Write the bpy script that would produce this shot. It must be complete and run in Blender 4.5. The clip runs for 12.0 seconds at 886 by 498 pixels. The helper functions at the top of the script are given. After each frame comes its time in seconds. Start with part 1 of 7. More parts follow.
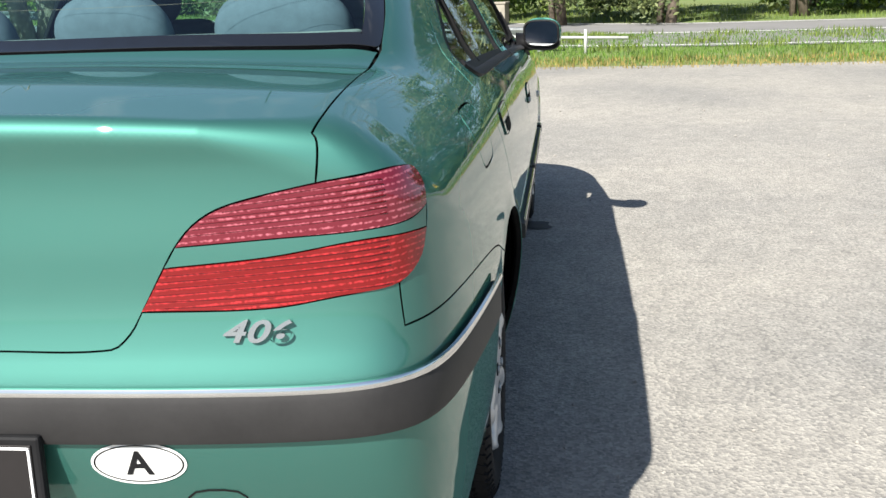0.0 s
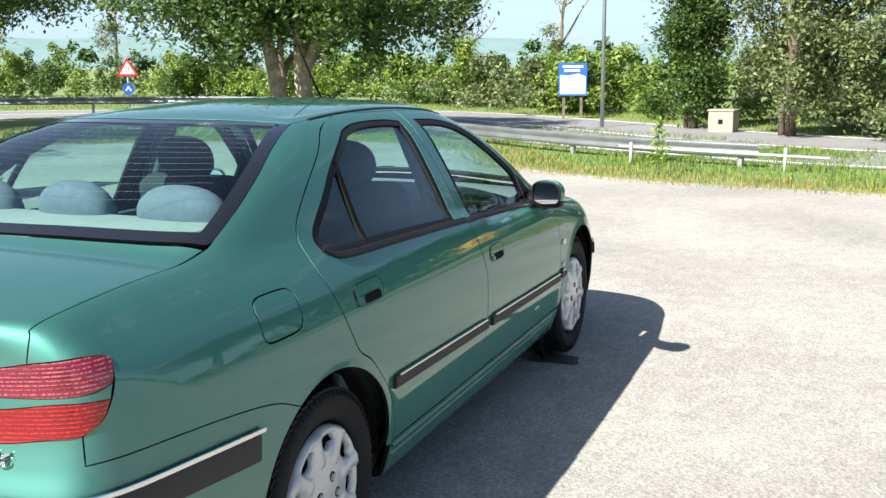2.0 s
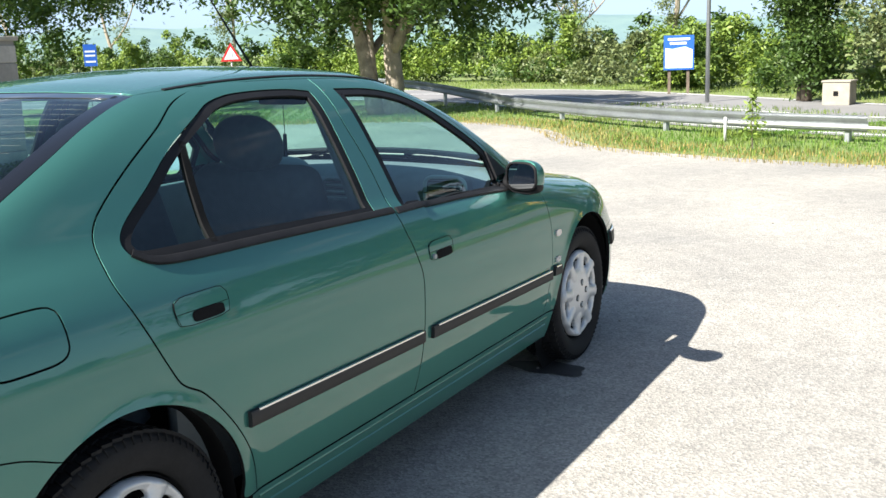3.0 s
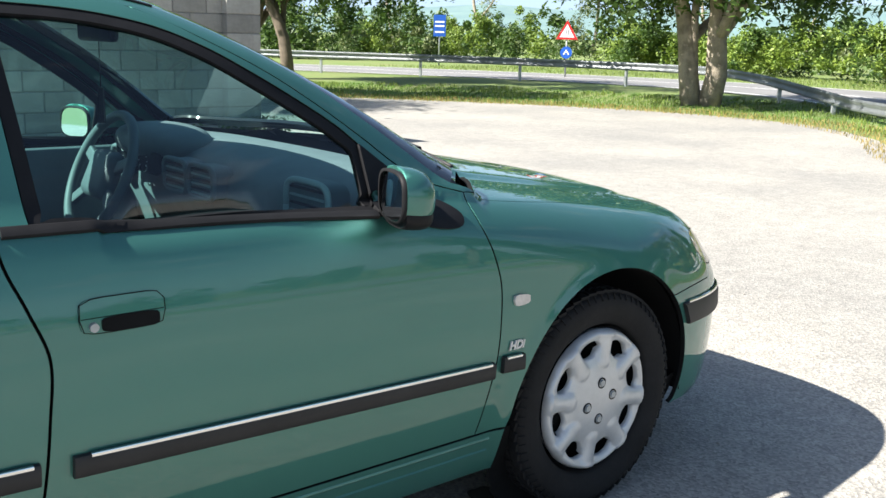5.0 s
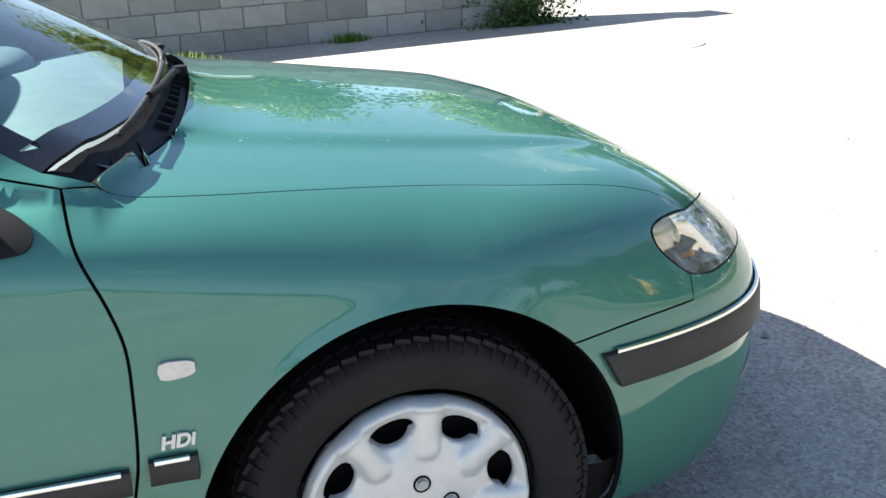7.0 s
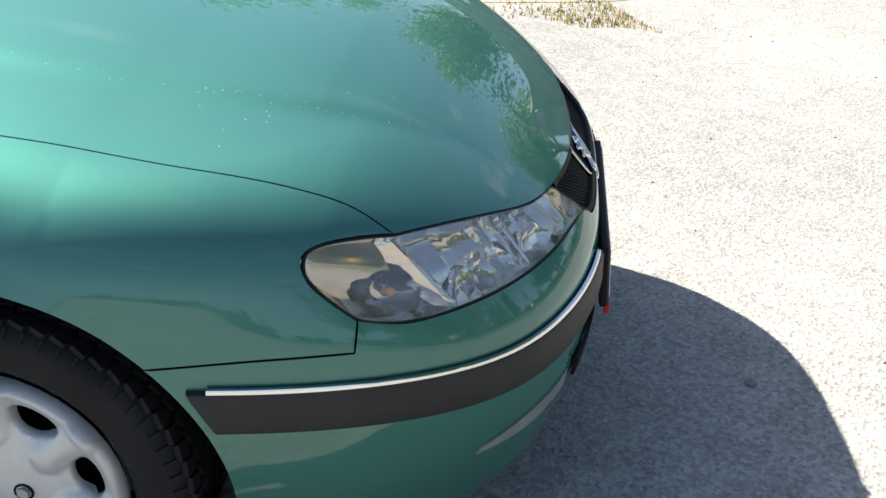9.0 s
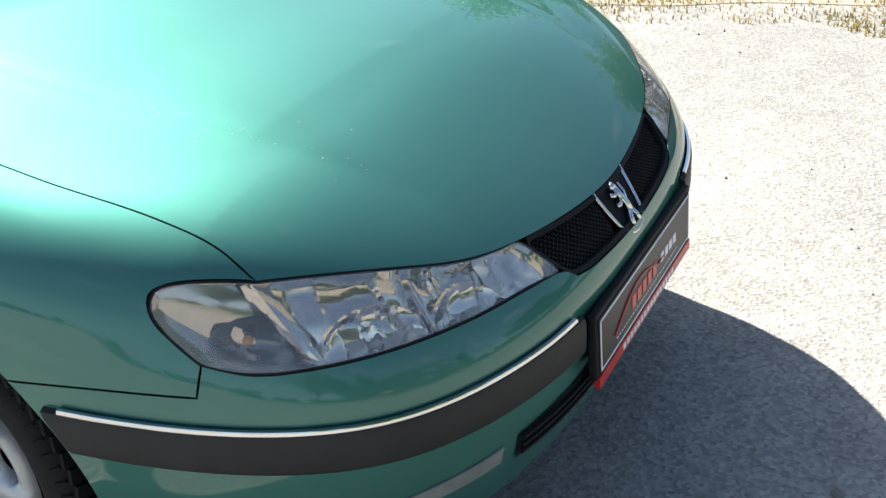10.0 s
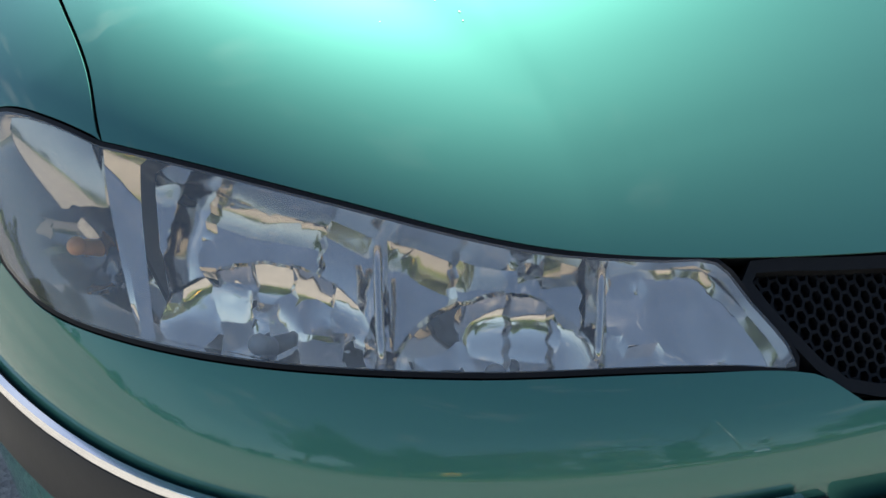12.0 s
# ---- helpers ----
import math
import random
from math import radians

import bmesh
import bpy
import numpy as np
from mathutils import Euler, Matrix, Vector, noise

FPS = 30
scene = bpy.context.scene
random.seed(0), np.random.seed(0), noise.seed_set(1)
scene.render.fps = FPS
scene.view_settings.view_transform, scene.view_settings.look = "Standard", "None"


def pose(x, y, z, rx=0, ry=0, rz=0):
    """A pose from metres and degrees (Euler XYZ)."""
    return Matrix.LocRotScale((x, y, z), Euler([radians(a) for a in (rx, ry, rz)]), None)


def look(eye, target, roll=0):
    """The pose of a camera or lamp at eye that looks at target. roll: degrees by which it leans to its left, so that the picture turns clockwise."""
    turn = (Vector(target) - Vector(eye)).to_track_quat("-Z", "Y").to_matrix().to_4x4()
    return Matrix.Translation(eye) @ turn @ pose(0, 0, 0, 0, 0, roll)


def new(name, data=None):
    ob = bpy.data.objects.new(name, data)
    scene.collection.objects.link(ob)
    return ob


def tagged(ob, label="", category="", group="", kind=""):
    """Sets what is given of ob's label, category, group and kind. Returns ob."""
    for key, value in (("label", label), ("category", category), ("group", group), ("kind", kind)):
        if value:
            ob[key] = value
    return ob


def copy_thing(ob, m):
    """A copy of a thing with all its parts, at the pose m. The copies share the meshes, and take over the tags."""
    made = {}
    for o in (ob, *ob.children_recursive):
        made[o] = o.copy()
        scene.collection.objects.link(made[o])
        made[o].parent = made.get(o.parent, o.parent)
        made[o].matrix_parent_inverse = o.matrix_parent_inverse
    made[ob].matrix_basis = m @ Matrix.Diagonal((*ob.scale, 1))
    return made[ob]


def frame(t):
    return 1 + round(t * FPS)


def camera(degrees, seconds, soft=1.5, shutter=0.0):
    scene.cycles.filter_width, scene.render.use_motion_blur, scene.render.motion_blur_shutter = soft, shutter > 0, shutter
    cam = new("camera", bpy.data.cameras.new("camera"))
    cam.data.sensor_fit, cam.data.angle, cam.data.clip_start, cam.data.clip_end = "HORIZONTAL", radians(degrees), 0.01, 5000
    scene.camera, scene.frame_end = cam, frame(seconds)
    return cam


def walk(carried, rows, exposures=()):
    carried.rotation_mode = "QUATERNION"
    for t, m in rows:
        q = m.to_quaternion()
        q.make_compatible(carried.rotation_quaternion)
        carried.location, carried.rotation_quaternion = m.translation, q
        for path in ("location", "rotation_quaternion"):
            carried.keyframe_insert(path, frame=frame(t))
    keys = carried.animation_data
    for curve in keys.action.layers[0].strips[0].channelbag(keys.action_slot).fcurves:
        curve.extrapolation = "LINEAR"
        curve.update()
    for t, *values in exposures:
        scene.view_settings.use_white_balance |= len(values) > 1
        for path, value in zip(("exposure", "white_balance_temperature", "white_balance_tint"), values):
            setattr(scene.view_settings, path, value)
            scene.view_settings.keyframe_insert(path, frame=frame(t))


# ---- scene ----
cam = camera(48.0, 12.0)
PATH = [
    (0, (-3.543, -1.001, 1.201), (-1.631, -0.756, 0.665), -2.26),
    (0.5, (-3.628, -1.206, 1.344), (-1.733, -0.854, 0.812), 2.09),
    (1, (-3.722, -1.473, 1.462), (-1.853, -0.959, 0.968), 2.16),
    (1.5, (-3.806, -1.776, 1.487), (-1.942, -1.166, 1.098), -1.98),
    (2, (-3.729, -2.177, 1.521), (-1.910, -1.428, 1.158), -0.43),
    (2.5, (-3.275, -2.301, 1.472), (-1.511, -1.439, 1.089), 0.59),
    (3, (-2.810, -2.479, 1.430), (-1.104, -1.513, 1.035), -1.99),
    (3.2, (-2.647, -2.573, 1.434), (-0.977, -1.546, 1.040), 0.34),
    (4.8, (-0.909, -2.609, 1.278), (0.428, -1.173, 0.894), 1.29),
    (5, (-0.643, -2.535, 1.276), (0.615, -1.038, 0.855), 1.65),
    (5.5, (-0.053, -2.358, 1.265), (1.072, -0.790, 0.741), 0.43),
    (6, (0.348, -2.390, 1.271), (1.296, -0.722, 0.706), 1.43),
    (6.5, (0.676, -2.312, 1.259), (1.409, -0.565, 0.616), 0.92),
    (7, (1.006, -2.223, 1.266), (1.544, -0.413, 0.604), -3.17),
    (7.5, (1.336, -2.190, 1.279), (1.698, -0.345, 0.599), -2.37),
    (7.7, (1.451, -2.177, 1.280), (1.742, -0.328, 0.577), -2.60),
    (9.3, (2.276, -1.802, 1.381), (1.962, -0.089, 0.398), 3.20),
    (9.5, (2.392, -1.726, 1.401), (1.957, -0.053, 0.396), 3.43),
    (10, (2.708, -1.557, 1.378), (1.861, -0.026, 0.410), -2.27),
    (10.5, (2.759, -1.238, 1.214), (1.574, 0.037, 0.228), -4.37),
    (11, (2.750, -0.916, 1.094), (1.343, 0.102, 0.102), -4.70),
    (11.5, (2.700, -0.741, 1.008), (1.119, 0.063, 0.084), -3.30),
    (12, (2.640, -0.652, 0.938), (0.934, -0.110, 0.045), -3.43),
]
walk(cam, [(t, look(eye, target, roll)) for t, eye, target, roll in PATH], [(0, 1.14), (1.2, 1.35), (2, 1.51), (3, 1.59), (5, 1.61), (6, 1.87), (7.2, 2.21), (7.8, 2.16), (9.3, 1.62), (10.5, 1.75), (11, 1.98), (11.5, 1.93), (12, 1.72)])

# ---- world and sun ----
SUN = Vector((-1.05, 0.455, 1.0)).normalized()  # towards the sun: behind the car, to its left
world = bpy.data.worlds.new("sky")
scene.world = world
world.use_nodes = True
wn, wl = world.node_tree.nodes, world.node_tree.links
sky = wn.new("ShaderNodeTexSky")
sky.sky_type, sky.sun_disc = "NISHITA", False
sky.sun_elevation = math.asin(SUN.z)
sky.sun_rotation = math.atan2(SUN.x, SUN.y)
sky.air_density, sky.dust_density, sky.ozone_density = 1.0, 0.9, 1.5
wco = wn.new("ShaderNodeTexCoord")
cmap = wn.new("ShaderNodeMapping")
cmap.inputs["Scale"].default_value = (1.0, 1.0, 3.2)
cloud = wn.new("ShaderNodeTexNoise")
cloud.inputs["Scale"].default_value, cloud.inputs["Detail"].default_value, cloud.inputs["Roughness"].default_value = 2.6, 7.0, 0.58
cramp = wn.new("ShaderNodeValToRGB")
cramp.color_ramp.elements[0].position, cramp.color_ramp.elements[1].position = 0.58, 0.82
cmix = wn.new("ShaderNodeMix")
cmix.data_type = "RGBA"
cmix.inputs[7].default_value = (8.0, 8.2, 8.6, 1)
wl.new(wco.outputs["Generated"], cmap.inputs["Vector"])
wl.new(cmap.outputs["Vector"], cloud.inputs["Vector"])
wl.new(cloud.outputs["Fac"], cramp.inputs["Fac"])
wl.new(cramp.outputs["Color"], cmix.inputs[0])
wl.new(sky.outputs["Color"], cmix.inputs[6])
sep, low, haze = wn.new("ShaderNodeSeparateXYZ"), wn.new("ShaderNodeMapRange"), wn.new("ShaderNodeMix")
low.inputs["From Min"].default_value, low.inputs["From Max"].default_value = 0.0, 0.27
low.inputs["To Min"].default_value, low.inputs["To Max"].default_value = 0.70, 0.0
low.interpolation_type = "SMOOTHSTEP"
haze.data_type = "RGBA"
haze.inputs[7].default_value = (3.8, 5.6, 8.0, 1)  # summer haze along the horizon
wl.new(wco.outputs["Generated"], sep.inputs["Vector"])
wl.new(sep.outputs["Z"], low.inputs["Value"])
wl.new(low.outputs[0], haze.inputs[0])
wl.new(cmix.outputs[2], haze.inputs[6])
wl.new(haze.outputs[2], wn["Background"].inputs["Color"])
wn["Background"].inputs["Strength"].default_value = 0.061
sun = new("sun", bpy.data.lights.new("sun", "SUN"))
sun.data.energy, sun.data.angle, sun.data.color = 5.0, radians(0.55), (1.0, 0.965, 0.90)
sun.matrix_world = look(SUN * 50, (0, 0, 0))
scene.view_settings.exposure = 1.5

# ---- materials ----


def mat(name, color, rough=0.5, metal=0.0, coat=0.0, coat_rough=0.03, ior=1.45, spread=0.0, scale=8.0, bump=0.0, bump_scale=60.0, color2=None, rand=0.0, spec=0.5):
    """A principled material whose colour wanders at two scales, with fine relief."""
    m = bpy.data.materials.new(name)
    m.use_nodes = True
    nt = m.node_tree
    b = nt.nodes["Principled BSDF"]
    b.inputs["Roughness"].default_value = rough
    b.inputs["Metallic"].default_value = metal
    b.inputs["Coat Weight"].default_value = coat
    b.inputs["Coat Roughness"].default_value = coat_rough
    b.inputs["IOR"].default_value = ior
    b.inputs["Specular IOR Level"].default_value = spec
    c = (*color, 1)
    b.inputs["Base Color"].default_value = c
    co = nt.nodes.new("ShaderNodeTexCoord")
    if spread > 0 or color2:
        n1, n2 = nt.nodes.new("ShaderNodeTexNoise"), nt.nodes.new("ShaderNodeTexNoise")
        n1.inputs["Scale"].default_value, n1.inputs["Detail"].default_value = scale, 6
        n2.inputs["Scale"].default_value, n2.inputs["Detail"].default_value = scale * 9, 4
        add = nt.nodes.new("ShaderNodeMath")
        add.operation = "MULTIPLY_ADD"
        add.inputs[1].default_value = 0.45
        ramp = nt.nodes.new("ShaderNodeMapRange")
        ramp.inputs["From Min"].default_value, ramp.inputs["From Max"].default_value = 0.45, 1.0
        mix = nt.nodes.new("ShaderNodeMix")
        mix.data_type = "RGBA"
        lo = color2 or [v * (1 - spread) for v in color]
        hi = color if color2 else [min(1, v * (1 + spread)) for v in color]
        mix.inputs[6].default_value, mix.inputs[7].default_value = (*lo, 1), (*hi, 1)
        for n in (n1, n2):
            nt.links.new(co.outputs["Object"], n.inputs["Vector"])
        nt.links.new(n2.outputs["Fac"], add.inputs[0])
        nt.links.new(n1.outputs["Fac"], add.inputs[2])
        nt.links.new(add.outputs[0], ramp.inputs["Value"])
        nt.links.new(ramp.outputs[0], mix.inputs[0])
        out = mix.outputs[2]
        if rand > 0:
            info, hsv, mr = nt.nodes.new("ShaderNodeObjectInfo"), nt.nodes.new("ShaderNodeHueSaturation"), nt.nodes.new("ShaderNodeMapRange")
            mr.inputs["To Min"].default_value, mr.inputs["To Max"].default_value = 1 - rand, 1 + rand
            nt.links.new(info.outputs["Random"], mr.inputs["Value"])
            nt.links.new(mr.outputs[0], hsv.inputs["Value"])
            nt.links.new(out, hsv.inputs["Color"])
            out = hsv.outputs["Color"]
        nt.links.new(out, b.inputs["Base Color"])
    if bump > 0:
        n3, bp = nt.nodes.new("ShaderNodeTexNoise"), nt.nodes.new("ShaderNodeBump")
        n3.inputs["Scale"].default_value, n3.inputs["Detail"].default_value = bump_scale, 5
        bp.inputs["Strength"].default_value, bp.inputs["Distance"].default_value = bump, 0.4 / bump_scale
        nt.links.new(co.outputs["Object"], n3.inputs["Vector"])
        nt.links.new(n3.outputs["Fac"], bp.inputs["Height"])
        nt.links.new(bp.outputs["Normal"], b.inputs["Normal"])
    return m


def glass_mat(name, tint, rough=0.0, ior=1.5, veil=0.0):
    """Thin glass: tinted see-through with a Fresnel gloss on top."""
    m = bpy.data.materials.new(name)
    m.use_nodes = True
    nt = m.node_tree
    nt.nodes.remove(nt.nodes["Principled BSDF"])
    tr, gl, fr, pw, ma, mx = (nt.nodes.new("ShaderNode" + k) for k in ("BsdfTransparent", "BsdfGlossy", "LayerWeight", "Math", "Math", "MixShader"))
    tr.inputs["Color"].default_value = (*tint, 1)
    gl.inputs["Roughness"].default_value = rough
    r0 = 2 * ((ior - 1) / (ior + 1)) ** 2
    fr.inputs["Blend"].default_value = 0.5
    pw.operation, ma.operation = "POWER", "MULTIPLY_ADD"
    pw.inputs[1].default_value, ma.inputs[1].default_value, ma.inputs[2].default_value = 4.5, 1 - r0, r0
    nt.links.new(fr.outputs["Facing"], pw.inputs[0])
    nt.links.new(pw.outputs[0], ma.inputs[0])
    nt.links.new(ma.outputs[0], mx.inputs[0])
    nt.links.new(tr.outputs[0], mx.inputs[1])
    if veil:  # fine scratches and dust on weathered plastic
        df, m2 = nt.nodes.new("ShaderNodeBsdfDiffuse"), nt.nodes.new("ShaderNodeMixShader")
        df.inputs["Color"].default_value = (0.80, 0.77, 0.70, 1)
        m2.inputs[0].default_value = veil
        nt.links.new(tr.outputs[0], m2.inputs[1])
        nt.links.new(df.outputs[0], m2.inputs[2])
        nt.links.new(m2.outputs[0], mx.inputs[1])
    nt.links.new(gl.outputs[0], mx.inputs[2])
    nt.links.new(mx.outputs[0], nt.nodes["Material Output"].inputs["Surface"])
    return m


def leaf_mat(name, color, var=0.26):
    """Foliage: each leaf its own green, a little light shining through."""
    m = bpy.data.materials.new(name)
    m.use_nodes = True
    nt = m.node_tree
    b = nt.nodes["Principled BSDF"]
    b.inputs["Roughness"].default_value = 0.55
    geo, mix = nt.nodes.new("ShaderNodeNewGeometry"), nt.nodes.new("ShaderNodeMix")
    mix.data_type = "RGBA"
    mix.inputs[6].default_value = (*[v * (1 - var) for v in color], 1)
    mix.inputs[7].default_value = (color[0] * (1 + var) * 1.25, color[1] * (1 + var), color[2] * (1 + var) * 0.8, 1)
    nt.links.new(geo.outputs["Random Per Island"], mix.inputs[0])
    nt.links.new(mix.outputs[2], b.inputs["Base Color"])
    tl, ms = nt.nodes.new("ShaderNodeBsdfTranslucent"), nt.nodes.new("ShaderNodeMixShader")
    nt.links.new(mix.outputs[2], tl.inputs["Color"])
    ms.inputs[0].default_value = 0.30
    nt.links.new(b.outputs[0], ms.inputs[1])
    nt.links.new(tl.outputs[0], ms.inputs[2])
    nt.links.new(ms.outputs[0], nt.nodes["Material Output"].inputs["Surface"])
    return m


def asphalt_mat():
    """Pale worn asphalt: stone grit, stains, dusty patches."""
    m = mat("asphalt", (0.25, 0.24, 0.22), 0.85)
    nt = m.node_tree
    b, co = nt.nodes["Principled BSDF"], nt.nodes["Texture Coordinate"]
    big, mid, vor, fine = (nt.nodes.new("ShaderNode" + k) for k in ("TexNoise", "TexNoise", "TexVoronoi", "TexNoise"))
    for n, s in ((big, 0.55), (mid, 7.0), (vor, 105.0), (fine, 260.0)):
        n.inputs["Scale"].default_value = s
        nt.links.new(co.outputs["Object"], n.inputs["Vector"])
    big.inputs["Detail"].default_value = 8
    mid.inputs["Detail"].default_value = 8
    r1, r2 = nt.nodes.new("ShaderNodeValToRGB"), nt.nodes.new("ShaderNodeValToRGB")
    r1.color_ramp.elements[0].position, r1.color_ramp.elements[1].position = 0.33, 0.68
    r1.color_ramp.elements[0].color, r1.color_ramp.elements[1].color = (0.236, 0.229, 0.214, 1), (0.330, 0.312, 0.280, 1)
    r2.color_ramp.elements[0].position, r2.color_ramp.elements[1].position = 0.0, 1.0
    r2.color_ramp.elements[0].color, r2.color_ramp.elements[1].color = (0.60, 0.60, 0.61, 1), (1.38, 1.36, 1.31, 1)
    mulA, mulB = nt.nodes.new("ShaderNodeMix"), nt.nodes.new("ShaderNodeMix")
    for mm in (mulA, mulB):
        mm.data_type, mm.blend_type = "RGBA", "MULTIPLY"
        mm.inputs[0].default_value = 1.0
    r3 = nt.nodes.new("ShaderNodeMapRange")
    r3.inputs["From Min"].default_value, r3.inputs["From Max"].default_value = 0.3, 0.7
    r3.inputs["To Min"].default_value, r3.inputs["To Max"].default_value = 0.90, 1.10
    nt.links.new(big.outputs["Fac"], r1.inputs["Fac"])
    nt.links.new(vor.outputs["Color"], r2.inputs["Fac"])
    nt.links.new(r1.outputs["Color"], mulA.inputs[6])
    nt.links.new(r2.outputs["Color"], mulA.inputs[7])
    nt.links.new(mid.outputs["Fac"], r3.inputs["Value"])
    nt.links.new(mulA.outputs[2], mulB.inputs[6])
    nt.links.new(r3.outputs[0], mulB.inputs[7])
    nt.links.new(mulB.outputs[2], b.inputs["Base Color"])
    bp, bp2 = nt.nodes.new("ShaderNodeBump"), nt.nodes.new("ShaderNodeBump")
    bp.inputs["Strength"].default_value, bp.inputs["Distance"].default_value = 0.6, 0.004
    bp2.inputs["Strength"].default_value, bp2.inputs["Distance"].default_value = 0.5, 0.002
    nt.links.new(vor.outputs["Distance"], bp.inputs["Height"])
    nt.links.new(fine.outputs["Fac"], bp2.inputs["Height"])
    nt.links.new(bp.outputs["Normal"], bp2.inputs["Normal"])
    nt.links.new(bp2.outputs["Normal"], b.inputs["Normal"])
    return m


def paint_mat():
    """Metallic paint: fine flakes with a tight and a wide sheen under clear lacquer."""
    m = mat("green_metallic_paint", (0.003, 0.092, 0.098), 0.63, 0.92, coat=1.0, coat_rough=0.015, spread=0.08, scale=2.0)
    nt = m.node_tree
    b = nt.nodes["Principled BSDF"]
    w, ms = nt.nodes.new("ShaderNodeBsdfPrincipled"), nt.nodes.new("ShaderNodeMixShader")
    w.inputs["Roughness"].default_value, w.inputs["Metallic"].default_value = 0.68, 0.92
    w.inputs["Coat Weight"].default_value, w.inputs["Coat Roughness"].default_value = 1.0, 0.015
    for q in (b, w):
        q.inputs["Specular Tint"].default_value = (0.30, 0.52, 0.48, 1)  # pigment over the flakes deepens the grazing tone
        q.inputs["Coat IOR"].default_value = 1.50
    nt.links.new(b.inputs["Base Color"].links[0].from_socket, w.inputs["Base Color"])
    nt.links.remove(b.inputs["Base Color"].links[0])
    b.inputs["Base Color"].default_value = (0.112, 0.290, 0.226, 1)  # pale flakes
    ms.inputs[0].default_value = 0.45
    nt.links.new(b.outputs[0], ms.inputs[1])
    nt.links.new(w.outputs[0], ms.inputs[2])
    nt.links.new(ms.outputs[0], nt.nodes["Material Output"].inputs["Surface"])
    return m


def lens_mat(name, dark, bright):
    """Glossy red lamp lens: glints of its prism rows put into the colour as dashes."""
    m = mat(name, dark, 0.2, coat=1.0, spec=0.2)
    nt = m.node_tree
    tc, mp, wv, ns, mul, rp, mx = (nt.nodes.new("ShaderNode" + k) for k in ("TexCoord", "Mapping", "TexWave", "TexNoise", "Math", "ValToRGB", "Mix"))
    wv.wave_type, wv.bands_direction, wv.wave_profile = "BANDS", "Z", "SIN"
    wv.inputs["Scale"].default_value, wv.inputs["Distortion"].default_value = 35.0, 0.0
    mp.inputs["Rotation"].default_value = (0.075, 0, 0)
    ns.inputs["Scale"].default_value, ns.inputs["Detail"].default_value = 190.0, 1.0
    mul.operation = "MULTIPLY"
    rp.color_ramp.elements[0].position, rp.color_ramp.elements[1].position = 0.34, 0.62
    mx.data_type = "RGBA"
    mx.inputs[6].default_value, mx.inputs[7].default_value = (*dark, 1), (*bright, 1)
    nt.links.new(tc.outputs["Object"], mp.inputs["Vector"])
    nt.links.new(mp.outputs["Vector"], wv.inputs["Vector"])
    nt.links.new(tc.outputs["Object"], ns.inputs["Vector"])
    nt.links.new(wv.outputs["Fac"], mul.inputs[0])
    nt.links.new(ns.outputs["Fac"], mul.inputs[1])
    nt.links.new(mul.outputs[0], rp.inputs["Fac"])
    nt.links.new(rp.outputs["Color"], mx.inputs[0])
    b = nt.nodes["Principled BSDF"]
    for l in list(b.inputs["Base Color"].links):
        nt.links.remove(l)
    nt.links.new(mx.outputs[2], b.inputs["Base Color"])
    return m


PAINT = paint_mat()
RUBBER = mat("black_rubber_trim", (0.017, 0.016, 0.016), 0.6, spread=0.25, scale=12, bump=0.08, bump_scale=300)
TYRE = mat("tyre_rubber", (0.013, 0.0125, 0.0125), 0.8, spec=0.3, spread=0.35, scale=9, bump=0.15, bump_scale=120)
CHROME = mat("chrome", (0.72, 0.72, 0.72), 0.10, 1.0, spread=0.05, scale=30)
SILVER = mat("silver_wheel_paint", (0.53, 0.53, 0.52), 0.36, 0.25, coat=0.4, coat_rough=0.15, spread=0.08, scale=25)
# near-black: puts shade of gaps and cavities into the colour; also black plastic
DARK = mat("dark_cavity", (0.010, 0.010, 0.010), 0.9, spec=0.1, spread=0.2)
BLACK = mat("black_plastic", (0.012, 0.012, 0.013), 0.55, spec=0.15, spread=0.2, scale=20, bump=0.05, bump_scale=400)
GLASS = glass_mat("window_glass", (0.62, 0.86, 0.83), ior=1.45)
CLEAR = glass_mat("clear_lens", (0.92, 0.90, 0.87), ior=1.5, veil=0.10)
BLACKGLASS = mat("black_glass_border", (0.008, 0.008, 0.009), 0.06, coat=1.0)
REFLECTOR = mat("chromed_reflector", (0.76, 0.73, 0.68), 0.06, 1.0, spread=0.06, scale=20)
FACET = mat("faceted_reflector", (0.76, 0.73, 0.68), 0.07, 1.0, spread=0.08, scale=14)
BEZEL = mat("grey_lamp_bezel", (0.62, 0.59, 0.54), 0.35, coat=0.4, spread=0.12, scale=30)
BADGE = mat("satin_badge_metal", (0.46, 0.46, 0.45), 0.25, 0.95, spread=0.05, scale=30)
SMOKE = mat("smoky_reflector", (0.17, 0.175, 0.19), 0.12, 1.0, spread=0.1, scale=20)
TINTED = mat("dull_mirror", (0.44, 0.42, 0.39), 0.08, 1.0, spread=0.06, scale=20)
AMBER = mat("amber_bulb", (0.55, 0.20, 0.02), 0.2, coat=0.6)
REDLENS = lens_mat("red_lens", (0.150, 0.001, 0.002), (0.42, 0.020, 0.025))
PINKLENS = lens_mat("faded_red_lens", (0.125, 0.008, 0.018), (0.40, 0.10, 0.13))
REDDARK = mat("dark_red_rib", (0.07, 0.002, 0.004), 0.3, coat=0.5)
SEAT = mat("grey_seat_cloth", (0.085, 0.115, 0.145), 0.9, spread=0.15, scale=40, bump=0.3, bump_scale=500)
SEATDARK = mat("dark_seat_cloth", (0.030, 0.034, 0.040), 0.9, spread=0.2, scale=40, bump=0.3, bump_scale=500)
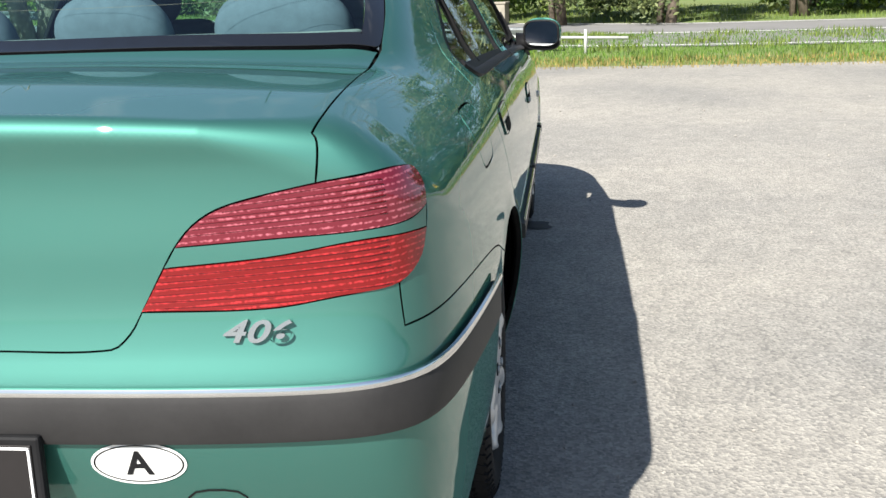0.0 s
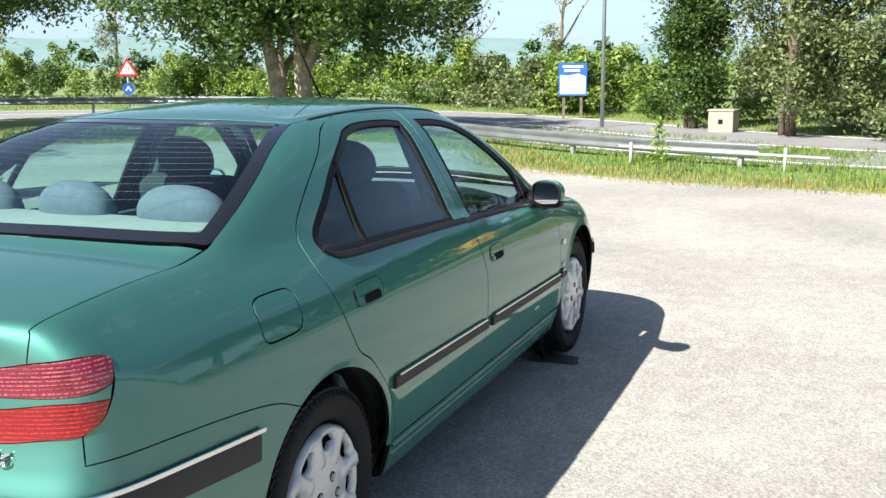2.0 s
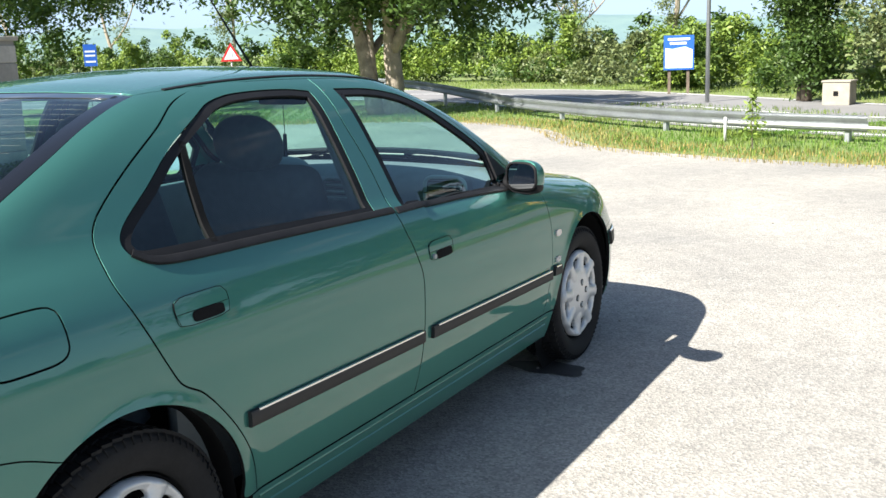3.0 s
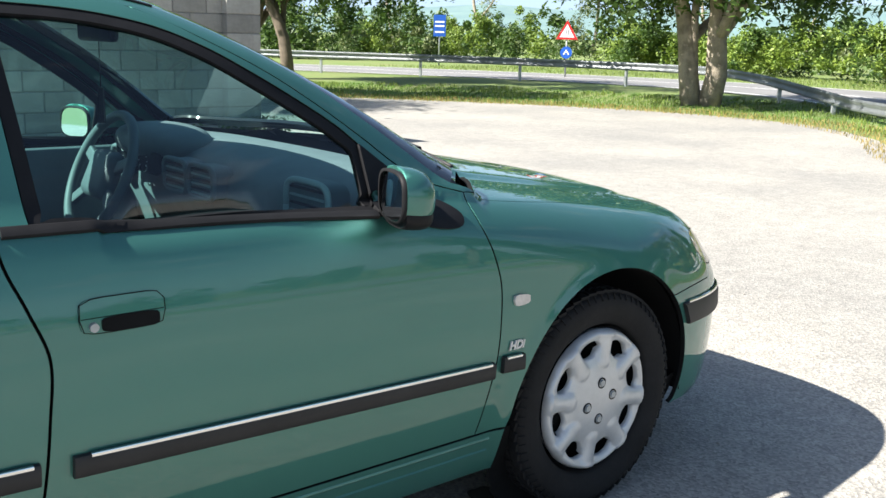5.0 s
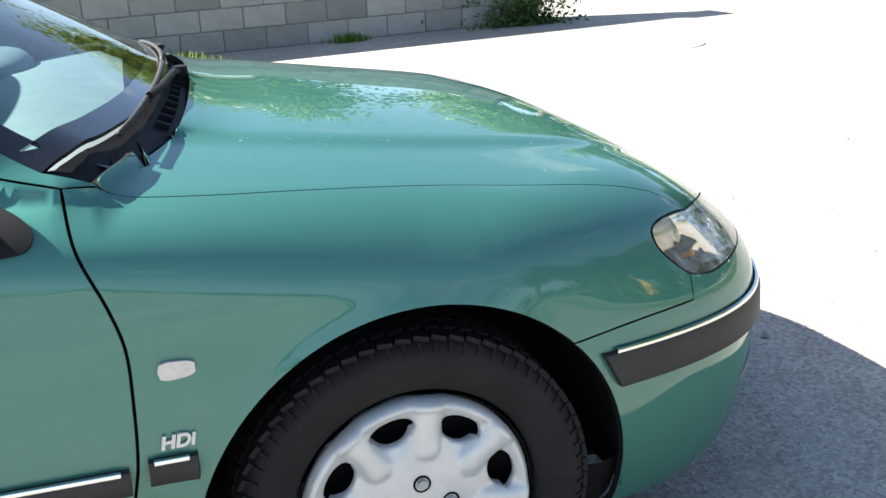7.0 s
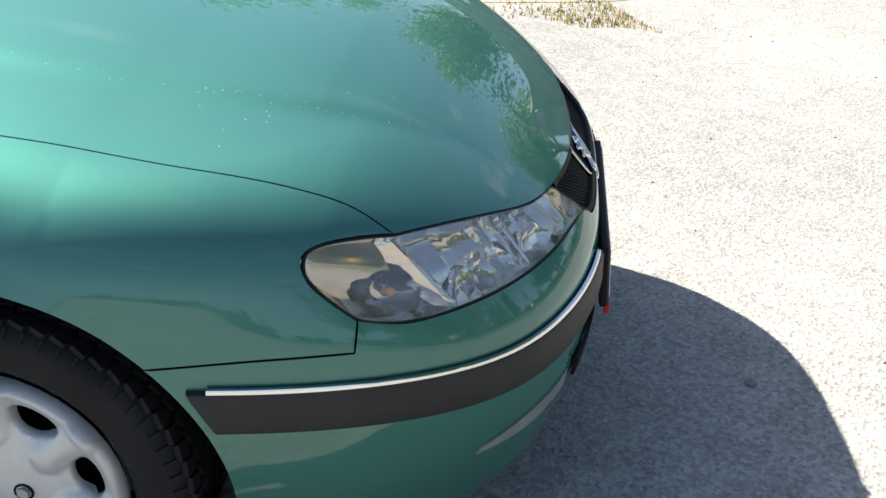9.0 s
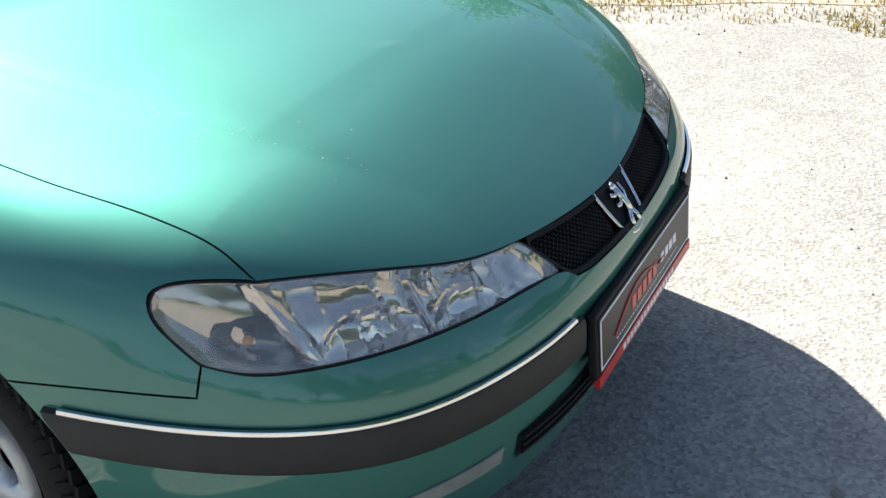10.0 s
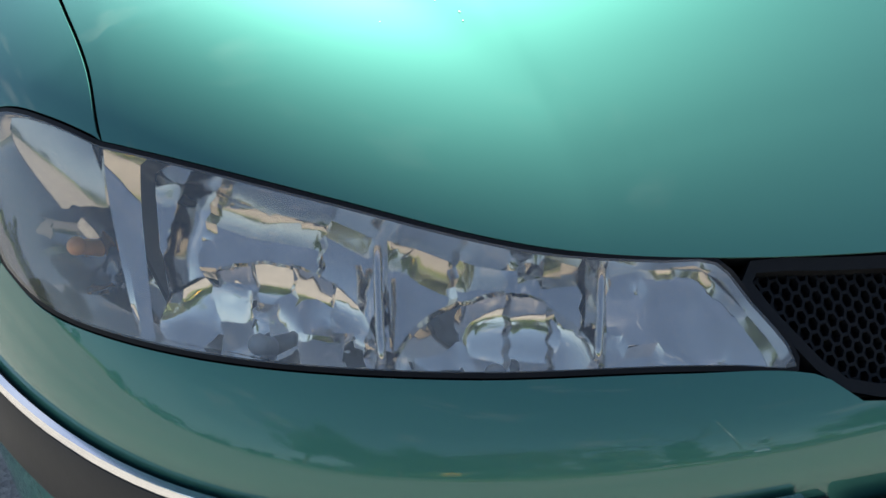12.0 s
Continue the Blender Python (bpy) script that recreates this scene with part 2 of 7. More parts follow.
DASH = mat("dashboard_plastic", (0.105, 0.128, 0.138), 0.55, spread=0.12, scale=20, bump=0.12, bump_scale=350)
TRIMGREY = mat("light_grey_trim", (0.36, 0.42, 0.42), 0.6, spread=0.1, scale=15, bump=0.1, bump_scale=300)
SHELF = mat("parcel_shelf_cloth", (0.21, 0.25, 0.24), 0.9, spread=0.12, scale=30, bump=0.3, bump_scale=400)
WIRE = mat("brown_heating_wire", (0.16, 0.12, 0.08), 0.6, spread=0.1)
MIRROR = mat("mirror_glass", (0.86, 0.90, 0.92), 0.02, 1.0)
WHITE = mat("white_plastic", (0.75, 0.75, 0.73), 0.4, spread=0.05)
RED = mat("red_print", (0.50, 0.012, 0.015), 0.35, spread=0.08)
PLATE = mat("black_plate", (0.012, 0.010, 0.010), 0.45, coat=0.0, spread=0.2)
ASPHALT = asphalt_mat()
ROADMAT = mat("road_asphalt", (0.20, 0.195, 0.19), 0.8, spread=0.18, scale=0.7, bump=0.3, bump_scale=90)
GRASSGROUND = mat("grass_ground", (0.110, 0.185, 0.040), 0.95, color2=(0.19, 0.20, 0.075), scale=0.5, bump=0.5, bump_scale=14)
GRASSBLADE = leaf_mat("grass_blades", (0.090, 0.200, 0.028), 0.4)
GRASSPALE = leaf_mat("pale_grass_blades", (0.130, 0.215, 0.045), 0.4)
DRYGRASS = leaf_mat("dry_grass_blades", (0.26, 0.24, 0.09), 0.35)
LEAF = leaf_mat("leaf", (0.052, 0.112, 0.022))
LEAFDARK = leaf_mat("dark_leaf", (0.032, 0.068, 0.016))
LEAFLIGHT = leaf_mat("light_leaf", (0.150, 0.250, 0.045))
LEAFGREY = leaf_mat("grey_green_leaf", (0.125, 0.180, 0.075))
BARK = mat("bark", (0.12, 0.095, 0.07), 0.9, spread=0.4, scale=6, bump=0.7, bump_scale=25)
BARKPALE = mat("pale_bark", (0.26, 0.22, 0.17), 0.9, spread=0.4, scale=6, bump=0.7, bump_scale=25)
BLOCK = mat("concrete_block", (0.31, 0.295, 0.26), 0.9, spread=0.22, scale=3, bump=0.35, bump_scale=70, rand=0.24)
MORTAR = mat("mortar", (0.21, 0.205, 0.19), 0.95, spread=0.2, bump=0.4, bump_scale=60)
CONCRETE = mat("concrete", (0.29, 0.265, 0.215), 0.9, spread=0.2, scale=4, bump=0.3, bump_scale=50)
STEEL = mat("galvanised_steel", (0.36, 0.38, 0.385), 0.5, 0.6, spread=0.18, scale=3)
PALEGREY = mat("weathered_pale_paint", (0.45, 0.45, 0.43), 0.6, spread=0.2, scale=10)
WHITEPAINT = mat("white_road_paint", (0.70, 0.69, 0.66), 0.6, spread=0.1)
SIGNRED = mat("sign_red", (0.55, 0.03, 0.03), 0.4, spread=0.05)
SIGNBLUE = mat("sign_blue", (0.02, 0.10, 0.45), 0.4, spread=0.08)
SIGNWHITE = mat("sign_white", (0.78, 0.78, 0.78), 0.4, spread=0.04)
PALEBLUE = mat("pale_blue_print", (0.45, 0.62, 0.80), 0.4, color2=(0.75, 0.80, 0.86), scale=2.5)
HILL = mat("hazed_hill_woods", (0.11, 0.18, 0.19), 1.0, color2=(0.16, 0.24, 0.22), scale=0.02)
INSERT = mat("grey_bumper_insert", (0.20, 0.21, 0.19), 0.35, coat=0.4, spread=0.2, scale=30)
DASH2 = mat("soft_grey_dashboard_top", (0.135, 0.160, 0.170), 0.6, spread=0.12, scale=20, bump=0.12, bump_scale=350)
OIL = mat("oil_stain", (0.042, 0.039, 0.036), 0.6, spread=0.4, scale=9)
SOIL = mat("dry_soil", (0.27, 0.215, 0.15), 0.95, color2=(0.36, 0.33, 0.27), scale=6, bump=0.6, bump_scale=60)
CHIP = mat("bare_chip", (0.45, 0.52, 0.50), 0.5, spread=0.1)
IRON = mat("cast_iron", (0.40, 0.37, 0.33), 0.8, spread=0.2, scale=15, bump=0.4, bump_scale=60)
YELLOW = mat("yellow_print", (0.75, 0.52, 0.05), 0.5, spread=0.05)

# ---- builders ----


def mesh_object(name, verts, faces, material, parent=None, label="", normals=None, smooth=True):
    me = bpy.data.meshes.new(name)
    me.from_pydata([tuple(v) for v in verts], [], [tuple(f) for f in faces], shade_flat=not smooth)
    me.validate(verbose=False)
    if material:
        me.materials.append(material)
    if normals is not None and len(normals) == len(me.vertices):
        me.normals_split_custom_set_from_vertices([tuple(n) for n in normals])
    ob = new(name, me)
    if parent:
        ob.parent = parent
    if label:
        ob["label"] = label
    return ob


def part(name, bm, material, parent, label="", smooth=False, angle=0.7):
    """Links a bmesh as one mesh object under a thing or a part."""
    if smooth:
        for f in bm.faces:
            f.smooth = True
        for e in bm.edges:
            if len(e.link_faces) == 2 and e.calc_face_angle(0) > angle:
                e.smooth = False
    me = bpy.data.meshes.new(name)
    bm.to_mesh(me)
    bm.free()
    me.materials.append(material)
    ob = new(name, me)
    ob.parent = parent
    if label:
        ob["label"] = label
    return ob


def thing(name, label, category, at=(0, 0, 0), rz=0.0, group="", kind=""):
    ob = new(name)
    ob.matrix_basis = pose(*at, 0, 0, rz)
    return tagged(ob, label, category, group, kind)


def box(bm, lo, hi, bevel=0.0, seg=2, m=None):
    """Adds a box, its edges rounded."""
    r = bmesh.ops.create_cube(bm, size=1.0)
    vs = r["verts"]
    lo, hi = Vector(lo), Vector(hi)
    for v in vs:
        v.co = Vector(((v.co.x + .5) * (hi.x - lo.x) + lo.x, (v.co.y + .5) * (hi.y - lo.y) + lo.y, (v.co.z + .5) * (hi.z - lo.z) + lo.z))
    if bevel > 0:
        es = list({e for v in vs for e in v.link_edges})
        r2 = bmesh.ops.bevel(bm, geom=es, offset=bevel, segments=seg, affect="EDGES", profile=0.5)
        vs = list({v for f in r2["faces"] for v in f.verts} | {v for v in vs if v.is_valid})
    if m is not None:
        bmesh.ops.transform(bm, matrix=m, verts=vs)
    return vs


def tube(bm, pts, r, seg=8, r2=None, cap=True):
    """Adds a round bar along points; the radius may taper to r2."""
    pts = [Vector(p) for p in pts]
    rings = []
    n = len(pts)
    for i, p in enumerate(pts):
        t = (pts[min(i + 1, n - 1)] - pts[max(i - 1, 0)]).normalized()
        a = t.orthogonal().normalized() if i == 0 else (a - t * a.dot(t)).normalized()
        b = t.cross(a)
        rr = r if r2 is None else r + (r2 - r) * i / (n - 1)
        rings.append([bm.verts.new(p + (a * math.cos(k * math.tau / seg) + b * math.sin(k * math.tau / seg)) * rr) for k in range(seg)])
    for A, B in zip(rings, rings[1:]):
        for k in range(seg):
            bm.faces.new((A[k], A[(k + 1) % seg], B[(k + 1) % seg], B[k]))
    if cap:
        bm.faces.new(rings[0][::-1])
        bm.faces.new(rings[-1])


def revolve(bm, profile, seg=48, axis="y", start=0.0, span=math.tau):
    """Adds a turned shape: profile of (radius, height along the axis)."""
    full = abs(span - math.tau) < 1e-6
    n = seg if full else seg + 1
    rings = []
    for r, h in profile:
        ring = []
        for k in range(n):
            a = start + span * k / seg
            c, s = r * math.cos(a), r * math.sin(a)
            ring.append(bm.verts.new({"y": (c, h, s), "z": (c, s, h), "x": (h, c, s)}[axis]))
        rings.append(ring)
    for A, B in zip(rings, rings[1:]):
        for k in range(seg):
            bm.faces.new((A[k], A[(k + 1) % n], B[(k + 1) % n], B[k]))


def inside(P, loops):
    """Even-odd test of 2D points against closed loops."""
    res = np.zeros(len(P), bool)
    for L in loops:
        A, B = L, np.roll(L, -1, 0)
        for a0 in range(0, len(P), 4000):
            q = P[a0:a0 + 4000]
            c = (A[None, :, 1] > q[:, 1:2]) != (B[None, :, 1] > q[:, 1:2])
            with np.errstate(divide="ignore", invalid="ignore"):
                xx = A[None, :, 0] + (q[:, 1:2] - A[None, :, 1]) * (B - A)[None, :, 0] / (B - A)[None, :, 1]
            res[a0:a0 + 4000] ^= ((c & (q[:, 0:1] < xx)).sum(1) % 2).astype(bool)
    return res


def fill2d(loops, step):
    """Fills closed 2D loops (the others are holes) with even triangles. Returns points, triangles and the loops' indices."""
    from mathutils.geometry import delaunay_2d_cdt
    B = np.concatenate(loops)
    lo, hi = B.min(0), B.max(0)
    gx, gy = np.arange(lo[0] + step / 2, hi[0], step), np.arange(lo[1] + step / 2, hi[1], step * 0.87)
    G = np.stack(np.meshgrid(gx, gy), -1)
    G[1::2, :, 0] += step / 2
    G = G.reshape(-1, 2)
    G = G[inside(G, loops)]
    keep = np.ones(len(G), bool)
    for a0 in range(0, len(G), 2000):
        q = G[a0:a0 + 2000]
        keep[a0:a0 + 2000] = ((q[:, None] - B[None]) ** 2).sum(-1).min(1) > (0.45 * step) ** 2
    G = G[keep]
    edges, n0 = [], 0
    for L in loops:
        edges += [(n0 + i, n0 + (i + 1) % len(L)) for i in range(len(L))]
        n0 += len(L)
    P = np.concatenate([B, G])
    vs, _, fs, orig, _, _ = delaunay_2d_cdt([Vector(p) for p in P], edges, [], 0, 1e-7)
    P2 = np.array([(v.x, v.y) for v in vs])
    tri = np.array([f for f in fs if len(f) == 3])
    tri = tri[inside(P2[tri].mean(1), loops)]
    return P2, tri, orig


def dense(pts, step=0.012, round_=True, closed=True):
    """More points along a loop of a few; round_ bends the line through them, except at points given twice."""
    p = np.array(pts, float)
    keep = [0]
    corner = {}
    out = []
    for i in range(1, len(p)):
        if np.linalg.norm(p[i] - p[keep[-1]]) < 1e-6:
            corner[len(keep) - 1] = True
        else:
            keep.append(i)
    if closed and len(keep) > 1 and np.linalg.norm(p[keep[-1]] - p[keep[0]]) < 1e-6:
        keep.pop()
        corner[0] = True
    q = p[keep]
    n = len(q)
    for i in range(n if closed else n - 1):
        a, b = q[i], q[(i + 1) % n]
        pa = q[i - 1] if (closed or i > 0) else a
        nb = q[(i + 2) % n] if (closed or i + 2 < n) else b
        la = np.linalg.norm(b - a)
        ta = np.zeros_like(a) if corner.get(i) else (b - pa) * la / (la + np.linalg.norm(a - pa) + 1e-9)
        tb = np.zeros_like(a) if corner.get((i + 1) % n) else (nb - a) * la / (la + np.linalg.norm(nb - b) + 1e-9)
        if corner.get(i):
            ta = b - a
        if corner.get((i + 1) % n):
            tb = b - a
        if not round_:
            ta = tb = b - a
        m = max(1, int(round(la / step)))
        for k in range(m):
            t = k / m
            out.append((2 * t**3 - 3 * t**2 + 1) * a + (t**3 - 2 * t**2 + t) * ta + (3 * t**2 - 2 * t**3) * b + (t**3 - t**2) * tb)
    if not closed:
        out.append(q[-1])
    return np.array(out)


# ---- the skin of the car: x forward, y to its left, z up ----


def smax(a, b, k):
    h = np.maximum(k - np.abs(a - b), 0.0) / k
    return np.maximum(a, b) + h * h * k * 0.25


def smin(a, b, k):
    return -smax(-a, -b, k)


def curve(x, xs, ys):
    """A smooth curve through a few stations (Catmull-Rom, held level past the ends)."""
    xs, ys = np.asarray(xs, float), np.asarray(ys, float)
    m = np.gradient(ys, xs)
    x = np.clip(x, xs[0], xs[-1])
    i = np.clip(np.searchsorted(xs, x) - 1, 0, len(xs) - 2)
    h = xs[i + 1] - xs[i]
    t = (x - xs[i]) / h
    return ((2 * t**3 - 3 * t**2 + 1) * ys[i] + (t**3 - 2 * t**2 + t) * h * m[i]
            + (3 * t**2 - 2 * t**3) * ys[i + 1] + (t**3 - t**2) * h * m[i + 1])


def lower_skin(x, Y, z):
    """Signed distance, roughly, to the body below the windows (negative inside). Y is |y|."""
    side = curve(z, (.14, .20, .28, .36, .46, .56, .66, .76, .84, .90, .96, 1.10),
                 (.780, .815, .842, .862, .878, .884, .881, .872, .858, .838, .800, .70))
    side = side - 0.035 * np.clip((x - 0.5) / 1.3, 0, 2) ** 2 * (0.4 + 1.2 * np.clip(z - 0.5, 0, .5)) \
        - 0.03 * np.clip((-0.9 - x) / 1.3, 0, 2) ** 2
    for ax in (1.35, -1.35):  # flared arch lips
        r = np.hypot(x - ax, z - 0.31)
        side = side + 0.008 * np.exp(-((r - 0.355) / 0.032) ** 2) * (z > 0.1)
    u = Y / 0.895
    xf = 2.285 - 0.27 * u**2 - 0.48 * u**8 + curve(z, (.18, .22, .30, .40, .50, .545, .58, .64, .70, .78, .86, .96, 1.10), (-.10, -.05, -.015, 0, 0, -.008, -.028, -.078, -.135, -.228, -.33, -.44, -.56))
    xf = xf - 0.028 * np.exp(-((Y / 0.30) ** 2)) - 0.016 * (1 + np.tanh((z - 0.66) / 0.06)) * np.exp(-((Y / 0.45) ** 2))  # flat in the middle of the nose
    v = Y / 0.885
    xr = 2.338 - 0.04 * v**2 - 0.05 * v**6 - 0.9 * v**30 + curve(z, (.24, .32, .42, .52, .60, .66, .71, .76, .85, .96, 1.04, 1.12), (-.145, -.085, -.04, -.010, 0, -.005, -.02, -.03, -.035, -.035, -.02, -.03))
    top = curve(x, (-2.4, -2.25, -2.0, -1.7, -1.2, 0, .8, 1.0, 1.2, 1.5, 1.8, 2.0, 2.12, 2.22, 2.3),
                (1.035, 1.045, 1.062, 1.068, 1.06, .99, .967, .946, .918, .871, .817, .757, .71, .655, .60))
    ridge = curve(x, (.9, 1.5, 1.8, 2.03), (.53, .51, .455, .37))  # raised middle of the bonnet
    top = top + 0.009 * np.clip((x - 0.95) / 0.15, 0, 1) * np.clip((2.08 - x) / 0.3, 0, 1) / (1 + np.exp(np.clip((Y - ridge) / 0.011, -30, 30)))
    top = top + 0.030 * np.exp(-((x - 1.97) / 0.17) ** 2) * np.clip((Y - 0.38) / 0.28, 0, 1)  # full shoulders over the lamps
    w = Y / 0.70
    top = top - np.where(x > 0, 0.050, 0.035) * w**2 - 0.05 * np.clip(w - 0.85, 0, 1) ** 2
    f = smax(Y - side, (x - xf) * 0.75, 0.06)
    f = smax(f, (-x - xr) * 0.95, 0.05)
    k = 0.05 + 0.09 * np.clip((x - 0.6) / 0.8, 0, 1) - 0.055 * np.clip((x - 1.5) / 0.35, 0, 1) + np.clip((-1.1 - x) / 0.5, 0, 1) * (0.08 * np.clip((Y - 0.52) / 0.22, 0, 1) - 0.01)
    k = k * (1 - 0.22 * np.clip((-2.08 - x) / 0.1, 0, 1))  # crisp rear edge of the boot lid
    return smax(f, (z - top) * 0.97, k)


def cabin_skin(x, Y, z):
    side = Y - (0.806 - 0.44 * (z - 0.92) - 0.25 * np.clip(z - 0.92, 0, 1) ** 2
                - 0.05 * np.clip((x - 0.2) / 0.8, 0, 2) ** 2 - 0.05 * np.clip((-0.7 - x) / 0.8, 0, 2) ** 2)
    roof = z - (1.400 - 0.055 * ((x + 0.30) / 0.8) ** 2 - 0.045 * (Y / 0.6) ** 2)
    a = math.atan2(0.41, 0.83)
    wind = (x - 1.12 + 0.19 * (Y / 0.7) ** 2) * math.sin(a) + (z - 0.95) * math.cos(a) - 0.02 * np.sin(np.clip((z - .95) / .42, 0, 1) * math.pi)
    b = math.atan2(0.30, 0.72)
    back = (-x - 1.78 + 0.10 * (Y / 0.6) ** 2) * math.sin(b) + (z - 1.055) * math.cos(b) - 0.02 * np.sin(np.clip((z - 1.055) / .3, 0, 1) * math.pi)
    f = smax(side * 0.92, roof, 0.12)
    return smax(smax(smax(f, wind, 0.06), back, 0.07), 0.93 - z, 0.01)


def skin(p):
    """Signed distance to the painted skin of the car at points p (n x 3)."""
    p = np.asarray(p, float)
    x, Y, z = p[..., 0], np.abs(p[..., 1]), p[..., 2]
    return smin(lower_skin(x, Y, z), cabin_skin(x, Y, z), 0.03 + 0.05 * np.clip((x - 0.72) / 0.16, 0, 1) * np.clip((1.01 - x) / 0.08, 0, 1))


def slope(p, h=1e-4):
    """Outward unit normals of the skin."""
    g = np.stack([skin(p + np.eye(3)[k] * h) - skin(p - np.eye(3)[k] * h) for k in range(3)], -1)
    return g / (np.linalg.norm(g, axis=-1, keepdims=True) + 1e-12)


def settle(p, rounds=8):
    """Moves points on to the skin along its slope."""
    p = np.array(p, float)
    for _ in range(rounds):
        h = 1e-4
        f = skin(p)
        g = np.stack([skin(p + np.eye(3)[k] * h) - skin(p - np.eye(3)[k] * h) for k in range(3)], -1) / (2 * h)
        p = p - g * (np.clip(f, -.05, .05) / np.maximum((g**2).sum(-1), 0.2))[:, None]
    return p


def march(o, d, rounds=44):
    """Walks from o along d to the skin."""
    t = np.zeros(len(o))
    for k in range(rounds):
        t = t + np.clip(skin(o + t[:, None] * d) * (0.8 if k < 34 else 0.45), -0.06, 0.30)
    for k in range(6):
        f = skin(o + t[:, None] * d)
        g = (skin(o + (t[:, None] + 2e-4) * d) - skin(o + (t[:, None] - 2e-4) * d)) / 4e-4
        t = t - np.clip(f / np.minimum(g, -0.15), -0.02, 0.02)
    return o + t[:, None] * d


class Side:
    """Flat map seen from the car's right."""
    def to(self, p):
        return p[:, [0, 2]]

    def back(self, q):
        o = np.stack([q[:, 0], np.full(len(q), -1.05), q[:, 1]], 1)
        return march(o, np.tile((0., 1., 0.), (len(q), 1)))


class Top:
    def to(self, p):
        return p[:, [0, 1]]

    def back(self, q):
        return march(np.c_[q, np.full(len(q), 1.6)], np.tile((0., 0., -1.), (len(q), 1)))


class Post:
    """Unrolled round an upright axis: bearing and height."""
    def __init__(self, x0, r=0.9, sign=1):
        self.x0, self.r, self.s = x0, r, sign

    def to(self, p):
        return np.stack([np.arctan2(p[:, 1], self.s * (p[:, 0] - self.x0)) * self.r, p[:, 2]], 1)

    def back(self, q):
        a = q[:, 0] / self.r
        d = np.stack([self.s * np.cos(a), np.sin(a), 0 * a], 1)
        o = np.array((self.x0, 0, 0)) + d * 1.35
        o[:, 2] = q[:, 1]
        return march(o, -d)


class Barrel:
    """Unrolled round a level axis across the car."""
    def __init__(self, x0, z0, r=0.5):
        self.x0, self.z0, self.r = x0, z0, r

    def to(self, p):
        return np.stack([np.arctan2(p[:, 2] - self.z0, -(p[:, 0] - self.x0)) * self.r, p[:, 1]], 1)

    def back(self, q):
        a = q[:, 0] / self.r
        d = np.stack([-np.cos(a), 0 * a, np.sin(a)], 1)
        o = np.array((self.x0, 0, self.z0)) + d * 0.95
        o[:, 1] = q[:, 1]
        return march(o, -d)


class Globe:
    """Seen from a point inside: bearing and rise."""
    def __init__(self, c, r=0.7):
        self.c, self.r = np.array(c, float), r

    def to(self, p):
        v = p - self.c
        return np.stack([np.arctan2(v[:, 0], -v[:, 1]), np.arctan2(v[:, 2], np.hypot(v[:, 0], v[:, 1]))], 1) * self.r

    def back(self, q):
        a, e = q[:, 0] / self.r, q[:, 1] / self.r
        d = np.stack([np.sin(a) * np.cos(e), -np.cos(a) * np.cos(e), np.sin(e)], 1)
        return march(self.c + d * 1.5, -d)


def border(loop, gap):
    """A loop of rough places becomes a dense loop on the skin, drawn in by half the gap."""
    p = settle(dense(loop))
    if gap:
        n = slope(p)
        t = np.roll(p, -1, 0) - np.roll(p, 1, 0)
        t /= np.linalg.norm(t, axis=1, keepdims=True) + 1e-9
        w = np.cross(n, t)
        c = p.mean(0)
        if ((c - p) * w).sum() < 0:
            w = -w
        p = settle(p + w * gap)
    return p


def panel(name, loops, view, material, parent, label="", step=0.022, gap=0.0030, off=0.0, lip=0.014, mirror=None):
    """A sheet of the skin inside a loop (further loops are openings), with its edges turned inwards."""
    L3 = [border(loops[0], gap)] + [border(l, -gap if gap else 0) for l in loops[1:]]
    L2 = [view.to(p) for p in L3]
    P, tri, _ = fill2d(L2, step)
    V = view.back(P)
    N = slope(V)
    T = V[tri]
    flip = (np.cross(T[:, 1] - T[:, 0], T[:, 2] - T[:, 0]) * N[tri[:, 0]]).sum(1) < 0
    tri[flip] = tri[flip][:, ::-1]
    V = V + N * off
    faces = [tuple(f) for f in tri]
    if lip:
        edges = {}
        for a, b, c in tri:
            for e in ((a, b), (b, c), (c, a)):
                edges[e] = True
        rim = [(a, b) for a, b in edges if (b, a) not in edges]
        ids = sorted({i for e in rim for i in e})
        k0 = len(V)
        i1 = {v: k0 + j for j, v in enumerate(ids)}
        i2 = {v: k0 + len(ids) + j for j, v in enumerate(ids)}
        out = np.zeros_like(V)
        for a, b in rim:
            w = np.cross(V[b] - V[a], N[a])
            out[a] += w
            out[b] += w
        out /= np.linalg.norm(out, axis=1, keepdims=True) + 1e-12
        edge_n = 0.6 * N[ids] + 0.8 * out[ids]
        ring = len(ids)
        V = np.concatenate([V, V[ids], V[ids] - N[ids] * min(lip, .0014), V[ids] - N[ids] * lip])
        N = np.concatenate([N, edge_n, out[ids], out[ids]])
        faces += [(i1[a], i2[a], i2[b], i1[b]) for a, b in rim]
        hem = len(faces)
        faces += [(i2[a], i2[a] + ring, i2[b] + ring, i2[b]) for a, b in rim]

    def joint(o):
        """Colours the turned edge of a painted sheet near-black, so joints look shaded."""
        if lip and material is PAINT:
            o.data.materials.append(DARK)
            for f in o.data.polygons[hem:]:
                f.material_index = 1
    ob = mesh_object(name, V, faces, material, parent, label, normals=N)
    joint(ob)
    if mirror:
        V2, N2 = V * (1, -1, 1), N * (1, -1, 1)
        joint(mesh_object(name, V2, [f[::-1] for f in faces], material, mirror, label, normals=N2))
    return ob


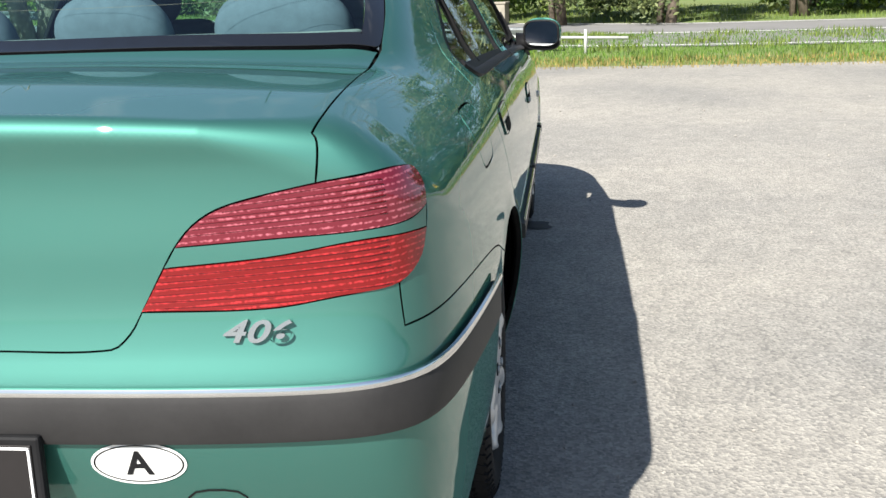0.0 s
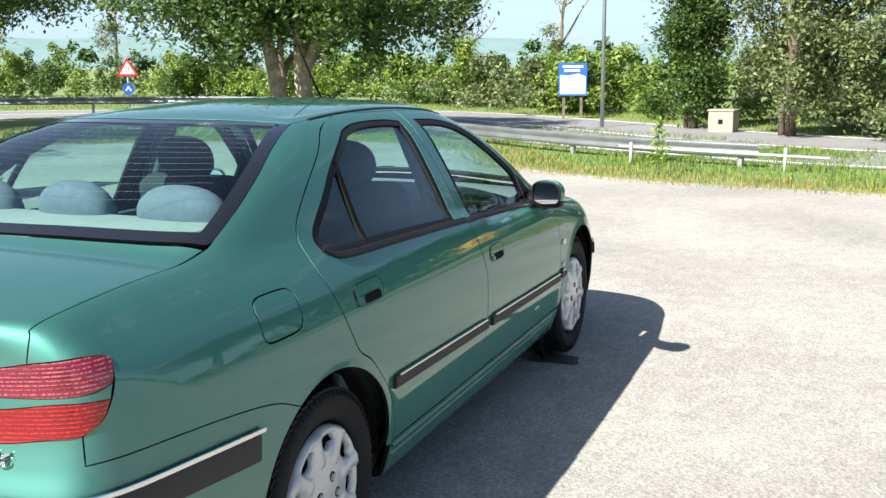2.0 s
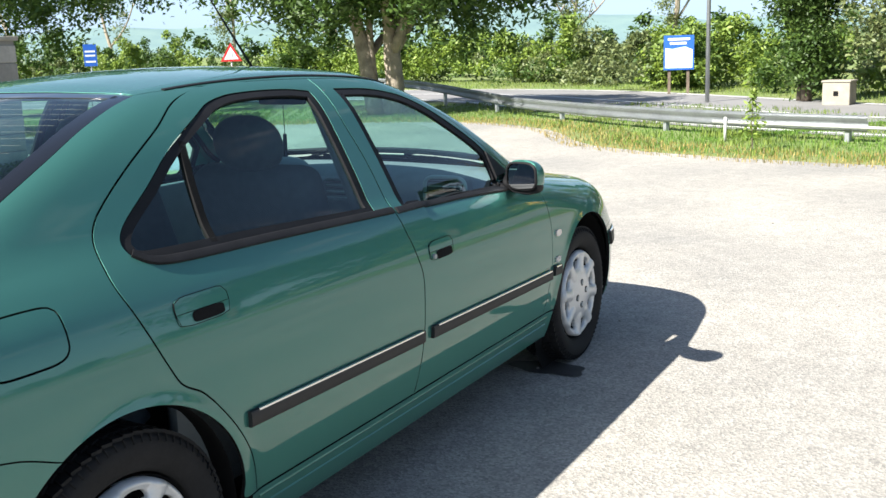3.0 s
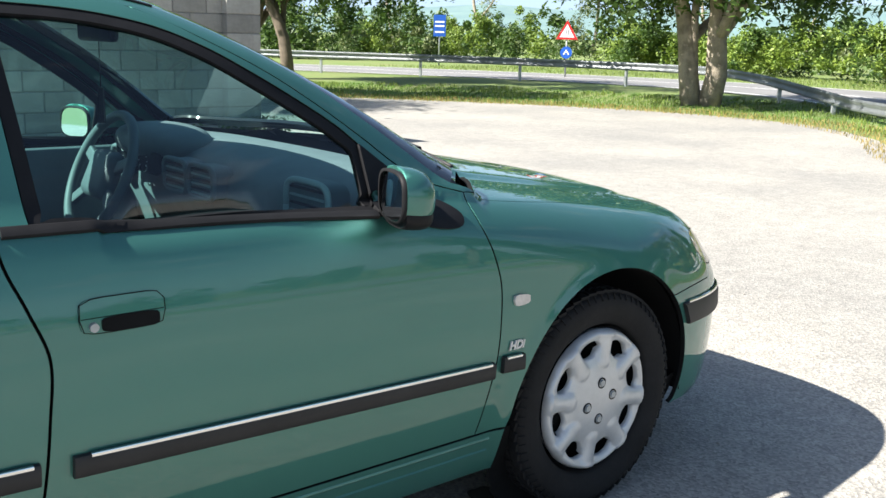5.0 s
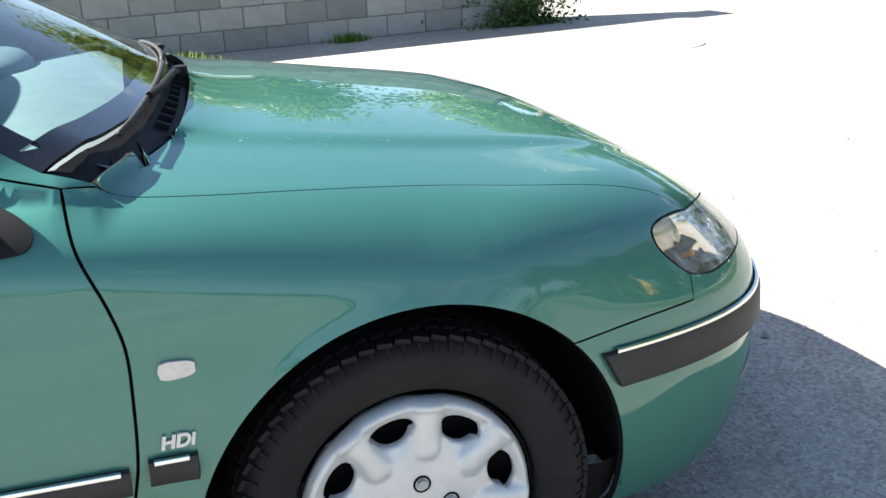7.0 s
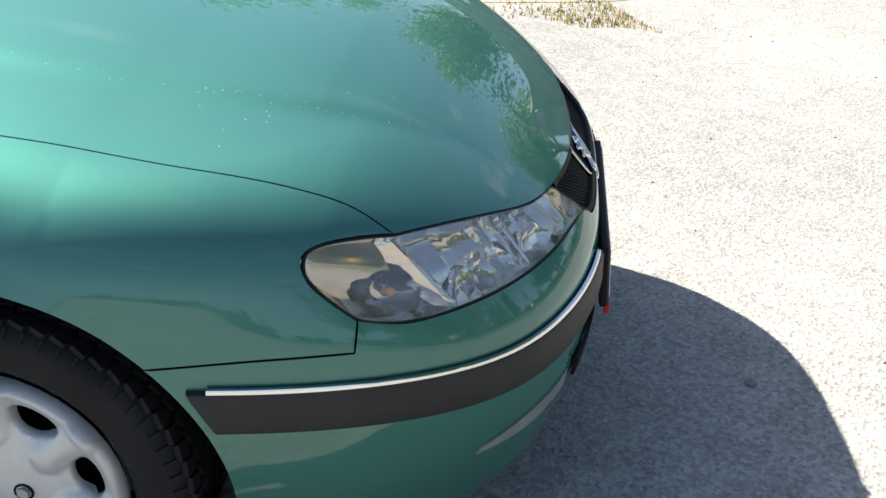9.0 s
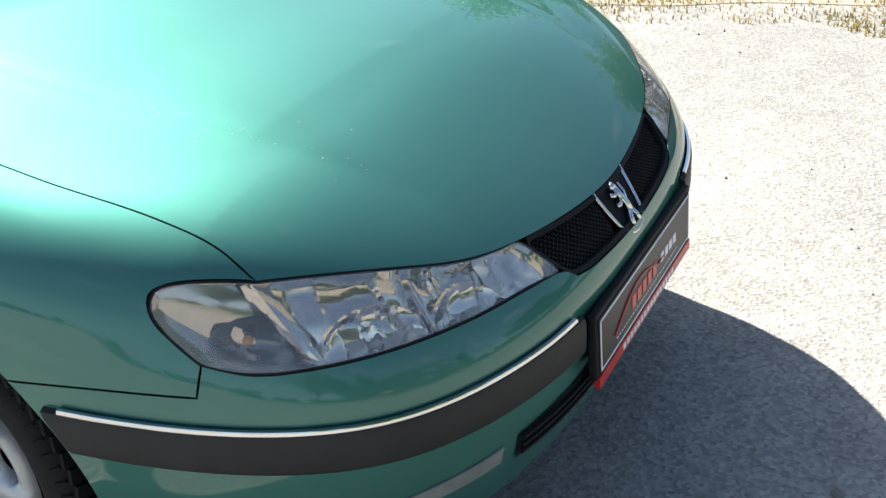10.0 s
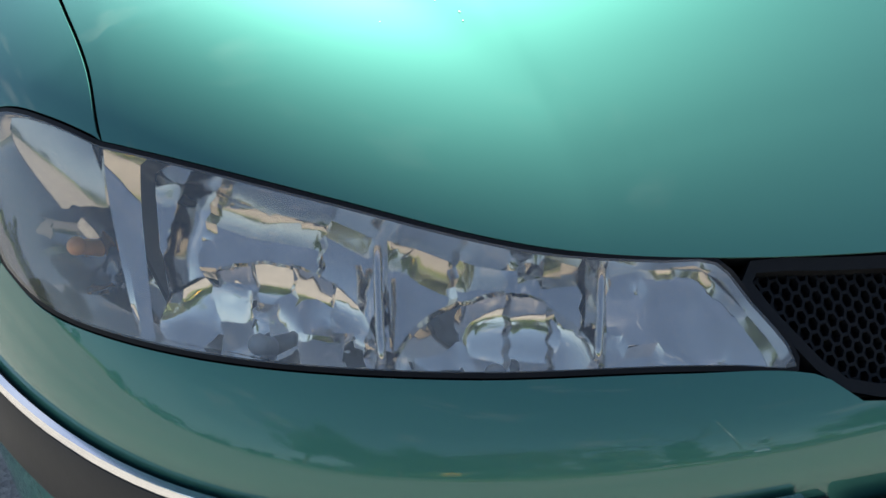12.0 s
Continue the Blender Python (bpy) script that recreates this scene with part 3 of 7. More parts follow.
def strip(name, path, profile, material, parent, label="", mirror=None, closed=False, step=0.02, ends=True, rake=0.0):
    """A moulding laid along the skin: profile of (across, outwards)."""
    p = settle(dense(path, step, closed=closed))
    n = slope(p)
    t = np.roll(p, -1, 0) - np.roll(p, 1, 0)
    if not closed:
        t[0], t[-1] = p[1] - p[0], p[-1] - p[-2]
    t /= np.linalg.norm(t, axis=1, keepdims=True)
    w = np.cross(n, t)
    w *= np.where(w[:, 2:3].sum() < 0, -1, 1)
    most = max(a for a, _ in profile)
    ease = np.clip(1 - np.arange(len(p)) / 6, 0, 1)[:, None] * rake  # a slanting first end
    V = np.concatenate([p + w * a + n * o + t * (most - a) * ease for a, o in profile])
    m, k = len(p), len(profile)
    faces = []
    for j in range(k - 1):
        for i in range(m if closed else m - 1):
            i2 = (i + 1) % m
            faces.append((j * m + i, j * m + i2, (j + 1) * m + i2, (j + 1) * m + i))
    if ends and not closed:
        faces += [tuple(j * m for j in range(k)), tuple(j * m + m - 1 for j in range(k))[::-1]]
    bm = bmesh.new()
    vs = [bm.verts.new(v) for v in V]
    for f in faces:
        bm.faces.new([vs[i] for i in f])
    bmesh.ops.recalc_face_normals(bm, faces=bm.faces)
    c = bm.copy() if mirror else None
    ob = part(name, bm, material, parent, label, smooth=True, angle=0.9)
    if mirror:
        for v in c.verts:
            v.co.y = -v.co.y
        bmesh.ops.reverse_faces(c, faces=c.faces)
        part(name, c, material, mirror, label, smooth=True, angle=0.9)
    return ob


def S(*xz):
    """Places on the right side from (x, z) pairs."""
    o = np.array([(x, -1.05, z) for x, z in xz], float)
    return [tuple(p) for p in march(o, np.tile((0., 1., 0.), (len(o), 1)))]


def flipped(pts):
    return [(x, -y, z) for x, y, z in pts]


def arch(ax, a0, a1, r=0.362, n=16):
    """The lip of a wheel arch, from angle a0 to a1 in degrees."""
    return S(*[(ax + r * math.cos(radians(a0 + (a1 - a0) * i / n)), 0.315 + r * math.sin(radians(a0 + (a1 - a0) * i / n))) for i in range(n + 1)])


# ---- the car ----
car = thing("saloon_car", "teal green metallic four-door saloon car parked on pale asphalt", "car")
C_GAP = S((-.967, .325), (-1.0, .441), (-1.04, .515), (-1.095, .591), (-1.153, .656), (-1.208, .690), (-1.232, .722), (-1.295, .859),
          (-1.320, .94), (-1.305, 1.01), (-1.285, 1.054), (-1.25, 1.091), (-1.127, 1.172), (-.963, 1.256), (-.82, 1.319))
C_TOP = [(-.66, -.50, 1.355)]
DOOR_TOP = [(-.45, -.505, 1.353), (-.195, -.515, 1.349)]
B_GAP = S((-.205, 1.236), (-.186, 1.089), (-.178, .945), (-.172, .88), (-.143, .803), (-.114, .716), (-.122, .608), (-.14, .458), (-.165, .325))
FRONT_TOP = [(.02, -.525, 1.340), (.18, -.555, 1.311)]
A_GAP = S((.32, 1.25), (.44, 1.185), (.534, 1.122), (.63, 1.05), (.705, .99), (.785, .945))
F_GAP = S((.885, .915), (.893, .840), (.922, .761), (.937, .698), (.936, .618), (.928, .520), (.915, .457), (.897, .367), (.888, .325))
W_EDGE = [(.27, -.52, 1.31), (.40, -.585, 1.245), (.53, -.645, 1.175), (.65, -.695, 1.090), (.77, -.738, 1.0), (.862, -.768, .938)]
BACK_EDGE = [(-.90, -.480, 1.338), (-1.0, -.505, 1.310), (-1.14, -.549, 1.268), (-1.29, -.594, 1.205), (-1.47, -.632, 1.127), (-1.595, -.648, 1.075)]
HOOD_GAP = [(.945, -.784, .921), (1.04, -.776, .906), (1.215, -.748, .878), (1.465, -.714, .837), (1.644, -.703, .803), (1.79, -.682, .764), (1.872, -.671, .735), (1.938, -.680, .712)]
HOOD_FRONT = [(2.043, -.54, .678), (2.115, -.425, .652), (2.154, -.312, .637), (2.184, -.148, .625), (2.194, 0, .619)]
HOOD_REAR = [(1.02, -.70, .934), (1.07, -.53, .955), (1.105, -.29, .967), (1.12, 0, .97)]
LAMP_OUT = [(1.89, -.712, .718), (1.845, -.746, .719), (1.822, -.764, .705), (1.832, -.776, .676), (1.866, -.782, .648), (1.905, -.784, .622)]
LAMP_LOW = [(1.970, -.760, .610), (2.034, -.716, .612), (2.110, -.621, .612), (2.165, -.492, .602), (2.200, -.36, .592), (2.215, -.278, .578)]
GRILLE_LOW = [(2.236, -.252, .564), (2.248, -.20, .559), (2.262, -.08, .555), (2.265, 0, .553)]
F_SEAM = [(1.900, -.795, .575)]
F_BUMP = [(1.76, -.835, .577)]
LID_SIDE = [(-1.62, -.652, 1.066), (-1.82, -.652, 1.05), (-2.10, -.664, 1.035), (-2.262, -.674, 1.028), (-2.262, -.674, 1.028), (-2.270, -.676, .985), (-2.272, -.670, .936)]
TAIL_TOP_IN = [(-2.285, -.585, .919), (-2.29, -.533, .904), (-2.294, -.499, .883), (-2.297, -.473, .854)]
TAIL_TOP_OUT = [(-2.245, -.739, .944), (-2.20, -.774, .945), (-2.165, -.788, .939)]
TAIL_OUT = [(-2.170, -.802, .912), (-2.175, -.808, .886), (-2.185, -.806, .854), (-2.205, -.800, .818), (-2.240, -.772, .788)]
TAIL_LOW = [(-2.275, -.692, .778), (-2.294, -.597, .766), (-2.305, -.418, .764)]
LID_LOW = [(-2.312, -.40, .734), (-2.320, -.372, .714), (-2.326, -.20, .713), (-2.328, 0, .713)]
R_SEAM = [(-2.246, -.780, .726)]
R_BUMP = [(-2.05, -.843, .724), (-1.82, -.868, .706), (-1.66, -.872, .680)]


def two(pts):
    return [q for p in pts for q in (p, p)]


def round_trip(half):
    """A loop over both sides from its right half, which starts and ends near the middle."""
    mid = [p for p in half if abs(p[1]) < 1e-6]
    rest = [p for p in half if abs(p[1]) >= 1e-6]
    return half + flipped(rest)[::-1] if mid else half + flipped(half)[::-1]


body = mesh_object("body_shell", [(0, 0, .3), (.01, 0, .3), (0, .01, .3)], [(0, 1, 2)], DARK, car)

# front wing, both sides
fender_loop = two(F_GAP[::-1][:1]) + F_GAP[::-1][1:-1] + two([F_GAP[0]]) + two([HOOD_GAP[0]]) + HOOD_GAP[1:-1] + two([HOOD_GAP[-1]]) \
    + LAMP_OUT[:-1] + two([LAMP_OUT[-1]]) + two(F_SEAM) + F_BUMP + two(arch(1.36, 44, 44, .368, 1)[:1]) + arch(1.36, 46, 174, .368) + two(S((.985, .325)))
panel("front_wing", [fender_loop], Globe((1.30, -.28, .45)), PAINT, car, step=0.014, gap=0.0020, mirror=car)
# bonnet
hood_half = [(1.12, 0, .97)] + HOOD_REAR[::-1][1:] + two([HOOD_GAP[0]]) + HOOD_GAP[1:-1] + two([HOOD_GAP[-1]]) + HOOD_FRONT
bonnet = panel("bonnet", [round_trip(hood_half)], Top(), PAINT, car, step=0.0115, gap=0.0010)
rng = np.random.default_rng(21)
cx_ = rng.uniform(1.15, 1.95, 90)
cy_ = -curve(cx_, (.9, 1.5, 1.8, 2.03), (.53, .51, .455, .37)) + rng.normal(0, .010, 90) + (rng.uniform(size=90) < .3) * rng.normal(0, .10, 90)
cp_ = march(np.c_[cx_, cy_, np.full(90, 1.6)], np.tile((0., 0., -1.), (90, 1)))
cn_ = slope(cp_)
cv_, cf_ = [], []
for i, (p, n) in enumerate(zip(cp_, cn_)):
    e1 = np.cross(n, (0., 1., .2))
    e1 /= np.linalg.norm(e1)
    e2 = np.cross(n, e1)
    r = rng.uniform(.0003, .0010)
    cv_ += [p + n * .0003 + (e1 * math.cos(a) * rng.uniform(.6, 1.9) + e2 * math.sin(a)) * r for a in (0, 1.25, 2.5, 3.8, 5.0)]
    cf_.append(tuple(range(5 * i, 5 * i + 5)))
tagged(mesh_object("paint_chips", cv_, cf_, CHIP, bonnet, "small pale stone chips in the paint"), kind="stuff")
# front bumper
fb_half = [(2.265, 0, .553)] + GRILLE_LOW[::-1][1:] + two([GRILLE_LOW[0]]) + LAMP_LOW[::-1] + two([LAMP_OUT[-1]]) + two(F_SEAM) + F_BUMP \
    + two(arch(1.36, 44, 44, .368, 1)[:1]) + arch(1.36, 40, -14, .368) + two(S((1.70, .215))) + [(2.0, -.72, .205), (2.16, -.45, .20), (2.20, 0, .20)]
front_bumper = panel("front_bumper", [round_trip(fb_half)], Post(1.2, 1.0), PAINT, car, step=0.014, gap=0.0016)
# rear wing with the rear pillar
rear_loop = two(C_GAP[:1]) + C_GAP[1:] + two(C_TOP) + two([BACK_EDGE[0]]) + BACK_EDGE[1:] + LID_SIDE[:-1] + two([LID_SIDE[-1]]) \
    + TAIL_TOP_OUT + TAIL_OUT[:-1] + two([TAIL_OUT[-1]]) + two(R_SEAM) + R_BUMP + two(arch(-1.385, 118, 118, .368, 1)[:1]) + arch(-1.385, 112, 2, .368) + two(S((-.985, .325)))
FLAP = S(*[(-1.577 + .094 * math.copysign(abs(math.cos(a)) ** .42, math.cos(a)) + .010 * math.sin(a), .888 + .056 * math.copysign(abs(math.sin(a)) ** .42, math.sin(a))) for a in [radians(11.25 + 22.5 * k) for k in range(16)]])
panel("rear_wing", [rear_loop, FLAP], Globe((-1.55, -.30, .70)), PAINT, car, step=0.014, gap=0.0020, mirror=car)
flap = panel("fuel_flap", [FLAP], Side(), PAINT, car, "body-coloured fuel filler flap")
# boot lid
lid_half = [(-1.735, 0, 1.066)] + [(-1.72, -.25, 1.066), (-1.68, -.50, 1.062)] + two([(-1.635, -.645, 1.056)]) + LID_SIDE[1:-1] + two([LID_SIDE[-1]]) + TAIL_TOP_IN \
    + [(-2.300, -.447, .812), (-2.306, -.420, .766)] + LID_LOW
boot_lid = panel("boot_lid", [round_trip(lid_half)], Barrel(-1.72, .72), PAINT, car, step=0.0075, gap=0.0014)
# rear bumper
rb_half = [(-2.328, 0, .713)] + LID_LOW[::-1][1:] + two([TAIL_LOW[-1]]) + TAIL_LOW[::-1][1:] + two([TAIL_OUT[-1]]) + two(R_SEAM) + R_BUMP \
    + two(arch(-1.385, 118, 118, .368, 1)[:1]) + arch(-1.385, 122, 192, .368) + two(S((-1.74, .235))) + [(-2.1, -.78, .255), (-2.27, -.5, .265), (-2.30, 0, .265)]
rear_bumper = panel("rear_bumper", [round_trip(rb_half)], Post(-1.3, 1.0, -1), PAINT, car, step=0.014, gap=0.0016)
# roof
roof_half = [(.37, 0, 1.36), (.345, -.25, 1.35)] + two([W_EDGE[0]]) + [FRONT_TOP[1], FRONT_TOP[0]] + DOOR_TOP[::-1] + C_TOP + two([BACK_EDGE[0]]) + [(-.95, -.28, 1.348), (-.985, 0, 1.352)]
roof = panel("roof", [round_trip(roof_half)], Top(), PAINT, car, step=0.025, gap=0.001)
# windscreen pillars
pillar_loop = two([FRONT_TOP[1]]) + A_GAP + two([F_GAP[0]]) + two([HOOD_GAP[0]]) + two([W_EDGE[-1]]) + W_EDGE[::-1][1:-1] + two([W_EDGE[0]])
panel("windscreen_pillar", [pillar_loop], Globe((.3, -.1, .75)), PAINT, car, step=0.010, gap=0.001, mirror=car)
# sills
panel("sill", [two(S((-.985, .322))) + two(S((.985, .322))) + two(S((.98, .20))) + two(S((-.98, .20)))], Side(), PAINT, car, step=0.015, mirror=car)
for z_, k_ in ((.302, .9), (.268, .8)):
    strip("sill_bead", S((-.95, z_), (0, z_), (.94, z_)), [(-.007 * k_, -.001), (-.003 * k_, .0035), (.003 * k_, .0035), (.007 * k_, -.001)], PAINT, car, mirror=car)

# doors with their windows
REAR_WIN = S((-1.230, 1.017), (-1.222, .990), (-1.178, .977), (-.82, .965)) + two(S((-.275, .940))) + two(S((-.265, 1.314))) \
    + S((-.375, 1.325), (-.60, 1.324), (-.718, 1.307), (-.807, 1.275), (-.963, 1.205), (-1.087, 1.126), (-1.172, 1.073), (-1.210, 1.044))
FRONT_WIN = two(S((-.112, .928))) + two(S((.620, .898))) + two(S((.620, 1.030))) + S((.565, 1.078), (.475, 1.138), (.39, 1.190), (.30, 1.240), (.196, 1.280), (.06, 1.304)) + two(S((-.128, 1.314)))


def shrink(loop, d):
    return [tuple(p) for p in border(loop, d)[::3]]


rear_door_loop = two(C_GAP[:1]) + C_GAP[1:] + C_TOP + DOOR_TOP[:1] + two(DOOR_TOP[1:]) + B_GAP[:-1] + two(B_GAP[-1:])
front_door_loop = two(B_GAP[::-1][:1]) + B_GAP[::-1][1:] + two(DOOR_TOP[1:]) + FRONT_TOP + A_GAP + two(F_GAP[:1]) + F_GAP[1:-1] + two(F_GAP[-1:])
doors = {}
for kind_, loop, win in (("rear_door", rear_door_loop, REAR_WIN), ("front_door", front_door_loop, FRONT_WIN)):
    skin_r = panel(kind_, [loop, win], Side(), PAINT, car, step=0.02, lip=0.02)
    me = skin_r.data.copy()
    for v in me.vertices:
        v.co.y = -v.co.y
    me.flip_normals()
    skin_l = new(kind_, me)
    skin_l.parent = car
    doors[kind_] = (skin_r, skin_l)
    seal = shrink(win, 0.026)
    panel("window_seal", [win, seal], Side(), BLACK, skin_r, "black rubber window seal", step=0.03, gap=0.0, off=-0.003, lip=0.012, mirror=skin_l)
    panel("window_pane", [seal], Side(), GLASS, skin_r, "greenish tinted side window", step=0.05, gap=0.0, off=-0.010, lip=0.0, mirror=skin_l).visible_shadow = False
# quarter-light bar in the rear door
strip("window_bar", S((-.968, .98), (-.945, 1.11), (-.91, 1.222)), [(-.013, -.016), (-.011, -.003), (.011, -.003), (.013, -.016), (-.013, -.016)], DARK, doors["rear_door"][0], "black bar across the rear side window", mirror=doors["rear_door"][1])
# black sill trim under the windows
strip("waist_trim", S((-1.222, .996), (-1.195, .978), (-1.15, .968), (-1.06, .963), (-.8, .956), (-.185, .934)), [(-.012, .0), (-.010, .007), (.008, .007), (.014, .0)], BLACK, doors["rear_door"][0], mirror=doors["rear_door"][1])
strip("waist_trim", S((-.165, .930), (.2, .913), (.605, .893)), [(-.012, .0), (-.010, .007), (.008, .007), (.014, .0)], BLACK, doors["front_door"][0], mirror=doors["front_door"][1])
# black gutter along the roof
strip("roof_gutter", [(.24, -.525, 1.312), (.02, -.508, 1.347), (-.21, -.494, 1.358), (-.45, -.488, 1.36), (-.66, -.486, 1.358), (-.80, -.487, 1.349)],
      [(-.006, .0), (-.005, .003), (.005, .003), (.006, .0)], BLACK, roof, mirror=roof)

# windscreen and rear window, each with a black border
for nm, half, view in (
        ("windscreen", [(.385, 0, 1.35), (.36, -.25, 1.34)] + two([W_EDGE[0]]) + W_EDGE[1:-1] + two([W_EDGE[-1]]) + [(.955, -.62, .956), (1.03, -.40, .967), (1.075, 0, .973)], Top()),
        ("rear_window", [(-.992, 0, 1.35), (-.955, -.28, 1.346)] + two([BACK_EDGE[0]]) + BACK_EDGE[1:] + [(-1.615, -.635, 1.064), (-1.66, -.50, 1.068), (-1.70, -.25, 1.072), (-1.718, 0, 1.072)], Top())):
    loop = round_trip(half)
    hole = shrink(loop, 0.045)
    fr = panel(nm, [loop, hole], view, BLACKGLASS, car, "glass with a black printed border", step=0.03, gap=0.001, off=-0.002, lip=0.01)
    panel("pane", [hole], view, GLASS, fr, "clear greenish glass", step=0.05, gap=0.0, off=-0.004, lip=0.0).visible_shadow = False
# fine heating wires in the rear window
for i in range(13):
    u_ = .12 + .76 * i / 12
    wire = Top().back(np.array([(-1.005 - .64 * u_ + .09 * (y / .5) ** 2, y) for y in np.linspace(-.44 - .10 * u_, .44 + .10 * u_, 15)]))
    strip("heating_wire", [tuple(p) for p in wire], [(-.0003, -.0062), (0, -.0058), (.0003, -.0062)], WIRE, fr, ends=False)
# black scuttle between bonnet and windscreen
scuttle_half = [(1.12, 0, .97)] + HOOD_REAR[::-1][1:] + two([HOOD_GAP[0]]) + two([W_EDGE[-1]]) + [(.955, -.62, .956), (1.03, -.40, .967), (1.075, 0, .973)]
scuttle = panel("scuttle", [round_trip(scuttle_half)], Top(), BLACK, car, "black plastic scuttle", step=0.03, gap=0.0, off=-0.022, lip=0.0)

for y in np.linspace(-.48, .48, 22):
    a_ = Top().back(np.array([(1.088 - .085 * (abs(y) / .6) ** 2, y), (1.103 - .075 * (abs(y) / .6) ** 2, y)]))
    strip("vent_rib", [tuple(p) for p in a_], [(-.004, -.022), (-.003, -.013), (.003, -.013), (.004, -.022)], BLACK, scuttle)

# dark shells behind the joints, so the gaps look shaded
for side_ in (1,):
    panel("inner_side", [two(S((-1.98, .30))) + two(S((-1.98, .95))) + two(S((-1.2, .925))) + two(S((.80, .90))) + two(S((1.75, .70))) + two(S((1.78, .30))),
                         arch(1.36, 0, 352, .385, 44), arch(-1.385, 0, 352, .385, 44)], Side(), DARK, body, step=0.06, gap=0.0, off=-0.030, lip=0.0, mirror=body)
panel("inner_front", [round_trip([(2.24, 0, .48), (2.20, -.3, .48), (1.98, -.74, .48), (1.82, -.82, .47), (1.78, -.80, .25), (2.1, -.6, .24), (2.2, 0, .24)])], Post(1.2), DARK, body, step=0.06, gap=0.0, off=-0.03, lip=0.0)
panel("inner_rear", [round_trip([(-2.28, 0, 1.0), (-2.24, -.55, 1.0), (-2.15, -.76, .98), (-1.95, -.82, .95), (-1.85, -.83, .30), (-2.15, -.76, .30), (-2.28, 0, .30)])], Post(-1.3, 1.0, -1), DARK, body, step=0.06, gap=0.0, off=-0.035, lip=0.0)
panel("inner_bonnet", [round_trip([(1.06, 0, .955), (.98, -.70, .93), (1.5, -.71, .83), (1.78, -.64, .74), (1.92, -.42, .74), (2.02, 0, .72)])], Top(), DARK, body, step=0.06, gap=0.0, off=-0.028, lip=0.0)
panel("inner_boot", [round_trip([(-1.70, 0, 1.066), (-1.58, -.67, 1.06), (-2.1, -.70, 1.01), (-2.2, -.6, 1.01), (-2.22, 0, 1.03)])], Top(), DARK, body, step=0.06, gap=0.0, off=-0.028, lip=0.0)

# dark backing strips that shade the joints and stop light showing through
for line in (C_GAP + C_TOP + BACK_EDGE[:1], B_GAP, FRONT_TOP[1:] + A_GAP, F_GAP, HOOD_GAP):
    strip("joint_backing", line, [(-.011, -.013), (.011, -.013)], DARK, body, ends=False, mirror=body)

# rubber mouldings with chrome on top
RUB = [(-.035, .0), (-.034, .010), (-.026, .013), (.020, .013), (.030, .010), (.032, .0)]
CHR = [(-.0052, .0), (-.0044, .005), (0, .0068), (.0044, .005), (.0052, .0)]


def thin(profile, k):
    return [(a * k, o) for a, o in profile]


fb_rub = S((1.676, .507)) + [(1.80, -.840, .501), (1.95, -.785, .491), (2.06, -.71, .483), (2.12, -.64, .479), (2.18, -.53, .477), (2.235, -.38, .475), (2.265, -.285, .474)]
for flipit in (False, True):
    rub, chrm = fb_rub, [(x, y, z + .033) for x, y, z in fb_rub]
    chrm = S((1.704, .538)) + chrm[1:-1] + [(2.262, -.305, .510)]
    if flipit:
        rub, chrm = flipped(rub), flipped(chrm)
    r_ = strip("bumper_moulding", rub, RUB, RUBBER, front_bumper, "black rubber bumper moulding", rake=.6)
    strip("chrome_strip", chrm, [(a, o + .004) for a, o in CHR], CHROME, r_, "narrow chrome strip")
rr = S((-1.755, .602)) + [(-2.0, -.853, .618), (-2.16, -.825, .622), (-2.27, -.765, .622), (-2.31, -.68, .620), (-2.325, -.50, .619), (-2.335, -.2, .620), (-2.338, 0, .620)]
rr_full = rr + flipped(rr[:-1])[::-1]
r_ = strip("bumper_moulding", rr_full, thin(RUB, 1.1), RUBBER, rear_bumper, "black rubber bumper moulding")
rc = S((-1.735, .640)) + [(x, y, z + .037) for x, y, z in rr[1:]]
strip("chrome_strip", rc + flipped(rc[:-1])[::-1], [(a * 1.25, o + .008) for a, o in CHR], CHROME, r_, "narrow chrome strip")
for dr, a, b in (("rear_door", (-1.008, .540), (-.145, .520)), ("front_door", (-.088, .518), (.914, .495))):
    pts = S(a, ((a[0] + b[0]) / 2, (a[1] + b[1]) / 2), b)
    for k, own in enumerate(doors[dr]):
        P_ = pts if k == 0 else flipped(pts)
        r_ = strip("door_moulding", P_, thin(RUB, .62), RUBBER, own, "black rubber door moulding")
        q = S((a[0] + .03, a[1] + .017), ((a[0] + b[0]) / 2, (a[1] + b[1]) / 2 + .017), (b[0] - .012, b[1] + .017))
        strip("chrome_strip", q if k == 0 else flipped(q), [(c * .9, o + .007) for c, o in CHR], CHROME, r_, "narrow chrome strip")
pts = S((.941, .504), (.975, .503), (1.012, .502))
r_ = strip("wing_moulding", pts, thin(RUB, .62), RUBBER, car, "black rubber wing moulding")
strip("chrome_strip", S((.950, .520), (1.000, .519)), [(c * .9, o + .007) for c, o in CHR], CHROME, r_, "narrow chrome strip")

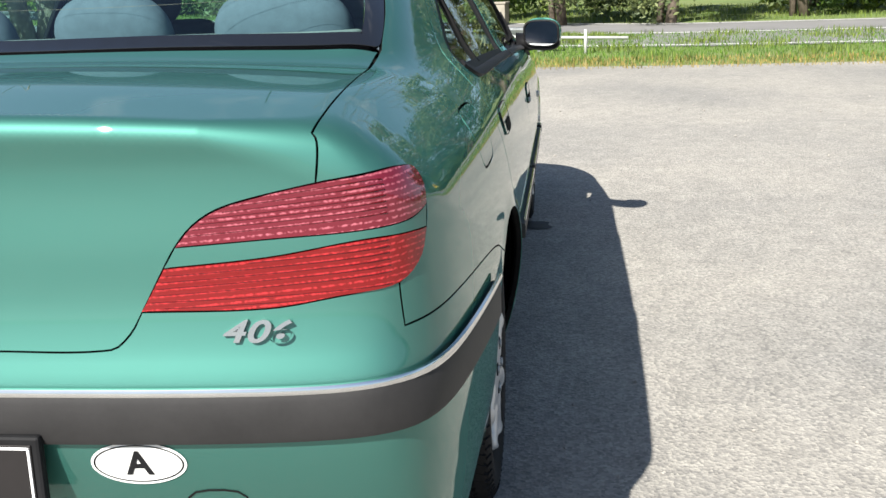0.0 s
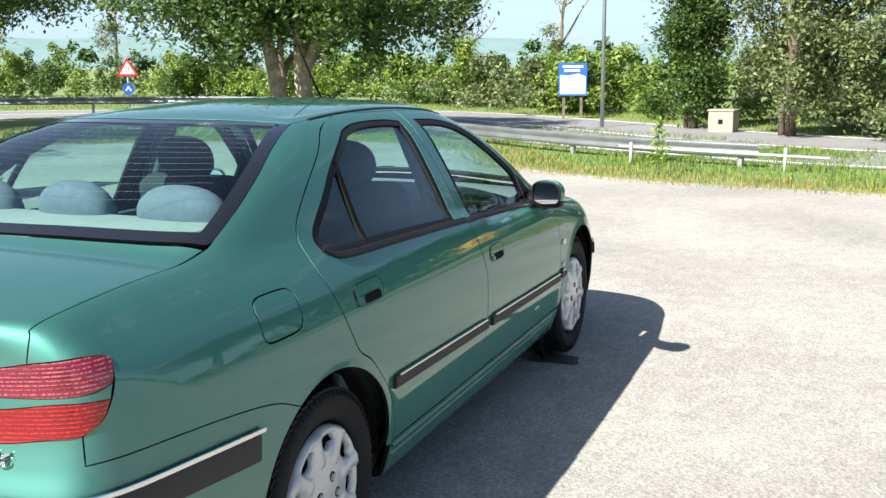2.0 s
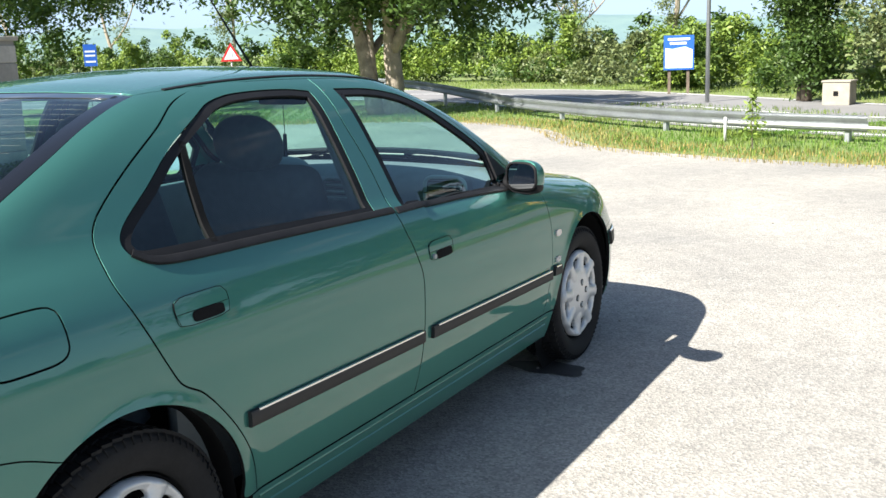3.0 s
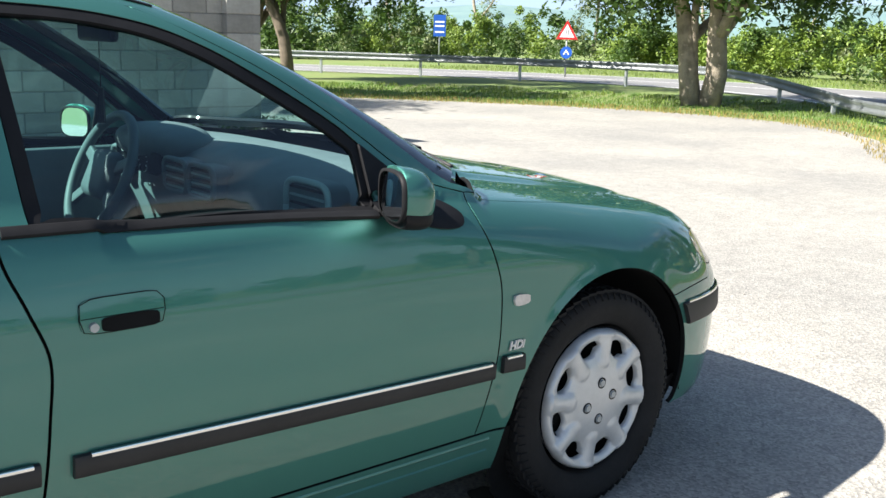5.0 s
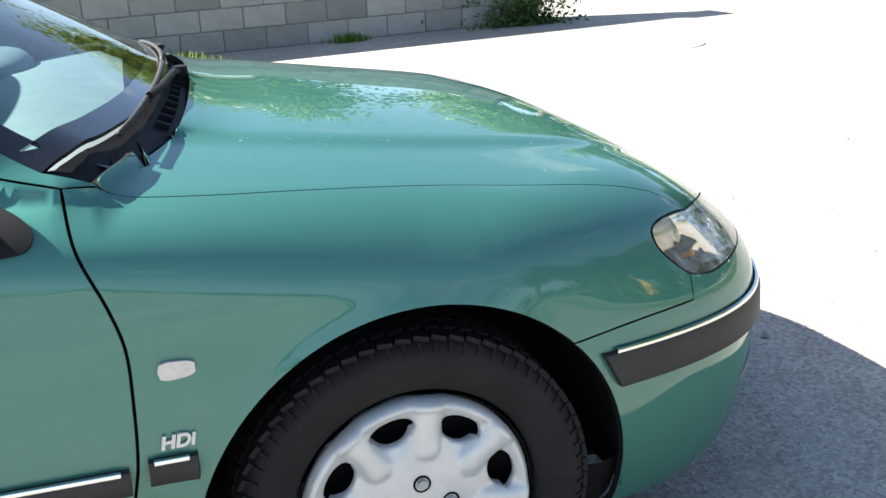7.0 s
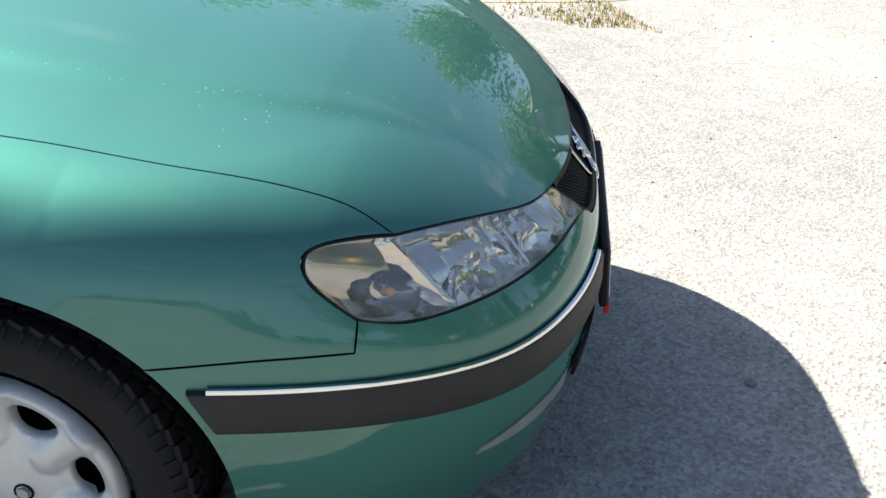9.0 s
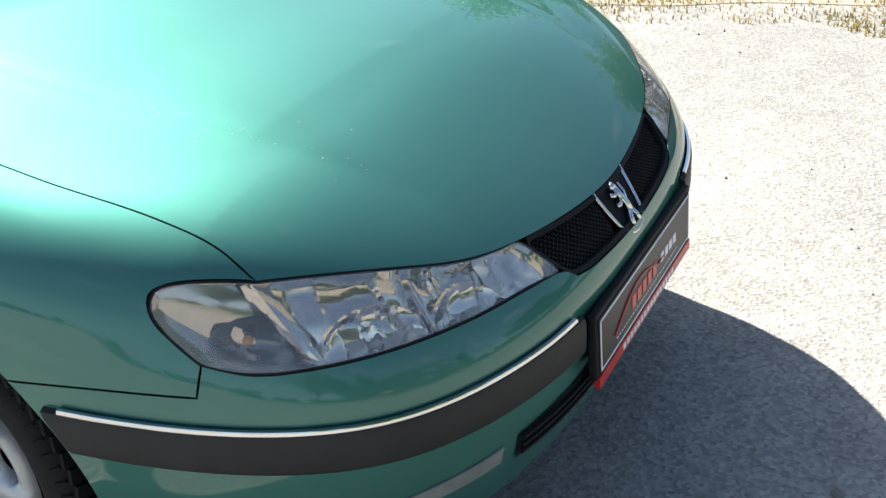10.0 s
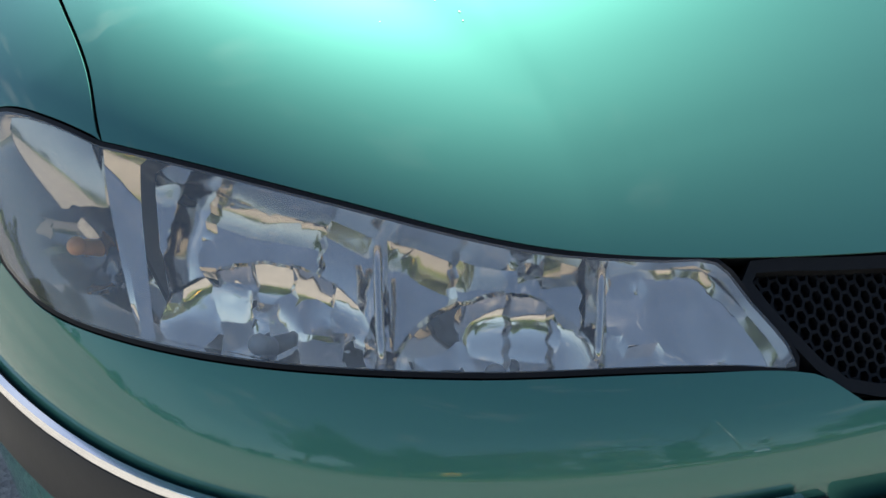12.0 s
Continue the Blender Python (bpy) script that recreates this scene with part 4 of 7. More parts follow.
# tail lamps: faded upper lens, painted band, red lower lens
UP = two([TAIL_TOP_IN[-1]]) + TAIL_TOP_IN[::-1][1:] + [LID_SIDE[-1]] + TAIL_TOP_OUT + TAIL_OUT[:1] + two([(-2.180, -.807, .886)]) + [(-2.215, -.790, .875), (-2.26, -.729, .868), (-2.286, -.602, .862)]
LO = two([(-2.307, -.418, .765)]) + two([(-2.300, -.455, .825)]) + [(-2.289, -.600, .837), (-2.262, -.728, .855)] + two([(-2.188, -.806, .855)]) + [TAIL_OUT[3], TAIL_OUT[4]] + TAIL_LOW[:-1]
BAND = [(-2.297, -.473, .854)] * 2 + [(-2.286, -.602, .862), (-2.26, -.729, .868), (-2.215, -.790, .875)] + [(-2.180, -.807, .886)] * 2 + [(-2.188, -.806, .855)] * 2 + [(-2.262, -.728, .855), (-2.289, -.600, .837)] + [(-2.300, -.455, .825)] * 2
UP2, LO2 = (Post(-1.3, 1.0, -1).to(border(q, .004)) for q in (UP, LO))
for ys in (1, -1):
    f_ = (lambda q: q) if ys > 0 else flipped
    lamp = panel("tail_lamp", [f_(BAND)], Post(-1.3, 1.0, -1), PAINT, car, "body-coloured band of the tail lamp", step=0.03, off=0.002, gap=0.0010)
    up = panel("upper_lens", [f_(UP)], Post(-1.3, 1.0, -1), PINKLENS, lamp, "faded pinkish red lens", step=0.025, off=0.003, gap=0.0012)
    lo = panel("lower_lens", [f_(LO)], Post(-1.3, 1.0, -1), REDLENS, lamp, "bright red lens", step=0.025, off=0.003, gap=0.0012)
    for own, zs in ((up, (.874, .882, .890, .898, .906, .914, .922, .930)), (lo, (.773, .782, .791, .800, .809, .818, .827, .836))):
        for z in zs:
            lean = .10
            if own is up:
                y0 = -.487 - max(0, (z - .882)) * 2.4
            else:
                y0 = -.435 - max(0, z - .80) * .8
            n_ = 40
            path = [(-2.31 + .05 * (i / n_) ** 3, y0 + (-.772 - y0) * i / n_, z - .004 + .02 * i / n_ * (1 if own is up else (1 if z > .79 else .6))) for i in range(n_ + 1)]
            lens2 = UP2 if own is up else LO2
            fit_ = settle(np.array(path))
            path = [tuple(p) for p, ok in zip(fit_, inside(Post(-1.3, 1.0, -1).to(fit_), [lens2])) if ok]
            if len(path) < 4:
                continue
            strip("lens_rib", f_(path), [(-.0011, .002), (0, .0038), (.0011, .002)], REDDARK, own, ends=False)

# head lamps: housing, reflectors, clear lens
LAMP = two([HOOD_GAP[-1]]) + LAMP_OUT + LAMP_LOW[:-1] + two([LAMP_LOW[-1]]) + two([HOOD_FRONT[2]]) + HOOD_FRONT[1::-1]


def clip(poly, a, b, keep):
    """The part of a 2D loop on the side of the line a-b where keep lies."""
    a, b = np.array(a, float), np.array(b, float)

    def sd(p):
        return (b[0] - a[0]) * (p[1] - a[1]) - (b[1] - a[1]) * (p[0] - a[0])
    sg = 1 if sd(np.array(keep)) > 0 else -1
    out = []
    for p, q in zip(poly, np.roll(poly, -1, 0)):
        fp, fq = sd(p) * sg, sd(q) * sg
        if fp >= 0:
            out.append(p)
        if fp * fq < 0:
            out.append(p + (q - p) * fp / (fp - fq))
    out = np.array(out)
    return dense(out, .006, round_=False)


def mirror_sheet(name, loop, depth, material, parent, ys, label="", step=.006, lip=.0):
    """A reflector surface that follows the lens at a depth given over it."""
    P, tri, _ = fill2d([loop], step)
    V = LAMPMAP.back(P)
    V = V - slope(V) * depth(P)[:, None]
    V[:, 1] *= ys
    T = V[tri]
    n = np.cross(T[:, 1] - T[:, 0], T[:, 2] - T[:, 0])
    bad = n[:, 0] < 0
    tri[bad] = tri[bad][:, ::-1]
    bm = bmesh.new()
    vs = [bm.verts.new(v) for v in V]
    for f in tri:
        bm.faces.new([vs[i] for i in f])
    if lip:
        r = bmesh.ops.extrude_edge_only(bm, edges=[e for e in bm.edges if len(e.link_faces) == 1])
        bmesh.ops.translate(bm, vec=(-lip, 0, 0), verts=[v for v in r["geom"] if isinstance(v, bmesh.types.BMVert)])
    return part(name, bm, material, parent, label, smooth=True, angle=.6)


def facets(P, du, dz, tilt, seed):
    """Small plane mirrors, each with a tilt of its own, as a depth over the lens."""
    tab = np.random.default_rng(seed).uniform(-tilt, tilt, (97, 3))
    i, j = np.floor(P[:, 0] / du).astype(int), np.floor((P[:, 1] + .25 * P[:, 0]) / dz).astype(int)
    k = tab[(i * 7 + j * 31) % 97]
    return k[:, 0] * (P[:, 0] - (i + .5) * du) + k[:, 1] * (P[:, 1] + .25 * P[:, 0] - (j + .5) * dz)


LAMPMAP = Post(1.2, 1.0)
LINE_A, LINE_B, LINE_C, LINE_D = ((-.763, .693), (-.700, .612)), ((-.722, .690), (-.684, .612)), ((-.527, .653), (-.516, .597)), ((-.386, .634), (-.391, .593))
for ys in (1, -1):
    f_ = (lambda q: q) if ys > 0 else flipped
    lamp = new("head_lamp")
    lamp.parent = car
    lamp["label"] = "clear head lamp with chromed reflectors"
    strip("lamp_seal", [tuple(p) for p in border(f_(LAMP), 0.0014)[::3]], [(-.0016, -.012), (-.0016, -.0002), (.0016, -.0002), (.0016, -.012)], BLACK, lamp, closed=True, step=.01)
    strip("lamp_wall", [tuple(p) for p in border(f_(LAMP), 0.004)[::3]], [(.0, -.002), (.0, -.080)], REFLECTOR, lamp, closed=True, ends=False, step=.01)
    panel("lens", [shrink(f_(LAMP), 0.003)], Post(1.2, 1.0), CLEAR, lamp, "clear plastic lens", step=0.03, off=0.0, gap=0.0, lip=0.0).visible_shadow = False
    full = LAMPMAP.to(border(LAMP, 0.004))
    mirror_sheet("housing", full, lambda P: .085 + 0 * P[:, 0], BEZEL, lamp, ys, step=.02)
    cells = {"indicator": clip(full, *LINE_A, (-.80, .66)), "fin": clip(clip(full, *LINE_A, (-.60, .64)), *LINE_B, (-.80, .66)),
             "dip": clip(clip(full, *LINE_B, (-.60, .63)), *LINE_C, (-.60, .63)), "main": clip(clip(full, *LINE_C, (-.45, .62)), *LINE_D, (-.45, .62)), "inner": clip(full, *LINE_D, (-.34, .61))}
    for nm, (cu_, cz_), (ru, rz), m_ in (("indicator", (-.772, .636), (.048, .026), SMOKE), ("dip", (-.605, .606), (.078, .047), REFLECTOR), ("main", (-.455, .594), (.064, .042), REFLECTOR)):
        cell = cells[nm]
        if nm == "indicator":
            mirror_sheet("surround", cell, lambda P: .034 - .32 * (P[:, 1] - .66) + .10 * (P[:, 0] + .78), TINTED, lamp, ys, step=.02, lip=.02)
        else:
            mirror_sheet("surround", cell, lambda P, c=cu_: .030 + .010 * np.abs(((P[:, 0] - c) * 24 + .4) % 2 - 1) + .002 * np.abs((P[:, 1] * 45 + P[:, 0] * 12) % 2 - 1) + 3.0 * (P[:, 1] - .645) ** 2 + facets(P, .044, .060, .22, 4), FACET, lamp, ys, lip=.02)
        hull = dense(np.array([(cu_ + ru * math.cos(a), cz_ + rz * math.sin(a)) for a in np.linspace(0, math.tau, 40, endpoint=False)]), .006, round_=False)
        mid_ = np.array((cu_, cz_ + (.002 if nm == "indicator" else .018)))
        both = []
        for a in np.linspace(0, math.tau, 84, endpoint=False):
            way = mid_ + np.linspace(.001, .12, 180)[:, None] * np.array((math.cos(a), math.sin(a)))
            ok = inside(way, [cell]) & inside(way, [hull])
            both.append(way[np.argmin(ok) - 1 if not ok.all() else -1])
        both = np.array(both)

        def dish(P, c=cu_, z=cz_, a=ru, b=rz):
            r2 = ((P[:, 0] - c) / a) ** 2 + ((P[:, 1] - z) / b) ** 2
            return .014 + .026 * np.sqrt(np.clip(1.05 - r2, 0, 1)) - .05 * (P[:, 1] - z) + .0034 * np.abs(((P[:, 0] - c) * 34 + .5) % 2 - 1) + .0018 * np.abs(((P[:, 1] - z) * 60 + (P[:, 0] - c) * 9) % 2 - 1) + facets(P, .028, .048, .42, 7)
        rf = mirror_sheet(nm + "_reflector", both, dish, m_, lamp, ys, step=.005, lip=.006)
        p1 = LAMPMAP.back(np.array([(cu_, cz_ + .004)]))
        n1_ = slope(p1)[0]
        q0, q1 = p1[0] - n1_ * .050, p1[0] - n1_ * .022
        bm = bmesh.new()
        tube(bm, [(q0[0], q0[1] * ys, q0[2]), (q1[0], q1[1] * ys, q1[2])], .007, 12, .006)
        bmesh.ops.create_icosphere(bm, subdivisions=2, radius=.0075, matrix=Matrix.Translation((q1[0], q1[1] * ys, q1[2])))
        part("bulb", bm, AMBER if nm == "indicator" else STEEL, rf, smooth=True)
    mirror_sheet("divider", cells["fin"], lambda P: .010 + .8 * np.abs((P[:, 0] + .717) + (P[:, 1] - .65) * .62), REFLECTOR, lamp, ys, lip=.03)
    mirror_sheet("inner_reflector", cells["inner"], lambda P: .010 + .10 * np.abs(P[:, 0] + .345) + .10 * np.clip(P[:, 1] - .612, 0, 1) + facets(P, .040, .030, .22, 9), REFLECTOR, lamp, ys, lip=.03)
    for line in (LINE_C, LINE_D):
        q = LAMPMAP.back(np.linspace(line[0], line[1], 8))
        bm = bmesh.new()
        tube(bm, [(p[0] - .014, p[1] * ys, p[2]) for p in q], .0030, 8)
        part("ridge", bm, REFLECTOR, lamp, smooth=True)

# grille with its honeycomb and emblem
gr_half = [(2.194, 0, .619), (2.184, -.148, .625)] + two([HOOD_FRONT[2]]) + [(2.215, -.278, .578)] + GRILLE_LOW
grille = panel("grille", [round_trip(gr_half)], Post(1.2, 1.0), BLACK, car, "black grille between the head lamps", step=0.03, off=-0.030, gap=0.001, lip=0.0)
gl_ = border(round_trip(gr_half), 0.006)
strip("grille_frame", [tuple(p) for p in gl_[::4]], [(-.0045, -.028), (-.0045, -.002), (.004, -.004), (.004, -.028)], BLACK, grille, closed=True)
hexv, hexf = [], []
gl2 = Post(1.2, 1.0).to(border(round_trip(gr_half), 0.007))
R_ = .0045
cells = []
for i in range(-72, 73):
    for j in range(-13, 14):
        cells.append((i * R_ * 1.5, .595 + (j + (i % 2) * .5) * R_ * math.sqrt(3)))
cells = np.array(cells)
cells = cells[inside(cells, [gl2]) & (np.abs(cells[:, 0]) > .07)]
for cx, cy in cells:
    k0 = len(hexv)
    for rr_ in (1.0, .78):
        for k in range(6):
            hexv.append((cx + R_ * rr_ * math.cos(k * math.pi / 3), cy + R_ * rr_ * math.sin(k * math.pi / 3)))
    hexf += [(k0 + k, k0 + (k + 1) % 6, k0 + 6 + (k + 1) % 6, k0 + 6 + k) for k in range(6)]
hv = Post(1.2, 1.0).back(np.array(hexv))
hn = slope(hv)
V1, V2 = hv - hn * .012, hv - hn * .020
nh = len(hv)
inner = [(a + nh, a, b, b + nh) for k0 in range(0, nh, 12) for a, b in [(k0 + 6 + i, k0 + 6 + (i + 1) % 6) for i in range(6)]]
tagged(mesh_object("honeycomb", np.concatenate([V1, V2]), [f for f in hexf] + inner, BLACK, grille, "black plastic honeycomb mesh", smooth=False), kind="stuff")

bm = bmesh.new()
E_OUT = [(-.068, .614), (-.060, .578), (-.049, .549), (-.030, .535), (0, .530), (.030, .535), (.049, .549), (.060, .578), (.068, .614)]
vs = []
loopE = dense([(a, b) for a, b in E_OUT], .006, closed=False)
loopE = np.concatenate([loopE, [(.05, .617), (-.05, .617)]])


def on_shield(y, z):
    """A place on the leaning shield that hangs from the bonnet's lip over the bumper."""
    return (2.186 + (.618 - z) * .78 - .3 * y * y, y, z)


pe = [on_shield(*q) for q in loopE]
f1 = [bm.verts.new((p[0] - .006, p[1], p[2])) for p in pe]
f0 = [bm.verts.new((p[0] - .04, p[1], p[2])) for p in pe]
bm.faces.new(f1)
for i in range(len(f1)):
    j = (i + 1) % len(f1)
    bm.faces.new((f0[i], f0[j], f1[j], f1[i]))
bmesh.ops.recalc_face_normals(bm, faces=bm.faces)
emblem = part("emblem", bm, BLACK, grille, "black shield with a chrome rim")
bm = bmesh.new()
rimE = dense([(a, b) for a, b in E_OUT], .006, closed=False)
pr = [on_shield(*q) for q in rimE]
tube(bm, [(p[0] - .003, p[1], p[2]) for p in pr], .0042, 8)
part("chrome_rim", bm, CHROME, emblem, smooth=True)
bm = bmesh.new()

for pts_, r_ in (([(-.004, .601), (0, .588), (.006, .574), (.004, .561)], .007), ([(0, .595), (-.018, .592), (-.028, .597)], .0042), ([(0, .584), (-.016, .577), (-.026, .579)], .0042),
                 ([(.004, .566), (-.010, .552), (-.014, .543)], .005), ([(.006, .564), (.016, .550), (.014, .541)], .005), ([(.008, .571), (.022, .586), (.018, .602)], .0028), ([(-.005, .603), (-.012, .608)], .008)):
    tube(bm, [Vector(on_shield(*q)) + Vector((.002, 0, 0)) for q in pts_], r_, 8)
part("chrome_device", bm, CHROME, emblem, smooth=True)

# slot below the bumper moulding, front
panel("air_slot", [[(2.20, -.44, .375)] * 2 + [(2.235, -.25, .385), (2.25, 0, .388), (2.235, .25, .385)] + [(2.20, .44, .375)] * 2 + [(2.18, .44, .325)] * 2 + [(2.22, .2, .318), (2.225, 0, .318), (2.22, -.2, .318)] + [(2.18, -.44, .325)] * 2],
      Post(1.2), BLACK, front_bumper, "black lower air intake", step=0.03, off=0.003, lip=0.0)
for z in (.338, .353, .368):
    strip("slat", [(2.19, -.43, z), (2.235, -.2, z), (2.24, 0, z), (2.235, .2, z), (2.19, .43, z)], [(-.004, .004), (-.003, .010), (.003, .010), (.004, .004)], BLACK, front_bumper)
for ys in (1, -1):
    f_ = (lambda q: q) if ys > 0 else flipped
    panel("reflector", [f_([(2.192, -.47, .372)] * 2 + [(2.13, -.60, .366)] + [(2.07, -.68, .352)] * 2 + [(2.06, -.685, .338)] * 2 + [(2.12, -.60, .335)] + [(2.18, -.47, .338)] * 2)], Post(1.2), INSERT, front_bumper, "grey lower bumper insert", step=0.03, off=0.004, lip=0.008)


def flat_text(body_, size, m, material, parent, depth=0.0012, shear=0.0, bold=0.0):
    cu = bpy.data.curves.new("lettering", "FONT")
    cu.body, cu.size, cu.extrude, cu.shear, cu.offset = body_, size, depth, shear, bold
    cu.align_x, cu.align_y = "CENTER", "CENTER"
    tmp = bpy.data.objects.new("tmp", cu)
    me = bpy.data.meshes.new_from_object(tmp)
    bpy.data.objects.remove(tmp)
    me.materials.append(material)
    ob = new("lettering", me)
    ob.parent = parent
    ob.matrix_local = m
    return ob


def facing(p, n, up=(0, 0, 1)):
    """A pose at p whose z axis is n."""
    n = Vector(n).normalized()
    x = Vector(up).cross(n).normalized()
    y = n.cross(x)
    return Matrix(((x.x, y.x, n.x, p[0]), (x.y, y.y, n.y, p[1]), (x.z, y.z, n.z, p[2]), (0, 0, 0, 1)))


for ch, y, lift in (("4", -.546, .0035), ("0", -.579, .0042), ("6", -.611, .0068)):
    bp_ = settle(np.array([(-2.32, y, .738)]))
    bn_ = slope(bp_)[0]
    flat_text(ch, .043, facing(bp_[0] + bn_ * lift, bn_) @ Matrix.Diagonal((1.45, 1, 1, 1)), BADGE, rear_bumper, .003, .3, .0008)["label"] = "chrome model number"
hp_ = settle(np.array([(.986, -.87, .546)]))[0]
hn_ = slope(hp_[None])[0]
flat_text("HDi", .029, facing(hp_ + hn_ * .003, hn_), SILVER, car, .002, .2, .0012)["label"] = "chrome engine lettering"

# side repeater
rep = S((.977, .646), (1.008, .644), (1.026, .650), (1.026, .664), (1.006, .669), (.977, .668))
panel("side_repeater", [rep], Side(), mat("repeater_lens", (0.55, 0.50, 0.45), 0.2, coat=1.0, spread=0.15, scale=60), car, "clear side repeater lamp", step=0.02, gap=0.0, off=0.007, lip=0.012, mirror=car)

# door handles: flap, lock, and a flat dark patch for the recess's shade
for dr, (hx, hz, lock) in (("rear_door", (-1.105, .852, False)), ("front_door", (.018, .779, True))):
    for k, own in enumerate(doors[dr]):
        f_ = (lambda q: q) if k == 0 else flipped
        kx, kz = (.84, .86) if lock else (.95, .94)
        o = S(*[(hx + .093 * kx * math.copysign(abs(math.cos(a)) ** .36, math.cos(a)), hz + .036 * kz * math.copysign(abs(math.sin(a)) ** .36, math.sin(a)))
                for a in [radians(7.5 + 15 * k_) for k_ in range(24)]])
        h_ = panel("door_handle", [f_(o)], Side(), PAINT, own, "body-coloured door handle", step=0.015, gap=0.0, off=0.003, lip=0.006) if k == 0 else None
        if k == 0:
            strip("handle_groove", [tuple(p) for p in border(o, 0.0)[::3]], [(-.0008, .0), (-.0008, .0036), (.0008, .0036), (.0008, .0)], DARK, h_, closed=True)
            strip("handle_groove", S((hx - .090 * kx, hz - .003), (hx, hz - .003), (hx + .090 * kx, hz - .003)), [(-.0007, .003), (0, .0042), (.0007, .003)], DARK, h_, ends=False)
            cup_shade = S(*[(hx + .013 + .054 * math.copysign(abs(math.cos(a)) ** .4, math.cos(a)), hz - .017 + .0135 * math.copysign(abs(math.sin(a)) ** .4, math.sin(a)))
                      for a in [radians(7.5 + 15 * k_) for k_ in range(24)]])
            panel("cup_shade", [cup_shade], Side(), DARK, h_, "flat dark patch for the shaded hand recess", step=0.02, gap=0.0, off=0.0045, lip=0.0)
            if lock:
                lp = S((hx - .055, hz - .018))[0]
                bm = bmesh.new()
                bmesh.ops.create_cone(bm, segments=16, radius1=.009, radius2=.008, depth=.012, cap_ends=True, matrix=Matrix.Translation((lp[0], lp[1] - .004, lp[2])) @ Matrix.Rotation(radians(90), 4, "X"))
                part("lock", bm, STEEL, h_, smooth=True)


# number plates with a dealer's print: plain bars and strokes
def plate(x, z0, z1, rot, parent, red_below):
    s = 1 if rot else -1
    pl = new("number_plate")
    pl.parent = parent
    pl["label"] = "black show plate with a white line border"
    pl.matrix_local = pose(x, 0, (z0 + z1) / 2, 0, -4 if s > 0 else 3, 0)
    h = (z1 - z0) / 2

    def b(nm, y0, y1, a0, a1, d, m_):
        bm = bmesh.new()
        box(bm, (min(0, s * d), y0, a0), (max(0, s * d), y1, a1), .001)
        return part(nm, bm, m_, pl)
    bm = bmesh.new()
    box(bm, (-.008, -.272, -h - .012), (.008, .272, h + .012), .005)
    part("holder", bm, BLACK, pl, "black plate holder")
    b("plate", -.260, .260, -h, h, .0105, PLATE)
    for y0, y1, a0, a1 in ((-.258, .258, h - .007, h - .003), (-.258, .258, -h + .003, -h + .007), (-.258, -.254, -h + .003, h - .003), (.254, .258, -h + .003, h - .003)):
        b("line", y0, y1, a0, a1, .0118, SIGNWHITE)
    if red_below:
        b("red_strip", -.268, .268, -h - .026, -h - .004, .0115, RED)
        for i in range(16):
            b("print_bar", -.15 + i * .019, -.15 + i * .019 + .013, -h - .021, -h - .009, .0125, SIGNWHITE)
    for i in range(30):
        b("print_dot", -.18 + i * .012, -.18 + i * .012 + .007, -h + .020, -h + .023, .0118, SIGNWHITE)
    bm = bmesh.new()
    tube(bm, [(s * .0115, -.19 + i * .012, -h * .35 + .036 * math.sin(min(1, i / 20) * math.pi) + .002 * i / 3) for i in range(24)], .0018, 6)
    part("print_stroke", bm, RED, pl)
    for i in range(5):
        b("print_bar", -.10 + i * .030, -.10 + i * .030 + .021, -.020, .008, .0118, RED)
    for i in range(4):
        b("print_bar", .07 + i * .026, .07 + i * .026 + .018, -.012, .008, .0118, SIGNWHITE)
    return pl


plate(2.267, .386, .490, True, front_bumper, True)
plate(-2.354, .480, .588, False, rear_bumper, True)

# oval country sticker on the rear bumper
sp_ = settle(np.array([(-2.33, -.398, .545)]))[0]
sn_ = slope(sp_[None])[0]
M_ = facing(sp_ + sn_ * .0012, sn_)
bm = bmesh.new()
ring = [bm.verts.new((.070 * math.cos(a), .036 * math.sin(a), 0)) for a in np.linspace(0, math.tau, 40, endpoint=False)]
bm.faces.new(ring)
sticker = part("sticker", bm, WHITE, rear_bumper, "worn white oval country sticker")
sticker.matrix_local = M_
bm = bmesh.new()
ra = [bm.verts.new((.066 * math.cos(a), .032 * math.sin(a), .0006)) for a in np.linspace(0, math.tau, 40, endpoint=False)]
rb = [bm.verts.new((.0635 * math.cos(a), .0298 * math.sin(a), .0006)) for a in np.linspace(0, math.tau, 40, endpoint=False)]
for i in range(40):
    bm.faces.new((ra[i], ra[(i + 1) % 40], rb[(i + 1) % 40], rb[i]))
part("ring", bm, BLACK, sticker)
flat_text("A", .055, Matrix.Translation((0, -.001, .0008)), BLACK, sticker, .0002, 0, .0015)
tow = settle(dense([(-2.33, -.465, .43), (-2.325, -.54, .43), (-2.325, -.54, .485), (-2.33, -.465, .485)], .01))
strip("tow_cover", [tuple(p) for p in tow[::2]], [(-.0012, .0), (-.0012, .0015), (.0012, .0015), (.0012, .0)], DARK, rear_bumper, closed=True)

# ---- wheels ----
def wheel_part(name, bm, m_, parent, label=""):
    return part(name, bm, m_, parent, label, smooth=True, angle=0.6)


